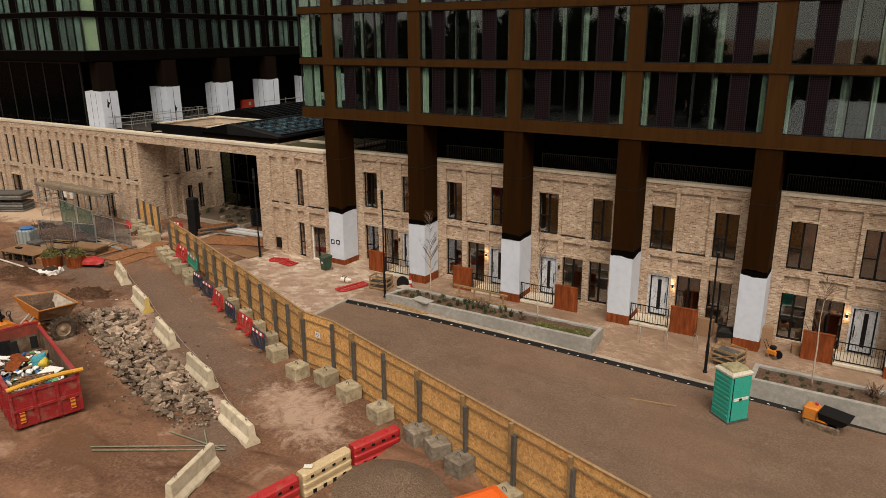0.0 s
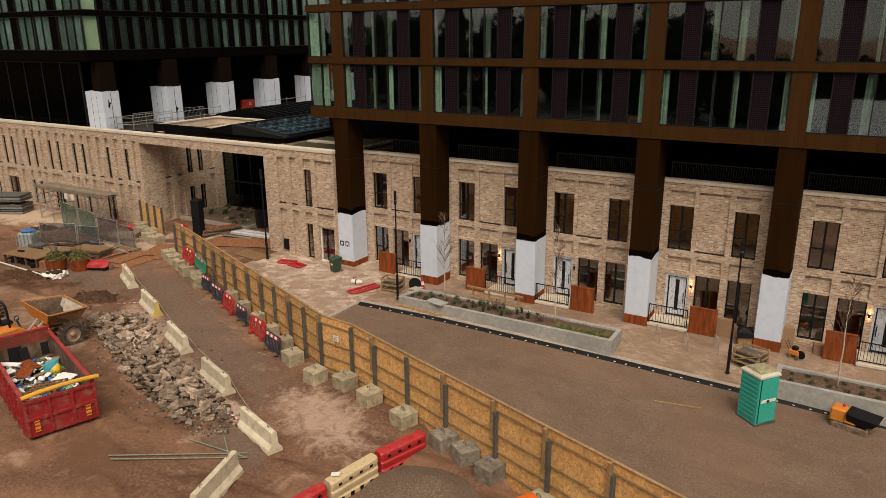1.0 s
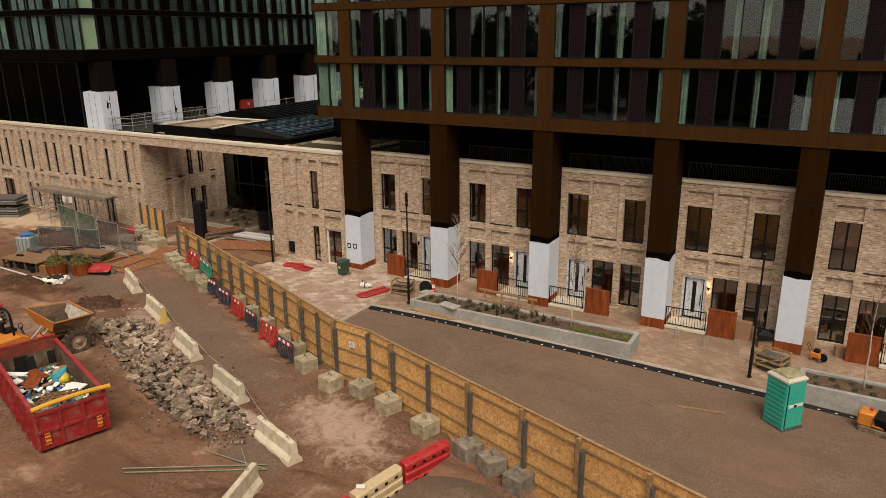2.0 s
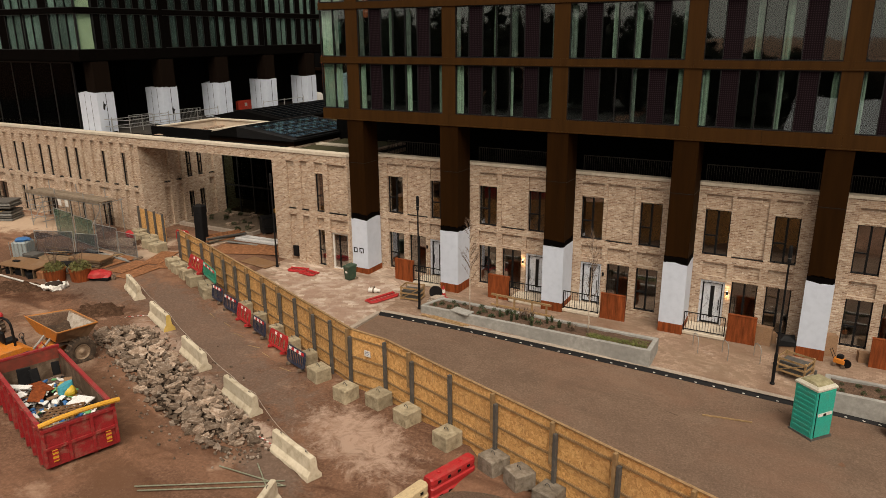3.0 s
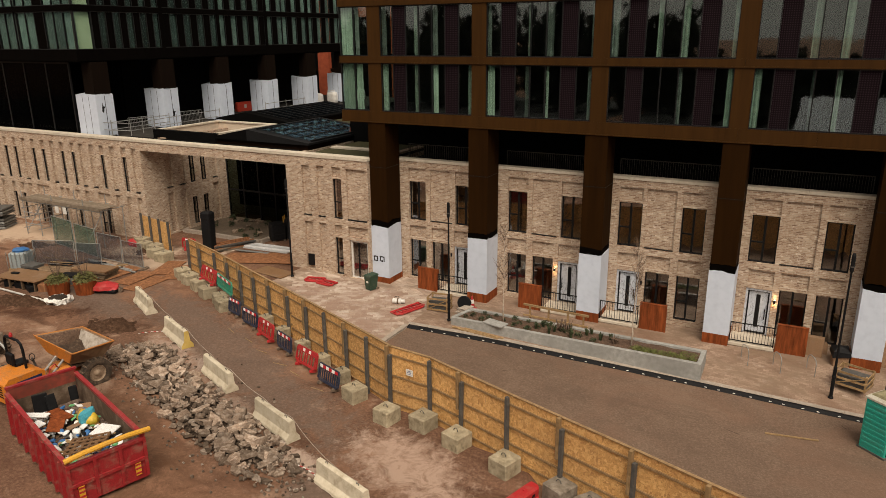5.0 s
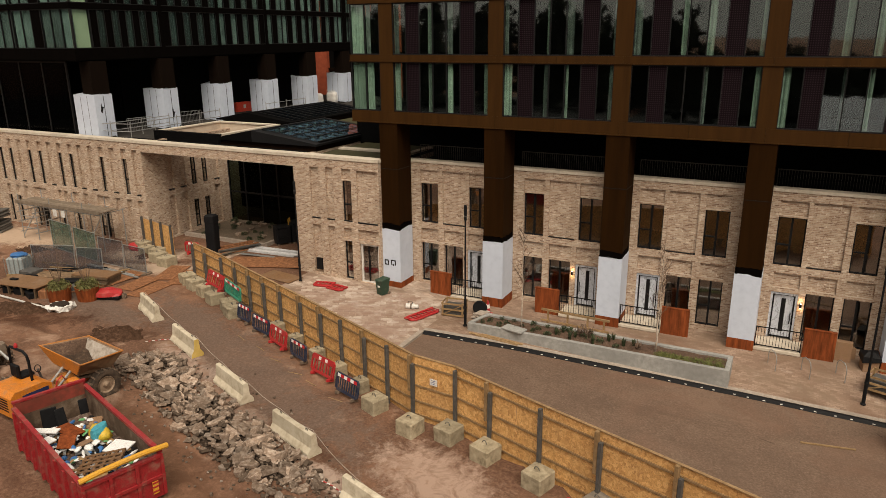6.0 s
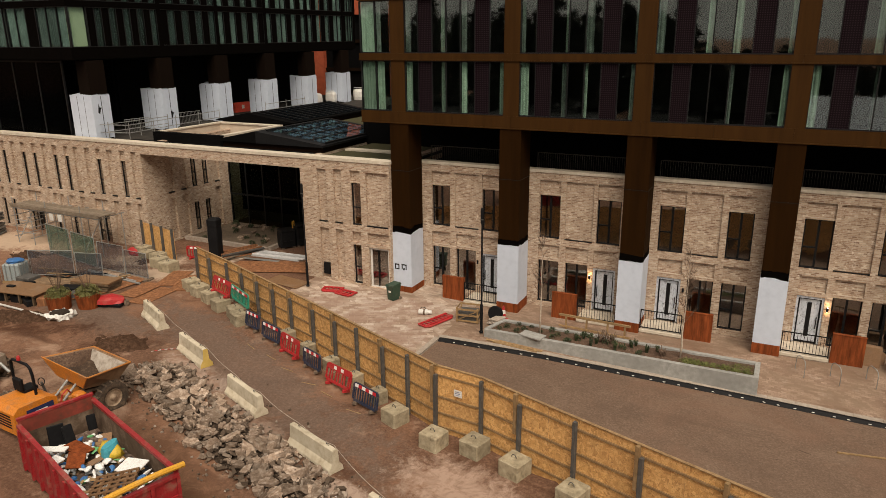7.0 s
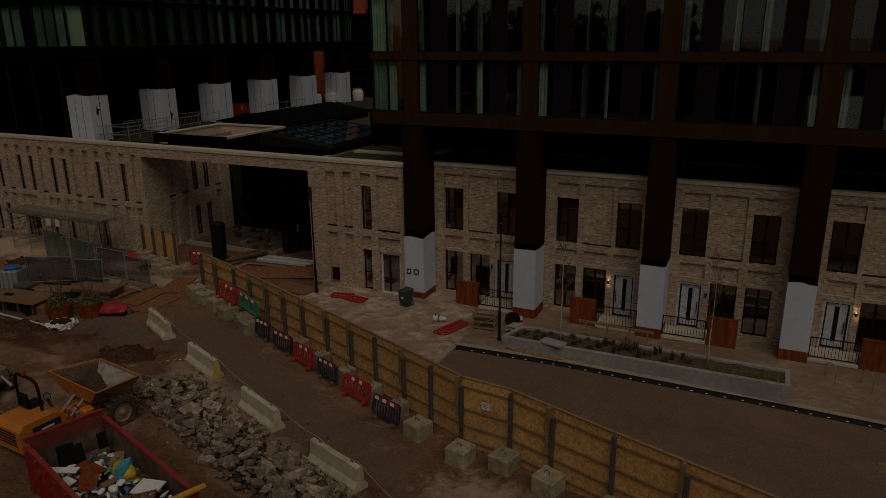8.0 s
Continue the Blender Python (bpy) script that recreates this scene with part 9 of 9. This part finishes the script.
for (x0, y0), (x1, y1) in lying:
    single("steel_pole", Mesh().tube((x0, y0, ground_z(x0) + 0.07), (x1, y1, ground_z(x1) + 0.07), 0.024, 8), GREENISH, "greenish steel tube lying on the earth", "pole", group="poles on the ground")

# ---- paving slabs of the square ----
def slab_material(name):
    """Pale square slabs, worn unevenly and smeared with brown mud."""
    m = Nodes(name, 0.8, spec=0.3)
    v = m.place()
    info = m.n.new("ShaderNodeObjectInfo")
    tone = m.ramp(info.outputs["Random"], [(0.0, (0.26, 0.175, 0.13)), (0.4, (0.38, 0.285, 0.225)), (0.75, (0.46, 0.37, 0.305)), (1.0, (0.56, 0.475, 0.41))])
    blotch = m.noise(v, 2.6, 4, 0.6, 0.4)
    mud = m.noise(v, 0.42, 6, 0.7, 1.2)
    fine = m.noise(v, 14, 5, 0.7)
    c = m.mix(tone, (0.55, 0.46, 0.40), m.ramp(blotch, [(0.5, (0, 0, 0)), (0.60, (0.5, 0.5, 0.5))]))
    c = m.mix(c, (0.25, 0.165, 0.12), m.ramp(blotch, [(0.36, (0.7, 0.7, 0.7)), (0.44, (0, 0, 0))]))
    c = m.mix(c, (0.29, 0.19, 0.145), m.ramp(mud, [(0.42, (0.1, 0.1, 0.1)), (0.58, (0.85, 0.85, 0.85))]))
    c = m.mix(c, (0.16, 0.10, 0.07), m.ramp(fine, [(0.3, (0.45, 0.45, 0.45)), (0.42, (0, 0, 0))]))
    m.colour(c)
    m.bump(fine, 0.15, 0.006)
    return m.mat


SLAB = slab_material("square_slab")
plaza_ob = bpy.data.objects["plaza"]
slab_mesh = Mesh().box(-0.305, -0.150, 0, 0.305, 0.150, 0.03, taper=0.004).data("paving_slab", SLAB)
sr = random.Random(8)
turn_ = 31.5
cs, sn = math.cos(radians(turn_)), math.sin(radians(turn_))
count = 0
for i in range(-14, 15):
    for j in range(-28, 29):
        u, v = i * 0.62 + (0.31 if j % 2 else 0), j * 0.31
        x, y = -27.6 + u * cs - v * sn, 28.9 + u * sn + v * cs
        inside = -32.4 < x < -24.1 and hoarding_y(x) + 0.5 < y < 31.9 and (x < -28.9 or y < 32.2)
        if inside and count < 300 and y > 27.0 - (x + 27) * 0.5:
            z = lerp(x, [(-40, 0.50), (-34, 0.42), (-28, 0.30), (-23.7, 0.17)])
            part("paving_slab", slab_mesh, None, plaza_ob, at=pose(x, y, z - 0.018 + sr.uniform(-0.003, 0.003), sr.uniform(-0.5, 0.5), 1.3, turn_))
            count += 1
